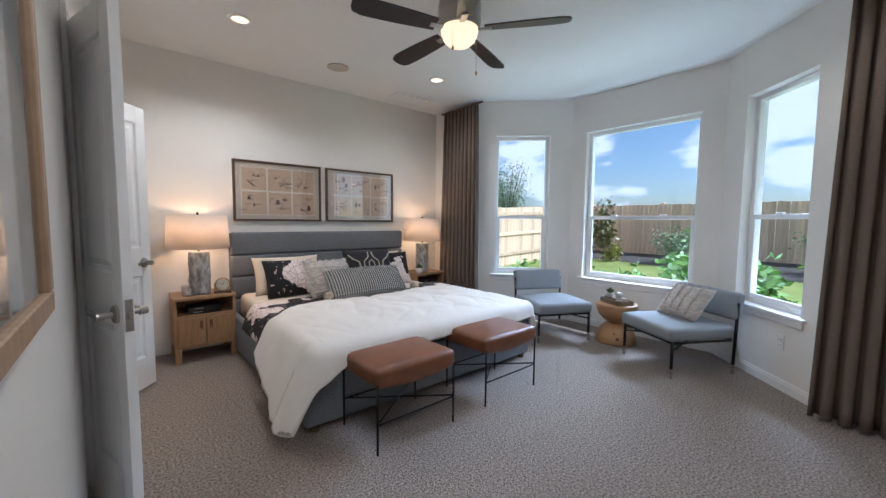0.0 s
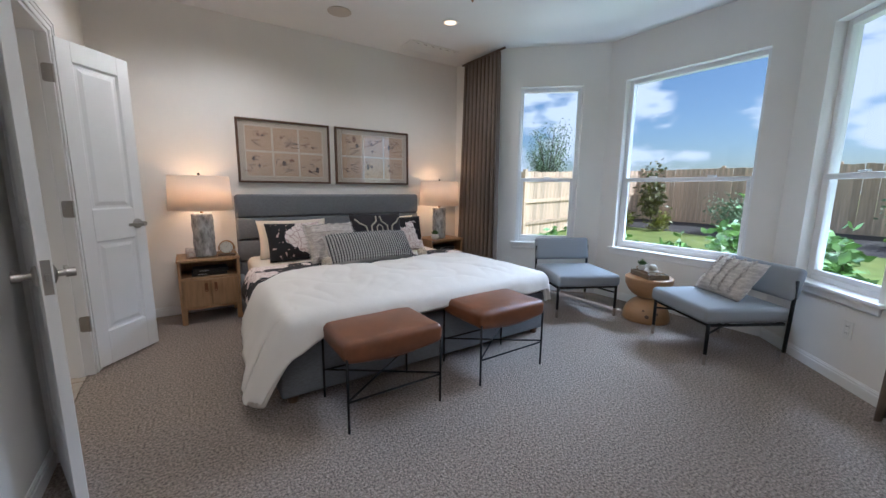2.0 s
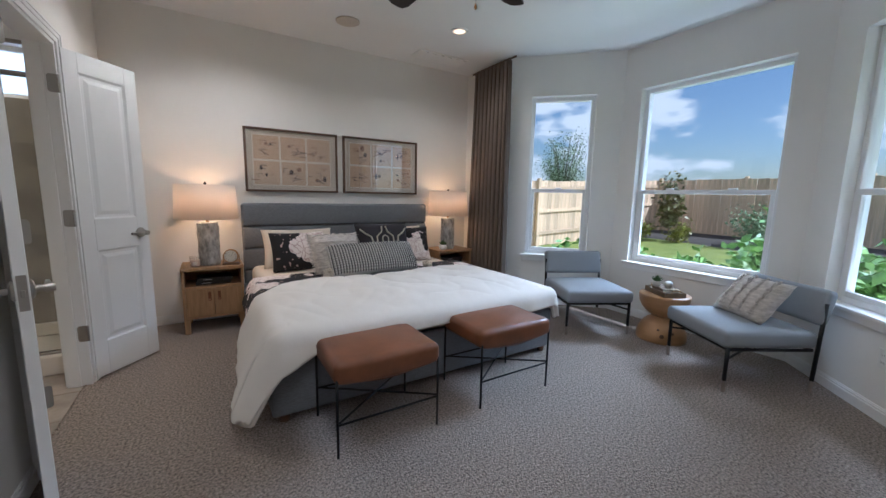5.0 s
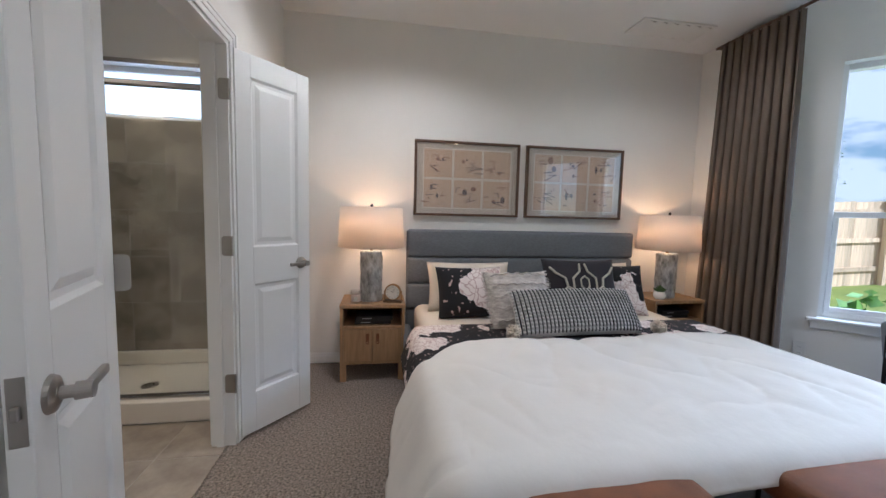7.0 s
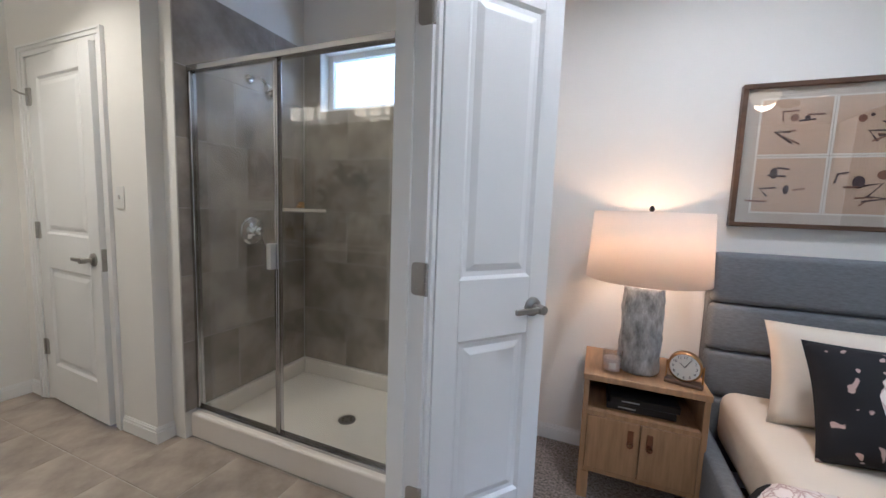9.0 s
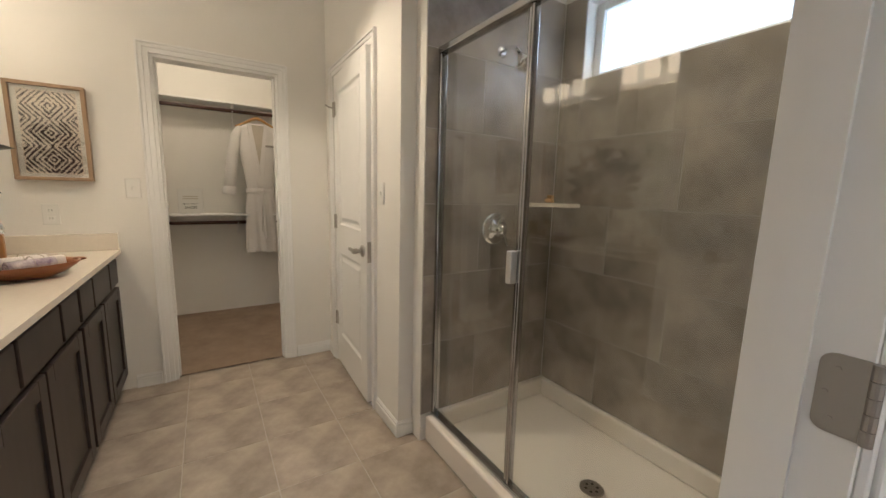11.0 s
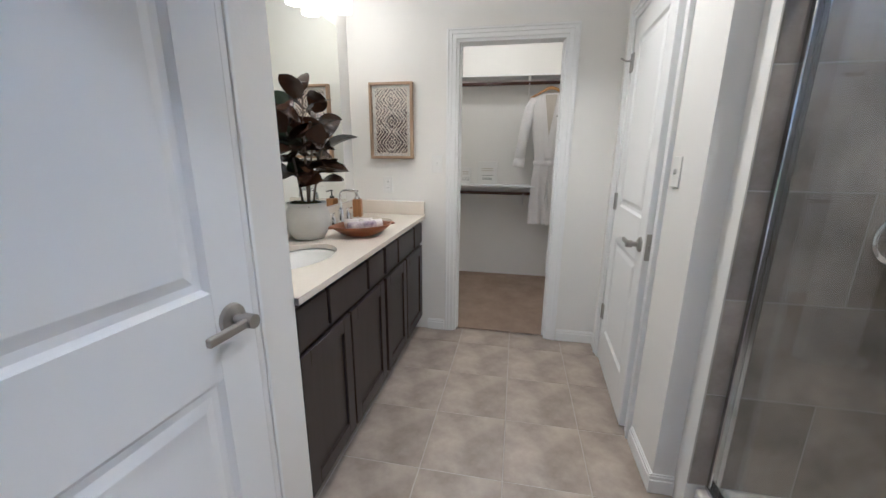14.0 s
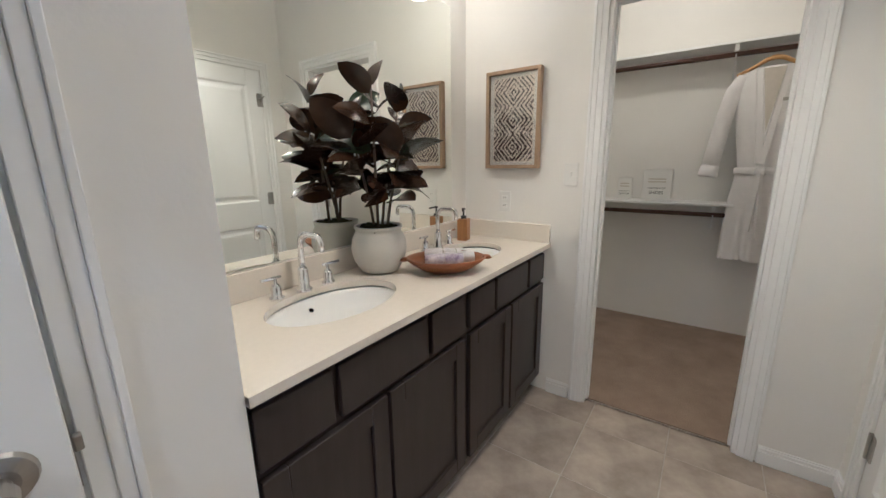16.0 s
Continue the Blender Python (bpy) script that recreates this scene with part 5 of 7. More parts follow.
def curtain(y0, y1, x, label, folds):
    c = thing("curtain", label, "curtain", (0, 0, 0), 0, group="curtains beside the bay")
    bm = BM()
    n, rows = folds * 14, 26
    top, bot = 2.69, 0.02
    grid = []
    for j in range(rows + 1):
        t = j / rows
        z = top + (bot - top) * t
        row = []
        for i in range(n + 1):
            u = i / n
            ph = u * folds * 2 * math.pi
            amp = 0.026 + 0.022 * t + 0.012 * noise.noise(Vector((u * 5, t * 1.5, y0)))
            yy = y0 + (y1 - y0) * (0.5 + (u - 0.5) * (0.86 + 0.14 * t)) + 0.012 * math.sin(2 * ph)
            xx = x - amp * math.cos(ph + 0.5 * noise.noise(Vector((u * 3, t * 2, 1 + y0)))) - 0.01 * t
            row.append(bm.verts.new((xx, yy, z)))
        grid.append(row)
    for a, b in zip(grid, grid[1:]):
        for i in range(n):
            bm.faces.new((a[i], a[i + 1], b[i + 1], b[i]))
    ob = part("cloth", bm, M_CURTAIN, c, smooth=True)
    md = ob.modifiers.new("thickness", "SOLIDIFY")
    md.thickness = 0.004
    bm = BM()
    rod(bm, (x, y0 - 0.02, 2.705), (x, y1 + 0.03, 2.705), 0.011, None, 14)
    part("curtain_rod", bm, M_WALNUT, c, "dark curtain rod")
    for yy in (max(y0 - 0.01, 3.47) if y0 > 1 else y0 - 0.01, y1 + 0.02 if y0 > 1 else 0.13):
        bm = BM()
        rod(bm, (x, yy, 2.705), (3.598, yy, 2.705), 0.008, None, 10)
        box(bm, 3.59, 3.599, yy - 0.015, yy + 0.015, 2.67, 2.74, 0.002, 1)
        part("bracket", bm, M_WALNUT, c)
    for k in range(folds):
        yy = y0 + (y1 - y0) * (0.07 + 0.86 * (k + 0.5) / folds)
        bm = BM()
        tube(bm, [(x + 0.018 * math.cos(a * 0.6283), yy, 2.70 + 0.018 * math.sin(a * 0.6283)) for a in range(10)], 0.003, 6, True)
        part("ring", bm, M_WALNUT, c)


curtain(3.26, 3.97, 3.50, "long taupe curtain hanging in folds beside the bed", 9)
curtain(-0.52, 0.24, 3.50, "long taupe curtain hanging in folds by the bay", 9)


def ceiling_fan():
    f = thing("ceiling_fan", "brushed nickel ceiling fan with five dark blades and lit globe", "ceiling fan", (1.78, 1.79, 0))
    bm = BM()
    lathe(bm, [(0.09, 2.77), (0.09, 2.745), (0.07, 2.715), (0.05, 2.70)], 28)
    part("canopy", bm, M_NICKEL, f, smooth=True)
    bm = BM()
    lathe(bm, [(0.02, 2.705), (0.07, 2.695), (0.115, 2.660), (0.133, 2.605), (0.135, 2.555), (0.13, 2.545), (0.135, 2.535), (0.133, 2.485), (0.127, 2.460), (0.12, 2.455)], 40)
    part("motor", bm, M_NICKEL, f, smooth=True)
    bm = BM()
    lathe(bm, [(0.118, 2.455), (0.116, 2.430), (0.10, 2.390), (0.07, 2.363), (0.03, 2.350), (0.0005, 2.348)], 36)
    g = part("globe", bm, M_GLOBE, f, "lit frosted glass bowl", smooth=True)
    g.visible_shadow = False
    for k in range(5):
        a = radians(-52 + 72 * k)
        bm = BM()
        n = 10
        up, lo = [], []
        for i in range(n + 1):
            t = i / n
            r = 0.16 + 0.50 * t
            hw = 0.05 + 0.018 * math.sin(t * 1.9) if t < 0.96 else 0.05
            up.append((r, hw)), lo.append((r, -hw))
        outline = up + [(0.672, 0.02), (0.672, -0.02)] + lo[::-1]
        tv = [bm.verts.new((x, y, 0.004)) for x, y in outline]
        bv = [bm.verts.new((x, y, -0.004)) for x, y in outline]
        bm.faces.new(tv)
        bm.faces.new(bv[::-1])
        for i in range(len(outline)):
            j = (i + 1) % len(outline)
            bm.faces.new((tv[i], bv[i], bv[j], tv[j]))
        b = part("blade", bm, M_DARKFAN, f, "dark espresso blade")
        b.matrix_local = Matrix.Translation((0, 0, 2.455)) @ Matrix.Rotation(a, 4, "Z") @ Matrix.Rotation(radians(12), 4, "X")
        bm = BM()
        box(bm, 0.11, 0.20, -0.02, 0.02, -0.012, -0.004, 0.002, 1)
        ir = part("blade_iron", bm, M_NICKEL, b)
    for dx, dy, ln in ((-0.10, -0.05, 0.16), (0.10, -0.05, 0.26)):
        bm = BM()
        rod(bm, (dx, dy, 2.475 - ln), (dx, dy, 2.475), 0.0012, None, 5)
        ch = part("pull_chain", bm, M_NICKEL, f)
        bm = BM()
        lathe(bm, [(0.002, -0.0), (0.007, -0.012), (0.007, -0.022), (0.001, -0.03)], 10, (dx, dy, 2.475 - ln))
        part("pull_knob", bm, M_BRASS, ch)


ceiling_fan()
# the last two, over bath and shower, are invented to house the added spots
for cx, cy in ((0.86, 3.25), (2.755, 3.205), (0.86, 0.35), (2.755, 0.35), (-1.9, 2.7), (-0.8, 3.8)):
    c = thing("recessed_light", "lit recessed ceiling light with white trim", "ceiling light", (cx, cy, 0), 0, group="recessed lights")
    bm = BM()
    lathe(bm, [(0.058, CEIL - 0.0005), (0.085, CEIL - 0.0005), (0.084, CEIL - 0.006), (0.062, CEIL - 0.009), (0.058, CEIL - 0.004)], 36, cap=False)
    part("trim_ring", bm, M_WHITE, c, smooth=True)
    bm = BM()
    lathe(bm, [(0.057, CEIL - 0.003), (0.0005, CEIL - 0.004)], 30)
    part("lens", bm, M_BULBGLOW, c, "glowing lens")
bm = BM()
lathe(bm, [(0.105, CEIL - 0.0005), (0.105, CEIL - 0.006), (0.098, CEIL - 0.009), (0.0005, CEIL - 0.0085)], 40, (1.81, 3.597, 0))
tagged(part("ceiling_speaker", bm, M_MAT), "round grey ceiling speaker grille", "speaker")
v = thing("ceiling_vent", "white ceiling air vent with slats", "vent", (2.965, 3.905, 0))
for a in ((-0.315, 0.315, -0.125, -0.105), (-0.315, 0.315, 0.105, 0.125), (-0.315, -0.295, -0.105, 0.105), (0.295, 0.315, -0.105, 0.105)):
    bm = BM()
    box(bm, *a, CEIL - 0.012, CEIL - 0.0005, 0.002, 1)
    part("frame_bar", bm, M_WHITE, v)
# darker sheet whose colour stands in for shade between the slats
bm = BM()
box(bm, -0.295, 0.295, -0.105, 0.105, CEIL - 0.003, CEIL - 0.001, 0, 1)
part("backing", bm, M_NICKEL, v, "grey sheet painting in the shade behind the slats")
for k in range(6):
    x = -0.295 + 0.59 * (k + 0.5) / 6
    bm = BM()
    box(bm, -0.041, 0.041, -0.105, 0.105, -0.0015, 0.0015, 0, 1, pose(x, 0, CEIL - 0.014, 0, 13, 0))
    part("slat", bm, M_WHITE, v)


def wall_plate(name, label, category, m, kind="outlet"):
    """Faces -n in the frame m, centred at its origin."""
    p = thing(name, label, category)
    bm = BM()
    box(bm, -0.036, 0.036, -0.006, -0.0005, -0.058, 0.058, 0.003, 2, m)
    part("plate", bm, M_WHITE, p)
    if kind == "outlet":
        for z in (-0.022, 0.022):
            bm = BM()
            box(bm, -0.015, 0.015, -0.008, -0.006, z - 0.013, z + 0.013, 0.002, 1, m)
            part("socket", bm, M_WHITE, p)
            bm = BM()
            for x in (-0.006, 0.006):
                box(bm, x - 0.001, x + 0.001, -0.0086, -0.0079, z - 0.004, z + 0.005, 0, 1, m)
            part("slot", bm, M_DARK, p)
    else:
        bm = BM()
        box(bm, -0.006, 0.006, -0.016, -0.006, -0.009, 0.012, 0.002, 1, m)
        part("toggle", bm, M_WHITE, p)


def at_wall(m, s, z):
    return m @ Matrix.Translation((s, 0, z))


wall_plate("outlet", "white duplex outlet on the bay wall", "outlet", at_wall(MA_, 1.02, 0.33))
wall_plate("outlet", "white duplex outlet on the bay wall", "outlet", at_wall(MC_, 0.42, 0.36))
wall_plate("outlet", "white duplex outlet above the vanity", "outlet", at_wall(MCL, 3.29 - 1.766, 1.109))
wall_plate("light_switch", "white toggle light switch by the closet", "switch", at_wall(MCL, 3.29 - 2.132, 1.262), "switch")
wall_plate("light_switch", "white toggle light switch by the shower", "switch", at_wall(MWC, 0.22, 1.27), "switch")
ds = thing("door_stop", "small spring door stop on the baseboard", "door stop", (-0.04, 1.70, 0.05))
bm = BM()
tube(bm, [(0.014 + 0.0008 * k, 0.006 * math.cos(k * 0.9), 0.006 * math.sin(k * 0.9)) for k in range(80)], 0.0013, 5)
part("spring", bm, M_NICKEL, ds)
bm = BM()
rod(bm, (0.076, 0, 0), (0.09, 0, 0), 0.009, 0.008, 12)
part("rubber_tip", bm, M_WHITE, ds)


# ---------------------------------------------------------------- bathroom
def vanity():
    v = thing("vanity_cabinet", "long espresso brown bathroom vanity cabinet", "vanity")
    x0, x1, y0, y1 = -2.868, -1.213, 1.502, 2.005
    bm = BM()
    box(bm, x0, x1, y1 - 0.018, y1, 0.10, 0.865, 0.001, 1)
    part("face_frame", bm, M_CAB, v)
    for a, b in ((x0, x0 + 0.018), (x1 - 0.018, x1)):
        bm = BM()
        box(bm, a, b, y0, y1 - 0.019, 0.10, 0.865, 0.001, 1)
        part("side_panel", bm, M_CAB, v)
    bm = BM()
    box(bm, x0 + 0.019, x1 - 0.019, y0, y1 - 0.019, 0.10, 0.118, 0, 1)
    part("bottom_panel", bm, M_CAB, v)
    bm = BM()
    box(bm, x0, x1, y0, y1 - 0.07, 0.0, 0.10, 0, 1)
    part("toe_kick", bm, M_CAB, v)
    for a, b in ((-1.421, -1.222), (-1.803, -1.442), (-2.032, -1.827), (-2.272, -2.068), (-2.628, -2.293), (-2.852, -2.652)):
        bm = BM()
        box(bm, a, b, y1 + 0.0005, y1 + 0.02, 0.70, 0.845, 0.004, 2)
        part("drawer_front", bm, M_CAB, v)
    for a, b in ((-1.603, -1.222), (-2.032, -1.617), (-2.442, -2.068), (-2.852, -2.458)):
        bm = BM()
        s = 0.062
        z0, z1 = 0.115, 0.675
        box(bm, a, a + s, y1 + 0.0005, y1 + 0.02, z0, z1, 0.002, 1)
        box(bm, b - s, b, y1 + 0.0005, y1 + 0.02, z0, z1, 0.002, 1)
        box(bm, a + s, b - s, y1 + 0.0005, y1 + 0.02, z0, z0 + s, 0.002, 1)
        box(bm, a + s, b - s, y1 + 0.0005, y1 + 0.02, z1 - s, z1, 0.002, 1)
        d = part("cabinet_door", bm, M_CAB, v)
        bm = BM()
        box(bm, a + s, b - s, y1 + 0.0005, y1 + 0.009, z0 + s, z1 - s, 0, 1)
        part("door_panel", bm, M_CAB, d)


vanity()
SINKS = ((-1.66, 1.755), (-2.47, 1.755))
SA, SB = 0.235, 0.158


def countertop():
    c = thing("countertop", "cream quartz double-sink vanity top with backsplash", "countertop")
    x0, x1, y0, y1, z0, z1 = -2.884, -1.211, 1.502, 2.045, 0.872, 0.896
    bm = BM()
    n = 48
    # top and underside as strips round the two oval cut-outs
    xs = [x0, (SINKS[0][0] + SINKS[1][0]) / 2, x1]
    for (cx, cy), (a, b) in zip(SINKS, ((xs[1], xs[2]), (xs[0], xs[1]))):
        for z in (z1, z0):
            inner, outer = [], []
            for k in range(n):
                t = 2 * math.pi * k / n
                ux, uy = math.cos(t), math.sin(t)
                inner.append(bm.verts.new((cx + SA * ux, cy + SB * uy, z)))
                f = min(((b - cx) / ux if ux > 1e-6 else 9e9), ((a - cx) / ux if ux < -1e-6 else 9e9), ((y1 - cy) / uy if uy > 1e-6 else 9e9), ((y0 - cy) / uy if uy < -1e-6 else 9e9))
                outer.append(bm.verts.new((cx + f * ux, cy + f * uy, z)))
            for k in range(n):
                j = (k + 1) % n
                bm.faces.new((inner[k], outer[k], outer[j], inner[j]))
            # corners
            for px in (a, b):
                for py in (y0, y1):
                    p = Vector((px, py, z))
                    near = sorted(outer, key=lambda q: (q.co - p).length)[:6]
                    e1 = [q for q in near if abs(q.co.x - px) < 1e-5]
                    e2 = [q for q in near if abs(q.co.y - py) < 1e-5]
                    if e1 and e2 and e1[0] is not e2[0] and (e1[0].co - p).length > 1e-4:
                        bm.faces.new((bm.verts.new(p), e1[0], e2[0]))
            if z == z1:
                top_in = inner
            else:
                for k in range(n):
                    j = (k + 1) % n
                    bm.faces.new((top_in[k], top_in[j], inner[j], inner[k]))
    box(bm, x0, x1, y1 - 0.0005, y1, z0, z1, 0, 1)
    bmesh.ops.remove_doubles(bm, verts=bm.verts, dist=1e-5)
    part("slab", bm, M_QUARTZ, c)
    bm = BM()
    box(bm, x0, x1, 1.5015, 1.521, z1 + 0.0005, 0.995, 0.002, 1)
    part("backsplash", bm, M_QUARTZ, c)
    bm = BM()
    box(bm, x0, x0 + 0.019, 1.5215, 2.04, z1 + 0.0005, 0.995, 0.002, 1)
    part("side_splash", bm, M_QUARTZ, c)


countertop()


def basin(cx, cy):
    s = thing("sink", "oval white undermount porcelain sink", "sink", (cx, cy, 0), 0, group="vanity sinks")
    bm = BM()
    lathe(bm, [(1.04, 0.865), (0.995, 0.862), (0.975, 0.848), (0.91, 0.815), (0.76, 0.79), (0.45, 0.777), (0.12, 0.772), (0.11, 0.768), (0.001, 0.767)], 48, (0, 0, 0), SA, SB, False)
    part("bowl", bm, M_PORCELAIN, s, smooth=True)
    bm = BM()
    lathe(bm, [(0.022, 0.774), (0.02, 0.777), (0.001, 0.777)], 20)
    part("drain", bm, M_CHROME, s)
    bm = BM()
    rod(bm, (0, -SB * 0.92, 0.822), (0, -SB * 0.90, 0.826), 0.009, None, 14)
    part("overflow", bm, M_CHROME, s)


def faucet(cx):
    f = thing("faucet", "chrome widespread faucet with square gooseneck spout", "faucet", (cx, 1.585, 0.896), 0, group="vanity faucets")
    bm = BM()
    lathe(bm, [(0.027, 0), (0.027, 0.008), (0.019, 0.012), (0.018, 0.075), (0.016, 0.082), (0.011, 0.085)], 24)
    part("spout_base", bm, M_CHROME, f, smooth=True)
    bm = BM()
    pts = [(0, 0, 0.08), (0, 0, 0.165)]
    pts += [(0, 0.04 - 0.04 * math.cos(a * 0.2618), 0.165 + 0.04 * math.sin(a * 0.2618)) for a in range(1, 7)]
    pts += [(0, 0.09, 0.205)]
    pts += [(0, 0.09 + 0.025 * math.sin(a * 0.5236), 0.18 + 0.025 * math.cos(a * 0.5236)) for a in range(1, 4)]
    pts += [(0, 0.115, 0.155)]
    tube(bm, pts, 0.0105, 14)
    part("spout", bm, M_CHROME, f, smooth=True)
    for sx in (-1, 1):
        h = new("faucet_handle")
        h.parent = f
        bm = BM()
        lathe(bm, [(0.024, 0), (0.024, 0.006), (0.017, 0.011), (0.017, 0.038), (0.012, 0.05), (0.006, 0.052), (0.006, 0.072)], 20, (sx * 0.105, -0.002, 0))
        part("handle_base", bm, M_CHROME, h, smooth=True)
        bm = BM()
        rod(bm, (sx * 0.085, -0.002, 0.072), (sx * 0.155, 0.004, 0.074), 0.0055, None, 10)
        part("lever", bm, M_CHROME, h, smooth=True)


for sx_, sy_ in SINKS:
    basin(sx_, sy_)
    faucet(sx_)

bm = BM()
box(bm, -2.725, -1.216, 1.5005, 1.505, 0.998, 2.12, 0, 1)
tagged(part("mirror", bm, M_MIRROR), "large frameless wall mirror above the vanity", "mirror")


def vanity_light(cx):
    v = thing("vanity_light", "brushed nickel vanity light with three frosted cups", "wall light", (cx, 1.5, 0), 0, group="vanity lights")
    bm = BM()
    box(bm, -0.07, 0.07, 0.0, 0.018, 2.24, 2.36, 0.006, 2)
    part("back_plate", bm, M_NICKEL, v)
    bm = BM()
    rod(bm, (-0.19, 0.11, 2.30), (0.19, 0.11, 2.30), 0.008, None, 12)
    rod(bm, (0, 0.018, 2.30), (0, 0.11, 2.30), 0.01, None, 12)
    part("bar", bm, M_NICKEL, v)
    for dx in (-0.17, 0, 0.17):
        bm = BM()
        rod(bm, (dx, 0.11, 2.26), (dx, 0.11, 2.30), 0.018, None, 16)
        part("socket", bm, M_NICKEL, v)
        bm = BM()
        lathe(bm, [(0.052, 2.265), (0.052, 2.15), (0.048, 2.15), (0.048, 2.262), (0.0005, 2.262)], 28, (dx, 0.11, 0), cap=False)
        cup = part("cup", bm, M_CUPGLOW, v, "lit frosted glass cup", smooth=True)
        cup.visible_shadow = False


vanity_light(-2.43)
vanity_light(-1.62)


def rubber_plant():
    p = thing("rubber_plant", "dark burgundy rubber plant in a round stone pot", "plant", (-1.99, 1.635, 0.897))
    bm = BM()
    lathe(bm, [(0.055, 0), (0.075, 0.005), (0.103, 0.05), (0.112, 0.095), (0.108, 0.135), (0.094, 0.165), (0.091, 0.172), (0.097, 0.182), (0.097, 0.19), (0.086, 0.19), (0.084, 0.165), (0.001, 0.16)], 44)
    part("pot", bm, M_POT, p, "round matt off-white pot", smooth=True)
    bm = BM()
    for k in range(60):
        a, r = random.uniform(0, 6.283), 0.078 * random.random() ** 0.5
        cushion(bm, 0.03, 0.03, 0.022, pose(r * math.cos(a), r * math.sin(a), 0.175 + 0.008 * random.random(), 0, 0, k * 40), 3, 2.0)
    part("moss", bm, M_MOSS, p, "dark moss")
    # one leaf shape, shared
    bm = BM()
    L, Wd = 0.165, 0.052
    rows = []
    for i in range(9):
        t = i / 8
        w = Wd * math.sin(math.pi * t ** 0.85) ** 0.62 + (0.001 if 0 < t < 1 else 0)
        z = -0.035 * t * t + 0.012 * math.sin(t * 3)
        rows.append([bm.verts.new((s * w, L * t, z + 0.16 * abs(s) * w)) for s in (-1, -0.5, 0, 0.5, 1)])
    for a, b in zip(rows, rows[1:]):
        for k in range(4):
            bm.faces.new((a[k], a[k + 1], b[k + 1], b[k]))
    bmesh.ops.remove_doubles(bm, verts=bm.verts, dist=1e-5)
    for f in bm.faces:
        f.smooth = True
    leaf = bpy.data.meshes.new("leaf")
    bm.to_mesh(leaf)
    leaf_g = leaf.copy()
    bm.free()
    leaf.materials.append(M_RUBBER)
    leaf_g.materials.append(M_RUBBERG)
    rnd = random.Random(5)
    for bx, by, tx, ty, h in ((-0.02, 0.0, -0.13, 0.02, 0.66), (0.02, 0.02, 0.05, 0.05, 0.71), (0.0, -0.02, 0.10, -0.02, 0.55), (-0.03, 0.02, -0.06, 0.09, 0.50)):
        pts = [Vector((bx + (tx - bx) * t ** 1.3, by + (ty - by) * t ** 1.3, 0.165 + (h - 0.165) * t)) for t in (0, 0.2, 0.4, 0.6, 0.8, 1.0)]
        bm = BM()
        tube(bm, pts, [0.006, 0.0058, 0.0055, 0.005, 0.0045, 0.003], 7)
        part("stem", bm, M_BARK, p, smooth=True)
        n = 12
        for k in range(n):
            t = 0.34 + 0.66 * k / (n - 1)
            i = min(4, int(t * 5))
            q = pts[i].lerp(pts[i + 1], t * 5 - i)
            az = k * 137.5 + rnd.uniform(-20, 20)
            up = 4 + 58 * ((t - 0.34) / 0.66) ** 1.6 + rnd.uniform(-22, 22)
            ob = bpy.data.objects.new("leaf", leaf if rnd.random() > 0.12 else leaf_g)
            scene.collection.objects.link(ob)
            ob.parent = p
            s = rnd.uniform(0.8, 1.2) * (1.0 - 0.18 * (k == n - 1))
            ob.matrix_local = Matrix.Translation(q) @ pose(0, 0, 0, 0, 0, az) @ pose(0, 0.012, 0, up, rnd.uniform(-55, 55), 0) @ Matrix.Diagonal((s, s, s, 1))


rubber_plant()


def towel_bowl():
    b = thing("wooden_bowl", "shallow reddish wooden bowl on the vanity", "bowl", (-2.13, 1.87, 0.897), 130)
    bm = BM()
    lathe(bm, [(0.07, 0), (0.108, 0.014), (0.15, 0.042), (0.165, 0.058), (0.160, 0.060), (0.143, 0.044), (0.10, 0.020), (0.001, 0.015)], 40, (0, 0, 0), 1.0, 0.74)
    part("bowl", bm, M_BOWL, b, smooth=True)
    for sx in (-1, 1):
        bm = BM()
        cushion(bm, 0.035, 0.05, 0.016, pose(sx * 0.169, 0, 0.054), 6, 2.4)
        part("handle", bm, M_BOWL, b, smooth=True)


towel_bowl()
for mt, x, y, z, rz, lab in ((M_TOWEL, -2.145, 1.845, 0.962, 126, "rolled white hand towel in the bowl"), (M_TOWELP, -2.095, 1.885, 0.955, 132, "rolled towel with dark printed motif in the bowl"), (M_TOWEL, -2.165, 1.895, 0.952, 134, "rolled white hand towel in the bowl")):
    tw = thing("rolled_towel", lab, "towel", (x, y, z), rz, group="towels in the bowl")
    bm = BM()
    pts = [Vector((0, (0.010 + 0.0024 * k) * 0.62 * math.cos(k * 0.7), (0.010 + 0.0024 * k) * 0.62 * math.sin(k * 0.7))) for k in range(16)]
    rows = [[bm.verts.new((xx, q.y, q.z)) for xx in (-0.075, -0.025, 0.025, 0.075)] for q in pts]
    for a, c in zip(rows, rows[1:]):
        for k in range(3):
            bm.faces.new((a[k], a[k + 1], c[k + 1], c[k]))
    ob = part("roll", bm, mt, tw, smooth=True)
    md = ob.modifiers.new("thickness", "SOLIDIFY")
    md.thickness = 0.010
    bm = BM()
    tube(bm, [(0, 0.034 * math.cos(k * 0.524), 0.034 * math.sin(k * 0.524)) for k in range(12)], 0.0012, 5, True)
    part("twine", bm, M_CORD, tw)

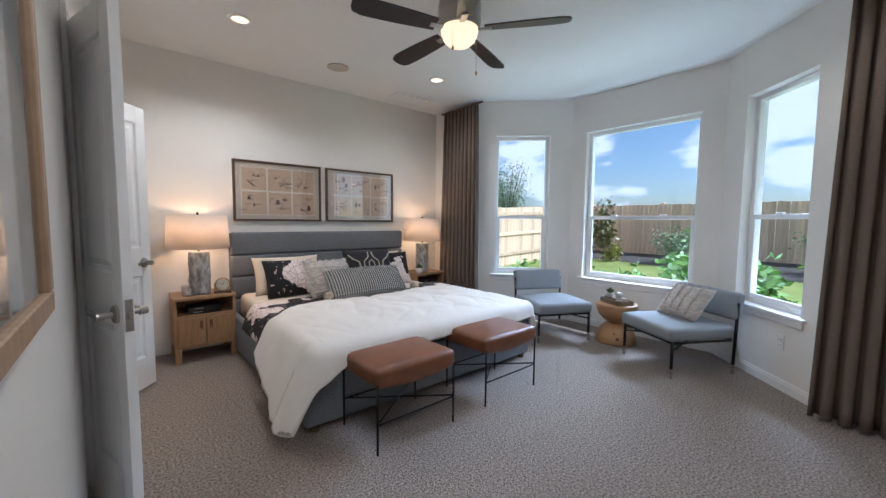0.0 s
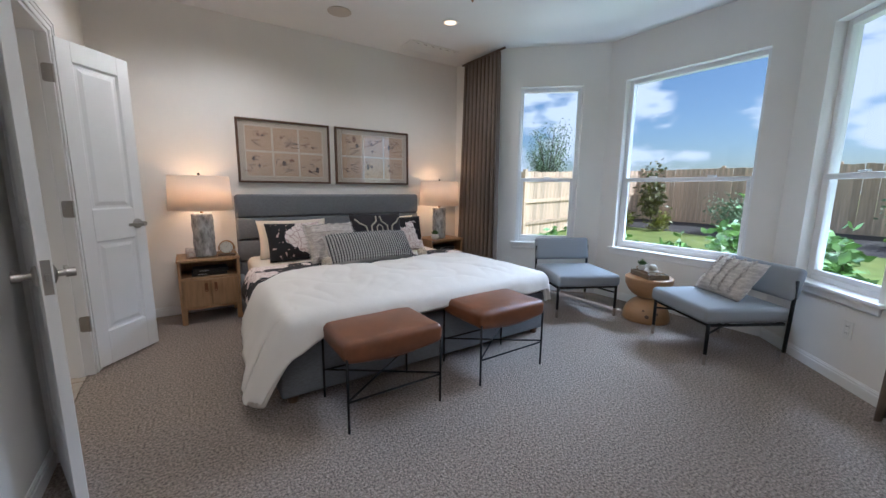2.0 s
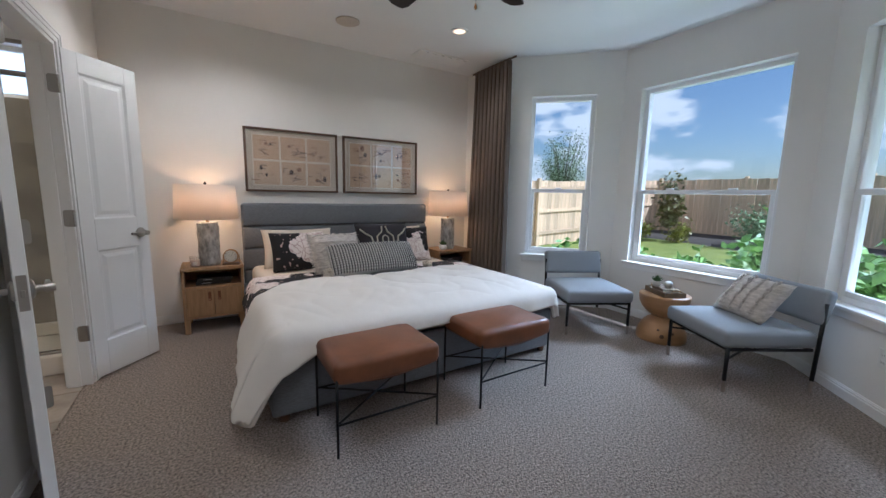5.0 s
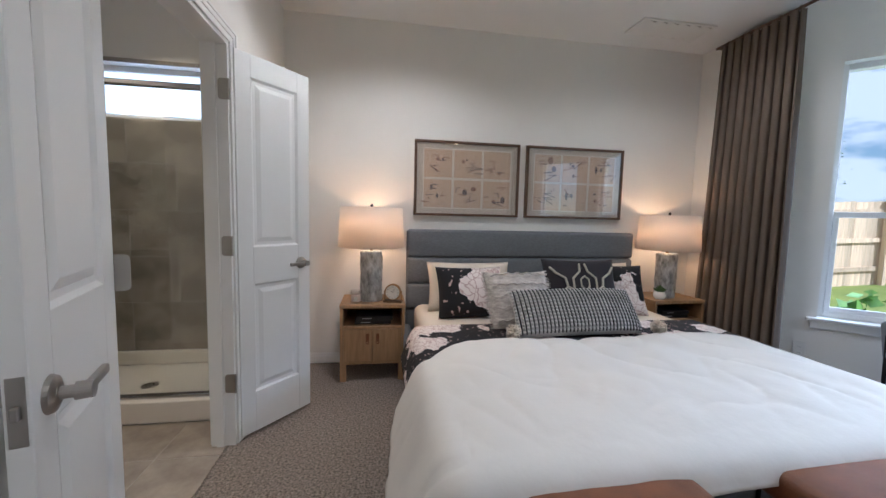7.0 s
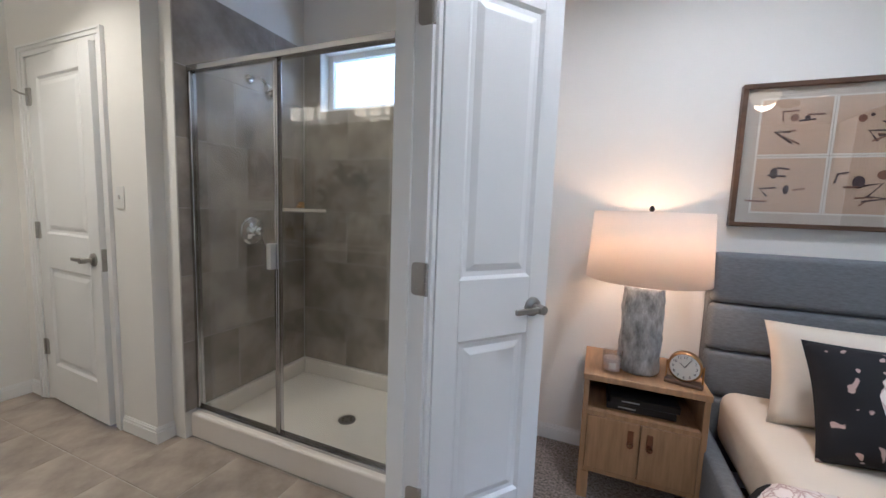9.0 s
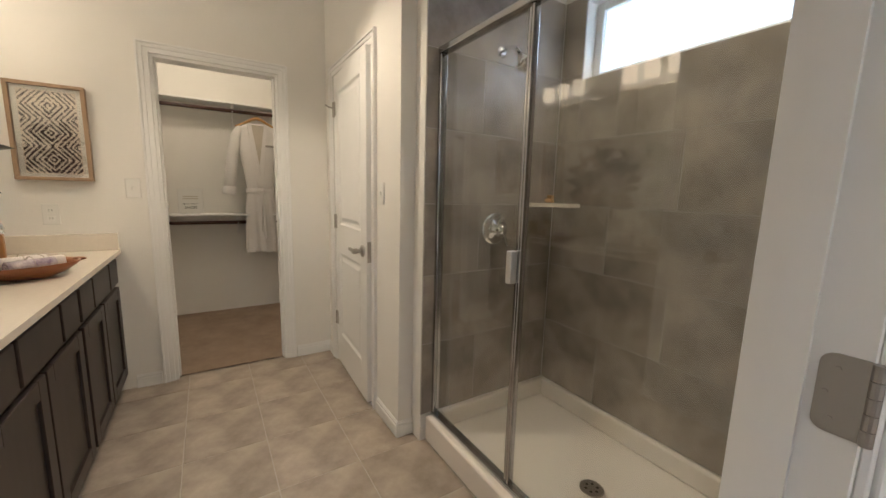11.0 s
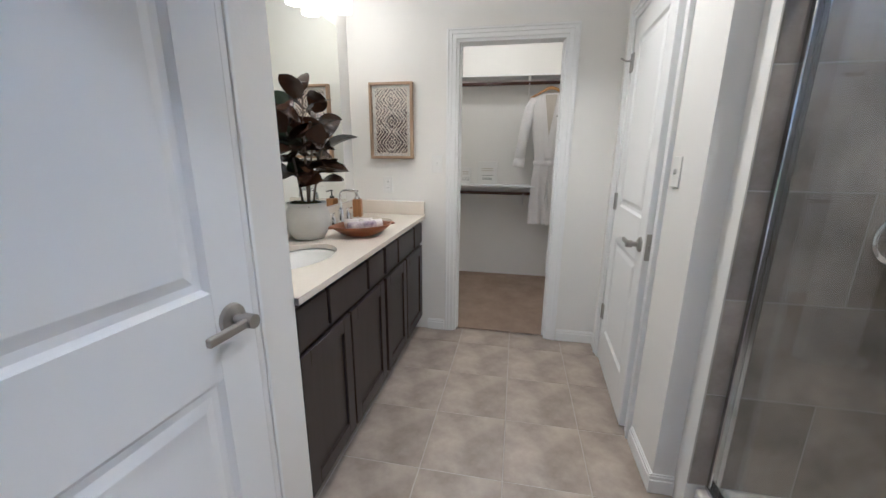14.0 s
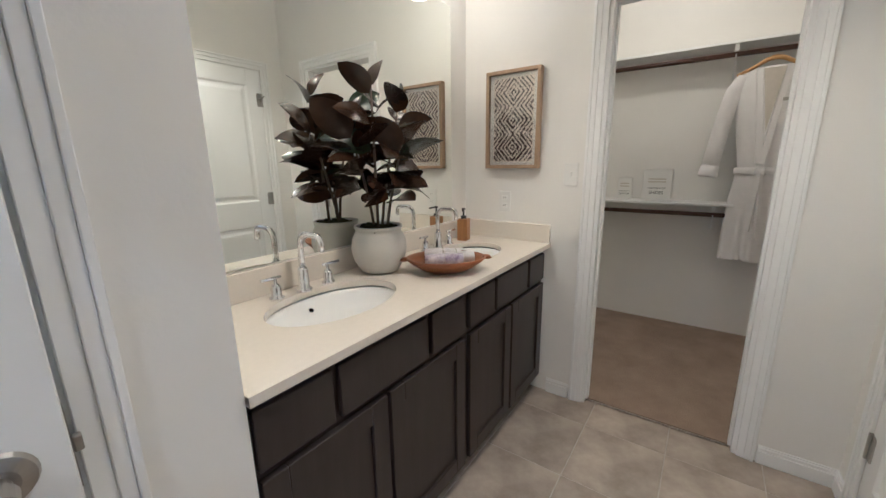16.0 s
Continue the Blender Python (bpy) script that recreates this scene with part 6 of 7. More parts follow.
sd = thing("soap_dispenser", "bamboo soap dispenser with dark pump", "soap dispenser", (-2.70, 1.60, 0.897), 12)
bm = BM()
box(bm, -0.03, 0.03, -0.03, 0.03, 0, 0.125, 0.006, 2)
part("body", bm, M_BAMBOO, sd)
bm = BM()
rod(bm, (0, 0, 0.125), (0, 0, 0.140), 0.016, None, 16)
rod(bm, (0, 0, 0.140), (0, 0, 0.175), 0.005, None, 10)
rod(bm, (0, 0, 0.175), (0, 0, 0.183), 0.011, 0.009, 14)
rod(bm, (0, 0, 0.179), (0.045, 0.01, 0.174), 0.0045, None, 8)
part("pump", bm, M_DARK, sd, "dark metal pump")

# woven diamond print by the closet
f = thing("framed_print", "light oak framed print of dark tribal diamonds", "picture")
y0, y1, z0, z1 = 1.655, 1.965, 1.295, 1.80
for a in ((y0, y1, z1 - 0.018, z1), (y0, y1, z0, z0 + 0.018), (y0, y0 + 0.018, z0 + 0.018, z1 - 0.018), (y1 - 0.018, y1, z0 + 0.018, z1 - 0.018)):
    bm = BM()
    box(bm, -2.884, -2.845, a[0], a[1], a[2], a[3], 0.002, 1)
    part("frame_bar", bm, M_LIGHTOAK, f)
bm = BM()
box(bm, -2.883, -2.868, y0 + 0.018, y1 - 0.018, z0 + 0.018, z1 - 0.018, 0, 1)
part("print_paper", bm, M_CREAM, f)
bm = BM()
box(bm, -2.868, -2.867, y0 + 0.04, y1 - 0.04, z0 + 0.035, z1 - 0.035, 0, 1)
part("print_ground", bm, M_SHEET, f, "tan printed ground")
bm = BM()
rnd = random.Random(3)
cy, nz, ny = (y0 + y1) / 2, 72, 44
for j in range(nz):
    for i in range(ny):
        u = (i + 0.5) / ny * 2 - 1
        t = (j + 0.5) / nz
        tri = abs(((t * 3.0) % 1) * 2 - 1)
        d = abs(((abs(u) * 1.5 + tri * 0.8) * 3.2) % 1 - 0.5)
        if d < 0.20 + 0.10 * (1 - t) and rnd.random() > 0.08 + 0.08 * t:
            yy, zz = cy + u * 0.112, z0 + 0.04 + t * (z1 - z0 - 0.08)
            s = 0.0026
            v4 = [bm.verts.new((-2.8664, yy + a * s, zz + b * s * 1.2)) for a, b in ((-1, -1), (1, -1), (1, 1), (-1, 1))]
            bm.faces.new(v4)
pp = part("print_motif", bm, M_MARK, f, "dark dotted diamond bands")
pp["kind"] = "stuff"
bm = BM()
box(bm, -2.858, -2.8565, y0 + 0.018, y1 - 0.018, z0 + 0.018, z1 - 0.018, 0, 1)
g = part("glass", bm, M_PICGLASS, f)
g.visible_shadow = False

hk = thing("door_hook", "satin nickel robe hook on the door", "hook", (-2.655, 3.285, 1.835))
bm = BM()
box(bm, -0.012, 0.012, -0.006, -0.001, -0.05, 0.02, 0.002, 1)
tube(bm, [(0, -0.006, 0.0), (-0.01, -0.04, 0.005), (-0.02, -0.06, 0.02)], 0.005, 8)
part("hook", bm, M_NICKEL, hk)


# ---------------------------------------------------------------- shower
def shower():
    pan = thing("shower_pan", "cream acrylic shower pan with raised curb", "shower pan")
    x0, x1, y0, y1 = -1.528, -0.163, 3.40, 4.247
    bm = BM()
    box(bm, x0, x1, y0, y0 + 0.09, 0.0, 0.135, 0.012, 3)
    part("curb", bm, M_PAN, pan, smooth=False)
    bm = BM()
    box(bm, x0, x1, y0 + 0.09, y1, 0.0, 0.045, 0, 1)
    part("pan_floor", bm, M_PAN, pan)
    for a in ((x0, x0 + 0.035, y0 + 0.09, y1), (x1 - 0.035, x1, y0 + 0.09, y1), (x0 + 0.035, x1 - 0.035, y1 - 0.035, y1)):
        bm = BM()
        box(bm, *a, 0.045, 0.15, 0.012, 2)
        part("pan_rim", bm, M_PAN, pan)
    bm = BM()
    lathe(bm, [(0.05, 0.0455), (0.05, 0.049), (0.044, 0.050), (0.001, 0.048)], 28, (-0.83, 3.83, 0))
    d = part("drain", bm, M_NICKEL, pan, "round satin nickel drain")
    bm = BM()
    for k in range(6):
        a = k * 1.047
        rod(bm, (-0.83 + 0.025 * math.cos(a), 3.83 + 0.025 * math.sin(a), 0.0493), (-0.83 + 0.025 * math.cos(a), 3.83 + 0.025 * math.sin(a), 0.0503), 0.006, None, 8)
    part("drain_hole", bm, M_DARK, d)

    enc = thing("shower_enclosure", "framed clear glass shower enclosure with chrome trim", "shower door")
    gy = 3.45
    zt, zb = 1.905, 0.136
    for nm, a in (("top_rail", (x0, x1, gy - 0.022, gy + 0.022, zt, zt + 0.028)), ("bottom_rail", (x0, x1, gy - 0.02, gy + 0.02, zb, zb + 0.02)),
                  ("wall_post", (x0, x0 + 0.028, gy - 0.018, gy + 0.018, zb + 0.02, zt)), ("wall_post", (x1 - 0.028, x1, gy - 0.018, gy + 0.018, zb + 0.02, zt)),
                  ("middle_post", (-0.945, -0.931, gy - 0.014, gy + 0.014, zb + 0.02, zt)), ("door_stile", (-0.963, -0.9475, gy - 0.01, gy + 0.01, zb + 0.025, zt - 0.005))):
        bm = BM()
        box(bm, *a, 0.004, 2)
        part(nm, bm, M_SHTRIM, enc)
    for nm, a, b in (("door_glass", x0 + 0.03, -0.97), ("fixed_glass", -0.925, x1 - 0.028)):
        bm = BM()
        box(bm, a, b, gy - 0.003, gy + 0.003, zb + 0.02, zt, 0, 1)
        g = part(nm, bm, M_SHGLASS, enc)
        g.visible_shadow = False
    bm = BM()
    box(bm, -0.974, -0.948, gy - 0.045, gy - 0.012, 0.965, 1.085, 0.004, 2)
    part("door_pull", bm, M_SATIN, enc, "chrome pull handle")


shower()
sh = thing("wall_shower", "chrome shower head on a bent arm", "shower", (-1.518, 3.795, 1.985))
bm = BM()
lathe(bm, [(0.03, 0), (0.028, 0.006), (0.014, 0.012)], 20)
bmesh.ops.transform(bm, matrix=pose(0.001, 0, 0, 0, 90, 0), verts=bm.verts)
part("flange", bm, M_CHROME, sh, smooth=True)
bm = BM()
tube(bm, [(0.0, 0, 0), (0.05, 0, 0.008), (0.10, 0, -0.01), (0.135, 0, -0.045)], 0.0095, 12)
part("arm", bm, M_CHROME, sh, smooth=True)
bm = BM()
lathe(bm, [(0.012, 0.0), (0.02, -0.012), (0.024, -0.03), (0.042, -0.062), (0.043, -0.075), (0.001, -0.074)], 28)
bmesh.ops.transform(bm, matrix=pose(0.135, 0, -0.045, 0, -35, 0), verts=bm.verts)
part("head", bm, M_CHROME, sh, smooth=True)
vl = thing("shower_valve", "chrome round shower valve with lever", "shower valve", (-1.518, 3.80, 1.10))
bm = BM()
lathe(bm, [(0.085, 0.0), (0.085, 0.004), (0.07, 0.010), (0.03, 0.012), (0.028, 0.05), (0.022, 0.055), (0.022, 0.075), (0.001, 0.078)], 40)
bmesh.ops.transform(bm, matrix=pose(0.001, 0, 0, 0, 90, 0), verts=bm.verts)
part("escutcheon", bm, M_CHROME, vl, smooth=True)
bm = BM()
rod(bm, (0.065, 0, 0), (0.075, 0.03, -0.085), 0.007, 0.006, 10)
part("lever", bm, M_CHROME, vl)
bm = BM()
v = [bm.verts.new(q) for q in ((-1.518, 4.205, 1.222), (-1.518, 3.985, 1.222), (-1.45, 3.99, 1.222), (-1.31, 4.13, 1.222), (-1.30, 4.205, 1.222))]
fc = bm.faces.new(v)
r = bmesh.ops.extrude_face_region(bm, geom=[fc])
bmesh.ops.translate(bm, verts=[e for e in r["geom"] if isinstance(e, bmesh.types.BMVert)], vec=(0, 0, 0.02))
tagged(part("corner_shelf", bm, M_QUARTZ), "cream corner shelf in the shower", "shelf")
for k, (x, y, ln, z) in enumerate(((-1.42, 4.10, 0.11, 1.255), (-1.44, 4.13, 0.07, 1.275))):
    br = thing("bath_brush", "small wooden bath brush on the corner shelf", "brush", (x, y, z), -30)
    bm = BM()
    rod(bm, (-ln / 2, 0, 0), (ln / 2, 0, 0), 0.012, 0.009, 10)
    part("wooden_grip", bm, M_DUSTPINK, br)

# ---------------------------------------------------------------- closet
for z, zr in ((2.06, 2.0), (1.0, 0.935)):
    s = thing("closet_shelf", "white closet shelf with dark wooden hanging rod", "shelf", group="closet shelves")
    bm = BM()
    box(bm, -4.499, -4.20, 1.302, 3.298, z, z + 0.018, 0.002, 1)
    part("board", bm, M_TRIM, s)
    bm = BM()
    box(bm, -4.499, -4.48, 1.302, 3.298, z - 0.085, z - 0.001, 0.002, 1)
    part("cleat", bm, M_TRIM, s)
    bm = BM()
    rod(bm, (-4.24, 1.303, zr), (-4.24, 3.297, zr), 0.016, None, 16)
    part("rod", bm, M_ROD, s, "dark stained wooden rod", smooth=True)
    for y in (1.75, 2.76):
        bm = BM()
        box(bm, -4.498, -4.488, y - 0.012, y + 0.012, z - 0.28, z - 0.001, 0.001, 1)
        obox(bm, (-4.49, y, z - 0.25), (-4.26, y, zr - 0.03), 0.012, 0.006)
        tube(bm, [(-4.24 + 0.02 * math.sin(k * 0.5), y, zr - 0.02 * math.cos(k * 0.5)) for k in range(-1, 4)], 0.004, 6)
        box(bm, -4.27, -4.22, y - 0.012, y + 0.012, z - 0.04, z - 0.001, 0.001, 1)
        part("bracket", bm, M_WHITE, s)

bm = BM()
box(bm, -4.499, -4.484, 1.302, 3.298, 0.013, 0.10, 0.003, 1)
tagged(part("baseboard", bm, M_TRIM), "white painted baseboard along the closet wall", "baseboard", kind="structure")


def robe():
    r = thing("bathrobe", "white cotton bathrobe on a wooden hanger", "robe", (-4.24, 2.97, 0), 90)
    # own frame: x across the shoulders, -y to the viewer
    bm = BM()
    tube(bm, [(0.0, 0, 1.985), (0.012, 0, 2.012), (0.0, 0, 2.022), (-0.014, 0, 2.0)], 0.003, 6)
    part("hanger_hook", bm, M_CHROME, r)
    bm = BM()
    tube(bm, [(-0.19, 0, 1.865), (-0.10, 0, 1.91), (-0.04, 0, 1.945), (0, 0, 1.955), (0.04, 0, 1.945), (0.10, 0, 1.91), (0.19, 0, 1.865)], [0.008, 0.011, 0.014, 0.016, 0.014, 0.011, 0.008], 10)
    part("hanger", bm, M_DUSTPINK, r, "light wooden hanger")
    bm = BM()
    rings = []
    prof = ((1.90, 0.07, 0.030), (1.875, 0.14, 0.040), (1.83, 0.195, 0.048), (1.76, 0.19, 0.054), (1.60, 0.165, 0.056), (1.42, 0.135, 0.05), (1.28, 0.115, 0.040), (1.22, 0.118, 0.043), (1.05, 0.140, 0.055), (0.85, 0.147, 0.06), (0.68, 0.15, 0.062), (0.63, 0.15, 0.062))
    seg = 56
    for z, rx, ry in prof:
        ring = []
        for k in range(seg):
            a = 2 * math.pi * k / seg
            f = 1 + (0.22 * math.sin(a * 9 + z * 2) + 0.12 * math.sin(a * 14 + z * 5)) * min(1, max(0, (1.45 - z) * 1.2))
            ring.append(bm.verts.new((rx * math.cos(a), ry * f * math.sin(a), z + 0.02 * noise.noise(Vector((a, z * 3, 0))) * (z < 1.0))))
        rings.append(ring)
    for a, b in zip(rings, rings[1:]):
        for k in range(seg):
            bm.faces.new((a[k], a[(k + 1) % seg], b[(k + 1) % seg], b[k]))
    part("body", bm, M_ROBE, r, smooth=True)
    for sx in (-1, 1):
        bm = BM()
        tube(bm, [(sx * 0.15, 0, 1.855), (sx * 0.19, -0.004, 1.77), (sx * 0.225, -0.012, 1.60), (sx * 0.25, -0.02, 1.42), (sx * 0.275, -0.024, 1.22)], [0.034, 0.048, 0.049, 0.050, 0.055], 18)
        sleeve = part("sleeve", bm, M_ROBE, r, smooth=True)
        bm = BM()
        tube(bm, [(sx * 0.266, -0.023, 1.29), (sx * 0.275, -0.024, 1.22), (sx * 0.2765, -0.024, 1.208)], [0.053, 0.060, 0.056], 18)
        part("cuff", bm, M_ROBE, sleeve, smooth=True)
        bm = BM()
        obox(bm, (sx * 0.075, -0.038, 1.895), (sx * 0.006, -0.060, 1.29), 0.040, 0.022, (0, 1, 0), 0.006)
        part("lapel", bm, M_ROBE, r)
    bm = BM()
    lathe(bm, [(1.0, 1.225), (1.06, 1.23), (1.06, 1.265), (1.0, 1.27)], 40, (0, 0, 0), 0.122, 0.052, cap=False)
    part("belt", bm, M_ROBE, r, smooth=True)
    bm = BM()
    cushion(bm, 0.06, 0.05, 0.045, pose(0.01, -0.058, 1.245, 90, 0, 10), 6, 2.4)
    part("belt_knot", bm, M_ROBE, r, smooth=True)
    # flat darker triangle: the collar's inner shade put into colour
    bm = BM()
    tri = [bm.verts.new(q) for q in ((-0.055, -0.050, 1.885), (0.055, -0.050, 1.885), (0.0, -0.066, 1.50))]
    bm.faces.new(tri)
    inner = part("neck_shade", bm, M_MAT, r, "darker triangle painting the shade inside the collar")
    inner.modifiers.new("thickness", "SOLIDIFY").thickness = 0.004
    for dx, zb in ((-0.02, 0.84), (0.03, 0.78)):
        bm = BM()
        tube(bm, [(0.01, -0.066, 1.235), (0.01 + dx * 0.6, -0.070, 1.05), (0.01 + dx, -0.074, zb)], 0.016, 4)
        part("belt_end", bm, M_ROBE, r)
    bm = BM()
    box(bm, 0.06, 0.14, -0.058, -0.0555, 1.68, 1.70, 0, 1)
    part("embroidery", bm, M_NICKEL, r, "small grey embroidered line")


robe()
for y0, y1, z1, words in ((2.27, 2.475, 0.235, (("MANY PAIRS OF", 0.017, 0.085), ("SHOES", 0.034, 0.045))), (2.085, 2.195, 0.17, (("BUT I'M NOT A", 0.011, 0.06), ("QUITTER", 0.020, 0.035)))):
    s = thing("closet_sign", "white handled bag-shaped sign with dark lettering", "sign", (-4.36, (y0 + y1) / 2, 1.0185), 90, group="signs on the closet shelf")
    w = (y1 - y0)
    bm = BM()
    box(bm, -w / 2, w / 2, -0.008, 0.008, 0, z1, 0.003, 1)
    part("board", bm, M_WHITE, s)
    bm = BM()
    tube(bm, [(0.03 * math.cos(k * 0.35), 0, z1 + 0.012 * math.sin(k * 0.35) - 0.001) for k in range(10)], 0.003, 6)
    part("handle", bm, M_WHITE, s)
    for text, size, z in words:
        letters("lettering", text, size, pose(0, -0.0085, z, 90, 0, 0), M_DARK, s)
    for k in range(2):
        bm = BM()
        box(bm, -w * 0.3, w * 0.3, -0.0092, -0.0082, z1 * 0.58 + 0.022 * k, z1 * 0.58 + 0.008 + 0.022 * k, 0, 1)
        part("small_print", bm, M_MAT, s)

# ---------------------------------------------------------------- garden
def gz(x):
    """The lawn rises gently from the house to the back fence."""
    return -0.2 + 0.34 * min(1.0, max(0.0, (x - 5.6) / 8.0))


bm = BM()
strip = [[bm.verts.new((x, y, gz(x))) for y in (-600, 600)] for x in (-600, 5.6, 7.6, 9.6, 11.6, 13.6, 600)]
for a, b in zip(strip, strip[1:]):
    bm.faces.new((a[0], b[0], b[1], a[1]))
tagged(part("ground", bm, M_GRASS), "sunlit green lawn reaching to the horizon", "lawn", kind="structure")
bm = BM()
rnd = random.Random(8)
pts = []
for k in range(40):
    a = k / 39
    pts.append((11.6 + 0.5 * math.sin(a * 9) - 1.0 * (a < 0.12), -8 + 17 * a))
top = [bm.verts.new((x, y, gz(x) + 0.03)) for x, y in pts]
back = [bm.verts.new((14.0, y, gz(14.0) + 0.05)) for x, y in pts]
fr = [bm.verts.new((x - 0.15, y, gz(x - 0.15) - 0.01)) for x, y in pts]
for k in range(39):
    bm.faces.new((top[k], back[k], back[k + 1], top[k + 1]))
    bm.faces.new((fr[k], top[k], top[k + 1], fr[k + 1]))
tagged(part("mulch_bed", bm, M_MULCH), "dark mulch bed along the fence", "mulch", kind="structure")

PICK = bpy.data.meshes.new("picket")
bm = BM()
box(bm, -0.0718, 0.0718, -0.009, 0.009, 0, 1.78, 0, 1)
for v in bm.verts:
    if v.co.z > 1.7 and abs(v.co.x) > 0.05:
        v.co.z -= 0.03
bm.to_mesh(PICK)
bm.free()
PICK.materials.append(M_FENCE)


def fence(label, p0, p1, inside, rails):
    f = thing("fence", label, "fence", group="garden fences")
    p0, p1 = Vector((*p0, gz(p0[0]))), Vector((*p1, gz(p1[0])))
    d = p1 - p0
    n = int(d.length / 0.145)
    ang = math.degrees(math.atan2(d.y, d.x))
    rnd = random.Random(int(d.length * 10))
    for k in range(n):
        q = p0 + d * ((k + 0.5) / n)
        ob = bpy.data.objects.new("picket", PICK)
        scene.collection.objects.link(ob)
        ob.parent = f
        ob.matrix_local = Matrix.Translation(q + Vector((0, 0, rnd.uniform(-0.012, 0.012)))) @ pose(0, 0, 0, 0, rnd.uniform(-0.4, 0.4), ang)
    nrm = Vector((-d.y, d.x, 0)).normalized() * inside
    for z in (0.35, 0.95, 1.55):
        bm = BM()
        s = nrm * (0.03 if rails else -0.03)
        obox(bm, p0 + s + Vector((0, 0, z)), p1 + s + Vector((0, 0, z)), 0.035, 0.09)
        part("rail", bm, M_FENCE, f)
    m = max(2, int(d.length / 2.4))
    for k in range(m + 1):
        q = p0 + d * (k / m) + nrm * (0.09 if rails else -0.09)
        bm = BM()
        box(bm, q.x - 0.045, q.x + 0.045, q.y - 0.045, q.y + 0.045, q.z - 0.03, q.z + 1.82, 0.004, 1)
        part("post", bm, M_FENCE, f)


fence("weathered cedar picket fence along the back of the garden", (14.0, -10.0), (14.0, 7.4), 1, False)
fence("cedar fence with rails showing beside the house", (5.2, 7.4), (13.95, 7.4), -1, True)


def leaf_cloud(name, label, category, centre, radius, count, size, material, trunk=None, squash=1.0, seed=0, limbs=7, core=0.25):
    t = thing(name, label, category, (centre[0], centre[1], gz(centre[0])))
    rnd = random.Random(seed)
    h = centre[2] + 0.2
    tips = []
    for k in range(limbs):
        a = rnd.uniform(0, 6.283)
        r = radius * rnd.uniform(0.3, 0.95)
        tips.append(Vector((r * math.cos(a), r * math.sin(a), h + radius * squash * rnd.uniform(-0.75, 0.9))))
    bm = BM()
    base = Vector((0, 0, 0))
    fork = Vector((0, 0, max(0.05, h - radius * squash * 0.8)))
    tr = trunk or 0.015
    tube(bm, [base, fork * 0.6 + Vector((tr, 0, 0)), fork], [tr, tr * 0.85, tr * 0.7], 7)
    for q in tips:
        tube(bm, [fork, fork.lerp(q, 0.5) + Vector((0, 0, 0.08 * radius)), q], [tr * 0.55, tr * 0.35, tr * 0.12], 5)
    part("trunk", bm, M_BARK, t)
    verts, faces = [], []
    for k in range(count):
        c = rnd.choice(tips)
        q = fork.lerp(c, rnd.uniform(0.45, 1.05)) + Vector((rnd.gauss(0, 1), rnd.gauss(0, 1), rnd.gauss(0, 1))) * radius * core
        u = Vector((rnd.gauss(0, 1), rnd.gauss(0, 1), rnd.gauss(0, 0.6))).normalized()
        w = u.cross(Vector((rnd.gauss(0, 1), rnd.gauss(0, 1), rnd.gauss(0, 1)))).normalized()
        s = size * rnd.uniform(0.6, 1.3)
        i = len(verts)
        q.z = max(q.z, 0.03)
        verts += [q, q + u * s * 0.5 + w * s * 0.28, q + u * s, q + u * s * 0.5 - w * s * 0.28]
        faces.append((i, i + 1, i + 2, i + 3))
    me = bpy.data.meshes.new("crown")
    me.from_pydata([tuple(v) for v in verts], [], faces)
    me.materials.append(material)
    cr = new("crown", me)
    cr.parent = t
    cr["kind"] = "stuff"
    return t


leaf_cloud("young_tree", "slender young magnolia tree with bronze leaves", "tree", (11.9, 5.85, 0.98), 0.36, 620, 0.15, M_LEAFB, 0.025, 2.5, 1, 20, 0.22)
leaf_cloud("shrub", "round olive shrub by the back fence", "shrub", (12.2, 3.85, 0.42), 0.6, 1500, 0.09, M_LEAFG, 0.02, 0.8, 2, 14)
leaf_cloud("shrub", "small yellow-green shrub in the mulch", "shrub", (11.8, 6.6, 0.1), 0.33, 500, 0.09, M_LEAFY, 0.015, 0.8, 3, 9)
leaf_cloud("shrub", "small yellow-green shrub in the mulch", "shrub", (11.7, 5.5, 0.08), 0.33, 500, 0.09, M_LEAFY, 0.015, 0.8, 4, 9)
leaf_cloud("shrub", "olive shrub by the back fence", "shrub", (12.2, 0.6, 0.40), 0.6, 1300, 0.09, M_LEAFG, 0.02, 0.8, 5, 14)
leaf_cloud("shrub", "yellow-green shrub by the back fence", "shrub", (12.0, -1.6, 0.35), 0.55, 1100, 0.09, M_LEAFY, 0.02, 0.8, 15, 12)
for k, (x, y, r) in enumerate(((5.6, 3.0, 0.32), (5.7, 2.35, 0.30), (5.75, 1.95, 0.36), (5.75, 1.6, 0.50), (5.8, 1.2, 0.50), (5.7, 0.75, 0.38), (5.2, 0.15, 0.4), (4.9, -0.45, 0.42), (5.0, 3.9, 0.33), (4.6, 4.6, 0.3), (5.4, -1.0, 0.4))):
    leaf_cloud("laurel_shrub", "bright green broad-leaved shrub under the windows", "shrub", (x, y, 0.26 if r < 0.45 else 0.46), r, 420 if r < 0.45 else 620, 0.14, M_LEAF, 0.014, 1.0, 20 + k, 8, 0.2)
leaf_cloud("tree", "airy grey-green tree beyond the side fence", "tree", (13.5, 11.2, 2.0), 1.05, 9000, 0.075, M_LEAFG, 0.06, 1.5, 31, 46, 0.17)
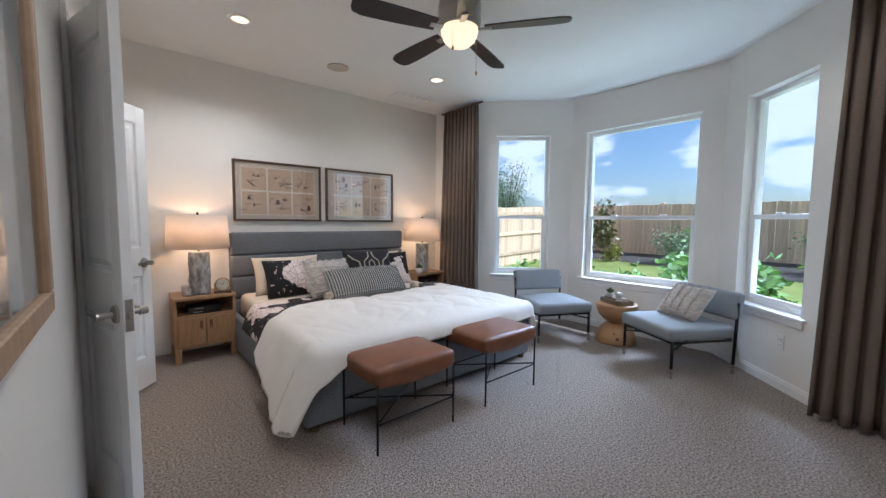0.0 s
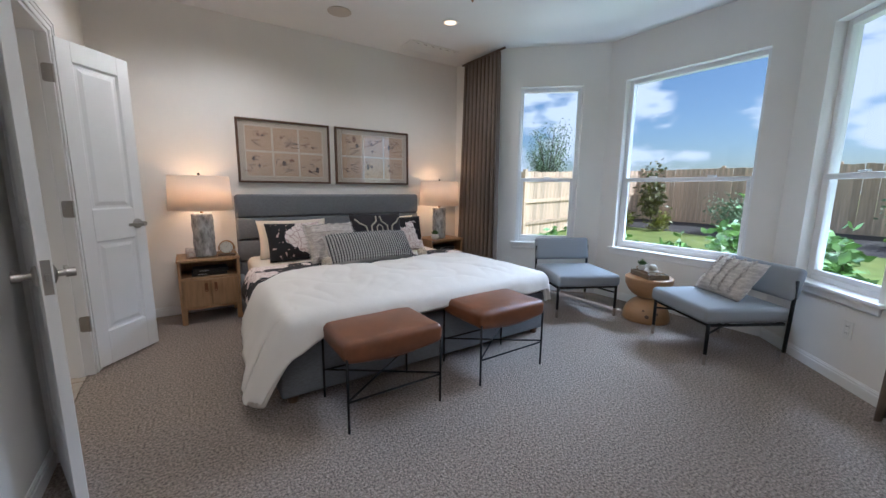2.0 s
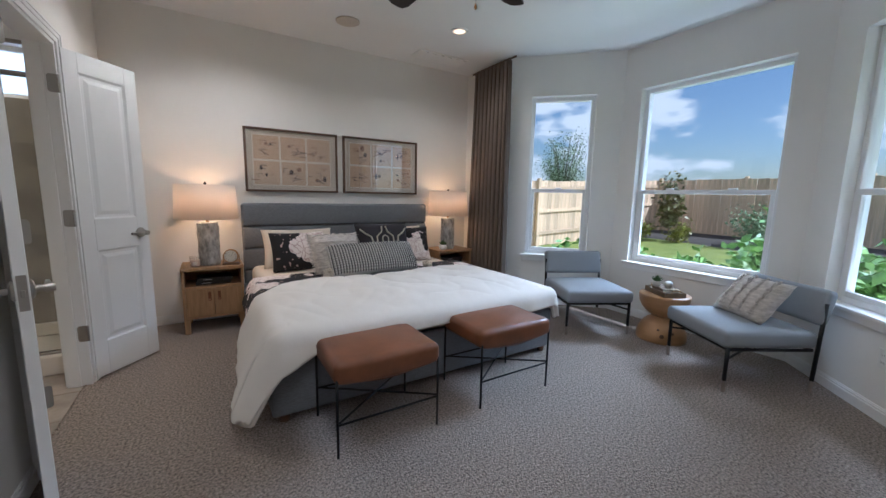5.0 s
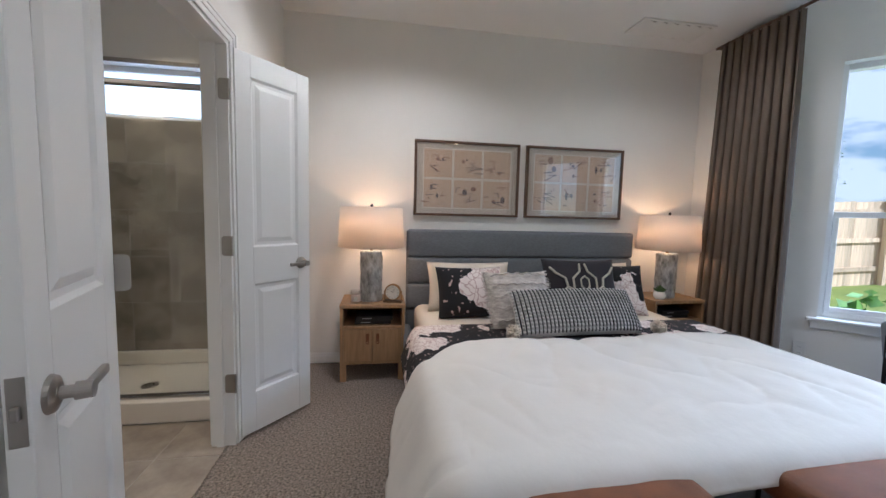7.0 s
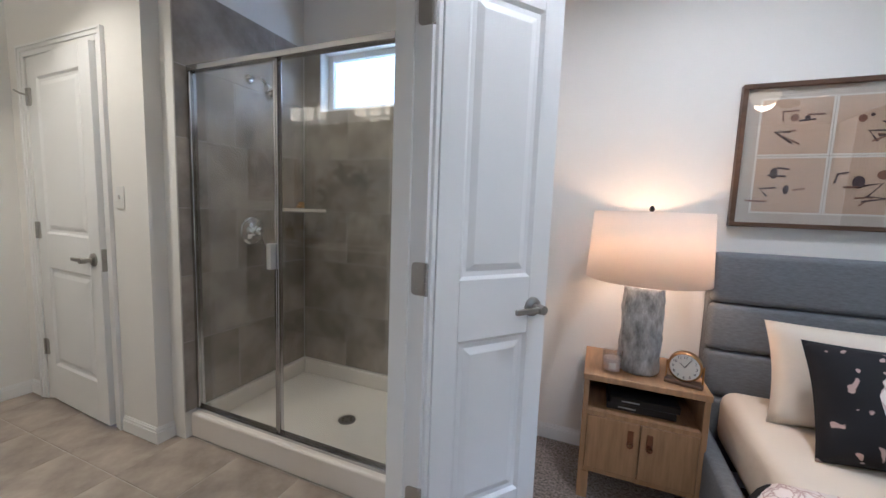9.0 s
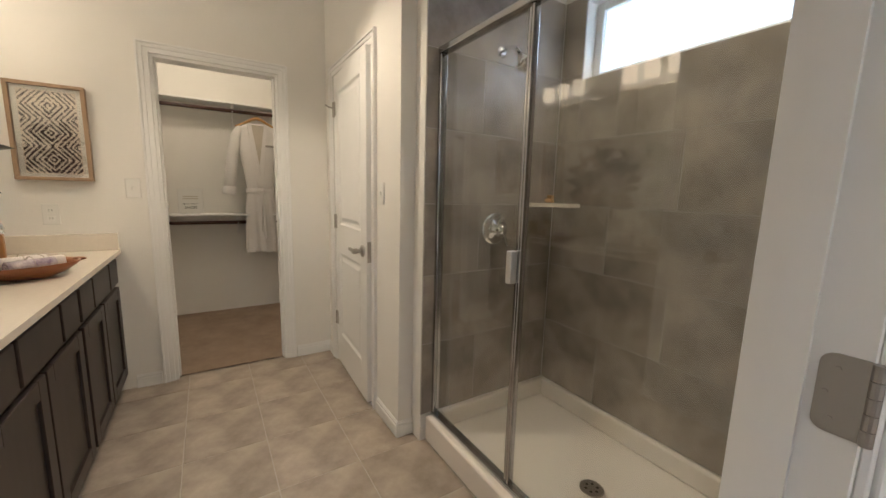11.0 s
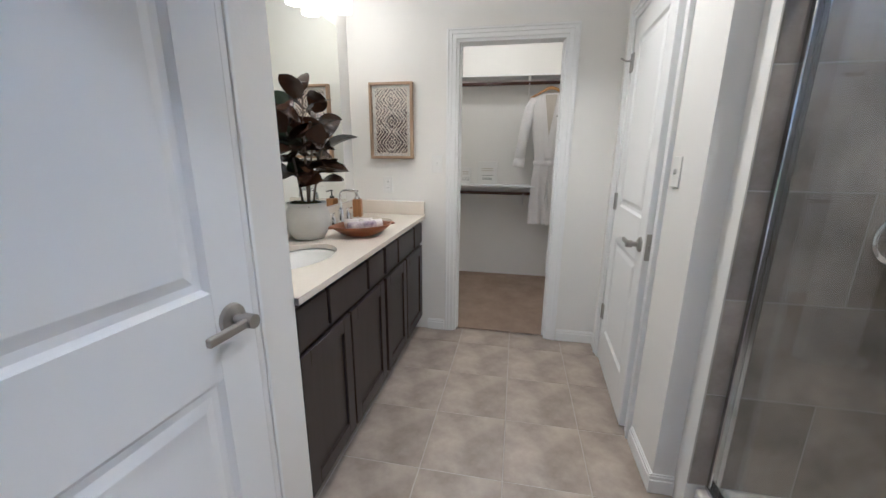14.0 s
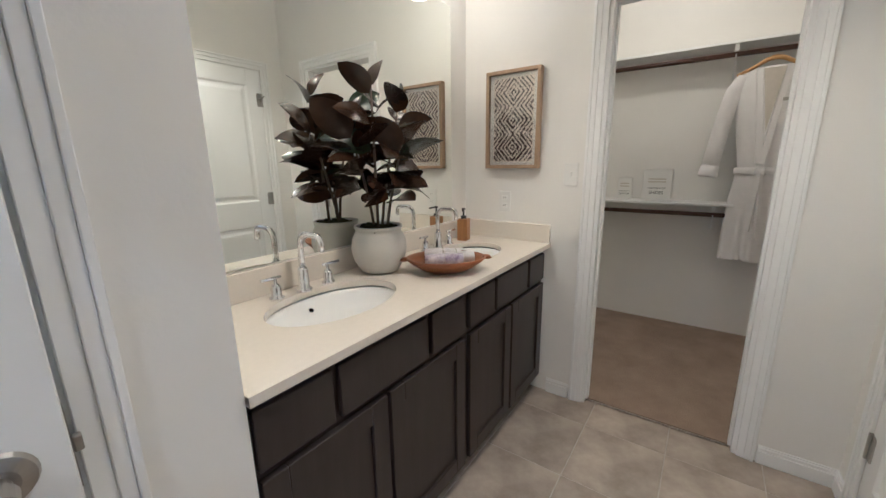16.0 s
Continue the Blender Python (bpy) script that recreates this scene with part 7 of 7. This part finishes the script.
for k, (x, y, r, z) in enumerate(((42, -4.0, 2.4, 2.0), (46, 9.0, 2.0, 1.6), (60, 16, 2.2, 1.4), (55, 4, 1.8, 1.3), (38, -9.5, 2.5, 1.9))):
    leaf_cloud("tree", "distant pale green tree behind the fence", "tree", (x, y, z), r, 1400, 0.35, M_LEAFG, 0.1, 0.8, 40 + k, 20, 0.2)


# ---------------------------------------------------------------- tiles
def tile_mesh(name, w, h, t, material):
    bm = BM()
    box(bm, -w / 2, w / 2, -h / 2, h / 2, -t, 0, 0.0018, 1)
    me = bpy.data.meshes.new(name)
    bm.to_mesh(me)
    bm.free()
    me.materials.append(material)
    return me


rnd = random.Random(12)
G = 0.004
for i in range(-1, 8):
    for j in range(-4, 3):
        xa, xb = -2.70 + 0.385 * i, -2.70 + 0.385 * (i + 1)
        ya, yb = 2.695 + 0.36 * j, 2.695 + 0.36 * (j + 1)
        xa, xb = max(xa, -2.93), min(xb, -0.085)
        ya, yb = max(ya, 1.5), min(yb, 3.40)
        if xb - xa < 0.03 or yb - ya < 0.03:
            continue
        me = tile_mesh("tile", xb - xa - G, yb - ya - G, 0.006, M_TILE)
        ob = bpy.data.objects.new("tile", me)
        scene.collection.objects.link(ob)
        ob.parent = bath_floor
        ob.location = ((xa + xb) / 2, (ya + yb) / 2, 0.0 + rnd.uniform(-0.0006, 0.0006))


def tiled_wall(name, label, m, s_max, joints_even, joints_odd, holes=()):
    """Tile courses on a wall face: m maps (s, z, out)."""
    bk = BM()
    top = 2.32
    def cut(bmx, s0, s1, z0, z1, t0, t1):
        box(bmx, s0, s1, z0, z1, t0, t1, 0, 1, m)
    cells = [(0.0, s_max, 0.151, top)]
    for h in holes:
        cells = [(0.0, h[0], 0.151, top), (h[1], s_max, 0.151, top), (h[0], h[1], 0.151, h[2]), (h[0], h[1], h[3], top)]
    for c in cells:
        if c[1] - c[0] > 0.002 and c[3] - c[2] > 0.002:
            cut(bk, c[0], c[1], c[2], c[3], 0.001, 0.0092)
    w = tagged(part(name, bk, M_WGROUT), label, "tiled wall", kind="structure")
    zs = [0.153, 0.53, 0.88, 1.23, 1.58, 1.93, top]
    for r, (z0, z1) in enumerate(zip(zs, zs[1:])):
        js = [0.0, *(joints_even if r % 2 == 0 else joints_odd), s_max]
        for a, b in zip(js, js[1:]):
            pieces = [(a, b, z0, z1)]
            for h in holes:
                out = []
                for (pa, pb, pc, pd) in pieces:
                    if pb <= h[0] or pa >= h[1] or pd <= h[2] or pc >= h[3]:
                        out.append((pa, pb, pc, pd))
                        continue
                    if pa < h[0]:
                        out.append((pa, h[0], pc, pd))
                    if pb > h[1]:
                        out.append((h[1], pb, pc, pd))
                    ma, mb = max(pa, h[0]), min(pb, h[1])
                    if pc < h[2]:
                        out.append((ma, mb, pc, h[2]))
                    if pd > h[3]:
                        out.append((ma, mb, h[3], pd))
                pieces = out
            for (pa, pb, pc, pd) in pieces:
                if pb - pa < 0.01 or pd - pc < 0.01:
                    continue
                me = tile_mesh("tile", pb - pa - 0.003, pd - pc - 0.003, 0.006, M_WTILE)
                ob = bpy.data.objects.new("tile", me)
                scene.collection.objects.link(ob)
                ob.parent = w
                ob.matrix_local = m @ Matrix.Translation(((pa + pb) / 2, (pc + pd) / 2, 0.0105 + rnd.uniform(-0.0004, 0.0004)))
    return w


# back wall: s runs east from the west corner
mb = Matrix(((1, 0, 0, -1.52), (0, 0, -1, 4.25), (0, 1, 0, 0), (0, 0, 0, 1)))
tiled_wall("wall_tile_back", "dark grey stone-look tiled shower wall with window", mb, 1.345, (0.37, 1.04), (0.70,), [(0.14, 1.19, 1.90, 2.29)])
mw = Matrix(((0, 0, 1, -1.53), (1, 0, 0, 3.37), (0, 1, 0, 0), (0, 0, 0, 1)))
tiled_wall("wall_tile_west", "dark grey stone-look tiled shower wall with valve", mw, 0.868, (0.33,), (0.62,))
me_ = Matrix(((0, 0, -1, -0.16), (-1, 0, 0, 4.238), (0, 1, 0, 0), (0, 0, 0, 1)))
tiled_wall("wall_tile_east", "dark grey stone-look tiled shower wall", me_, 0.868, (0.33,), (0.62,))
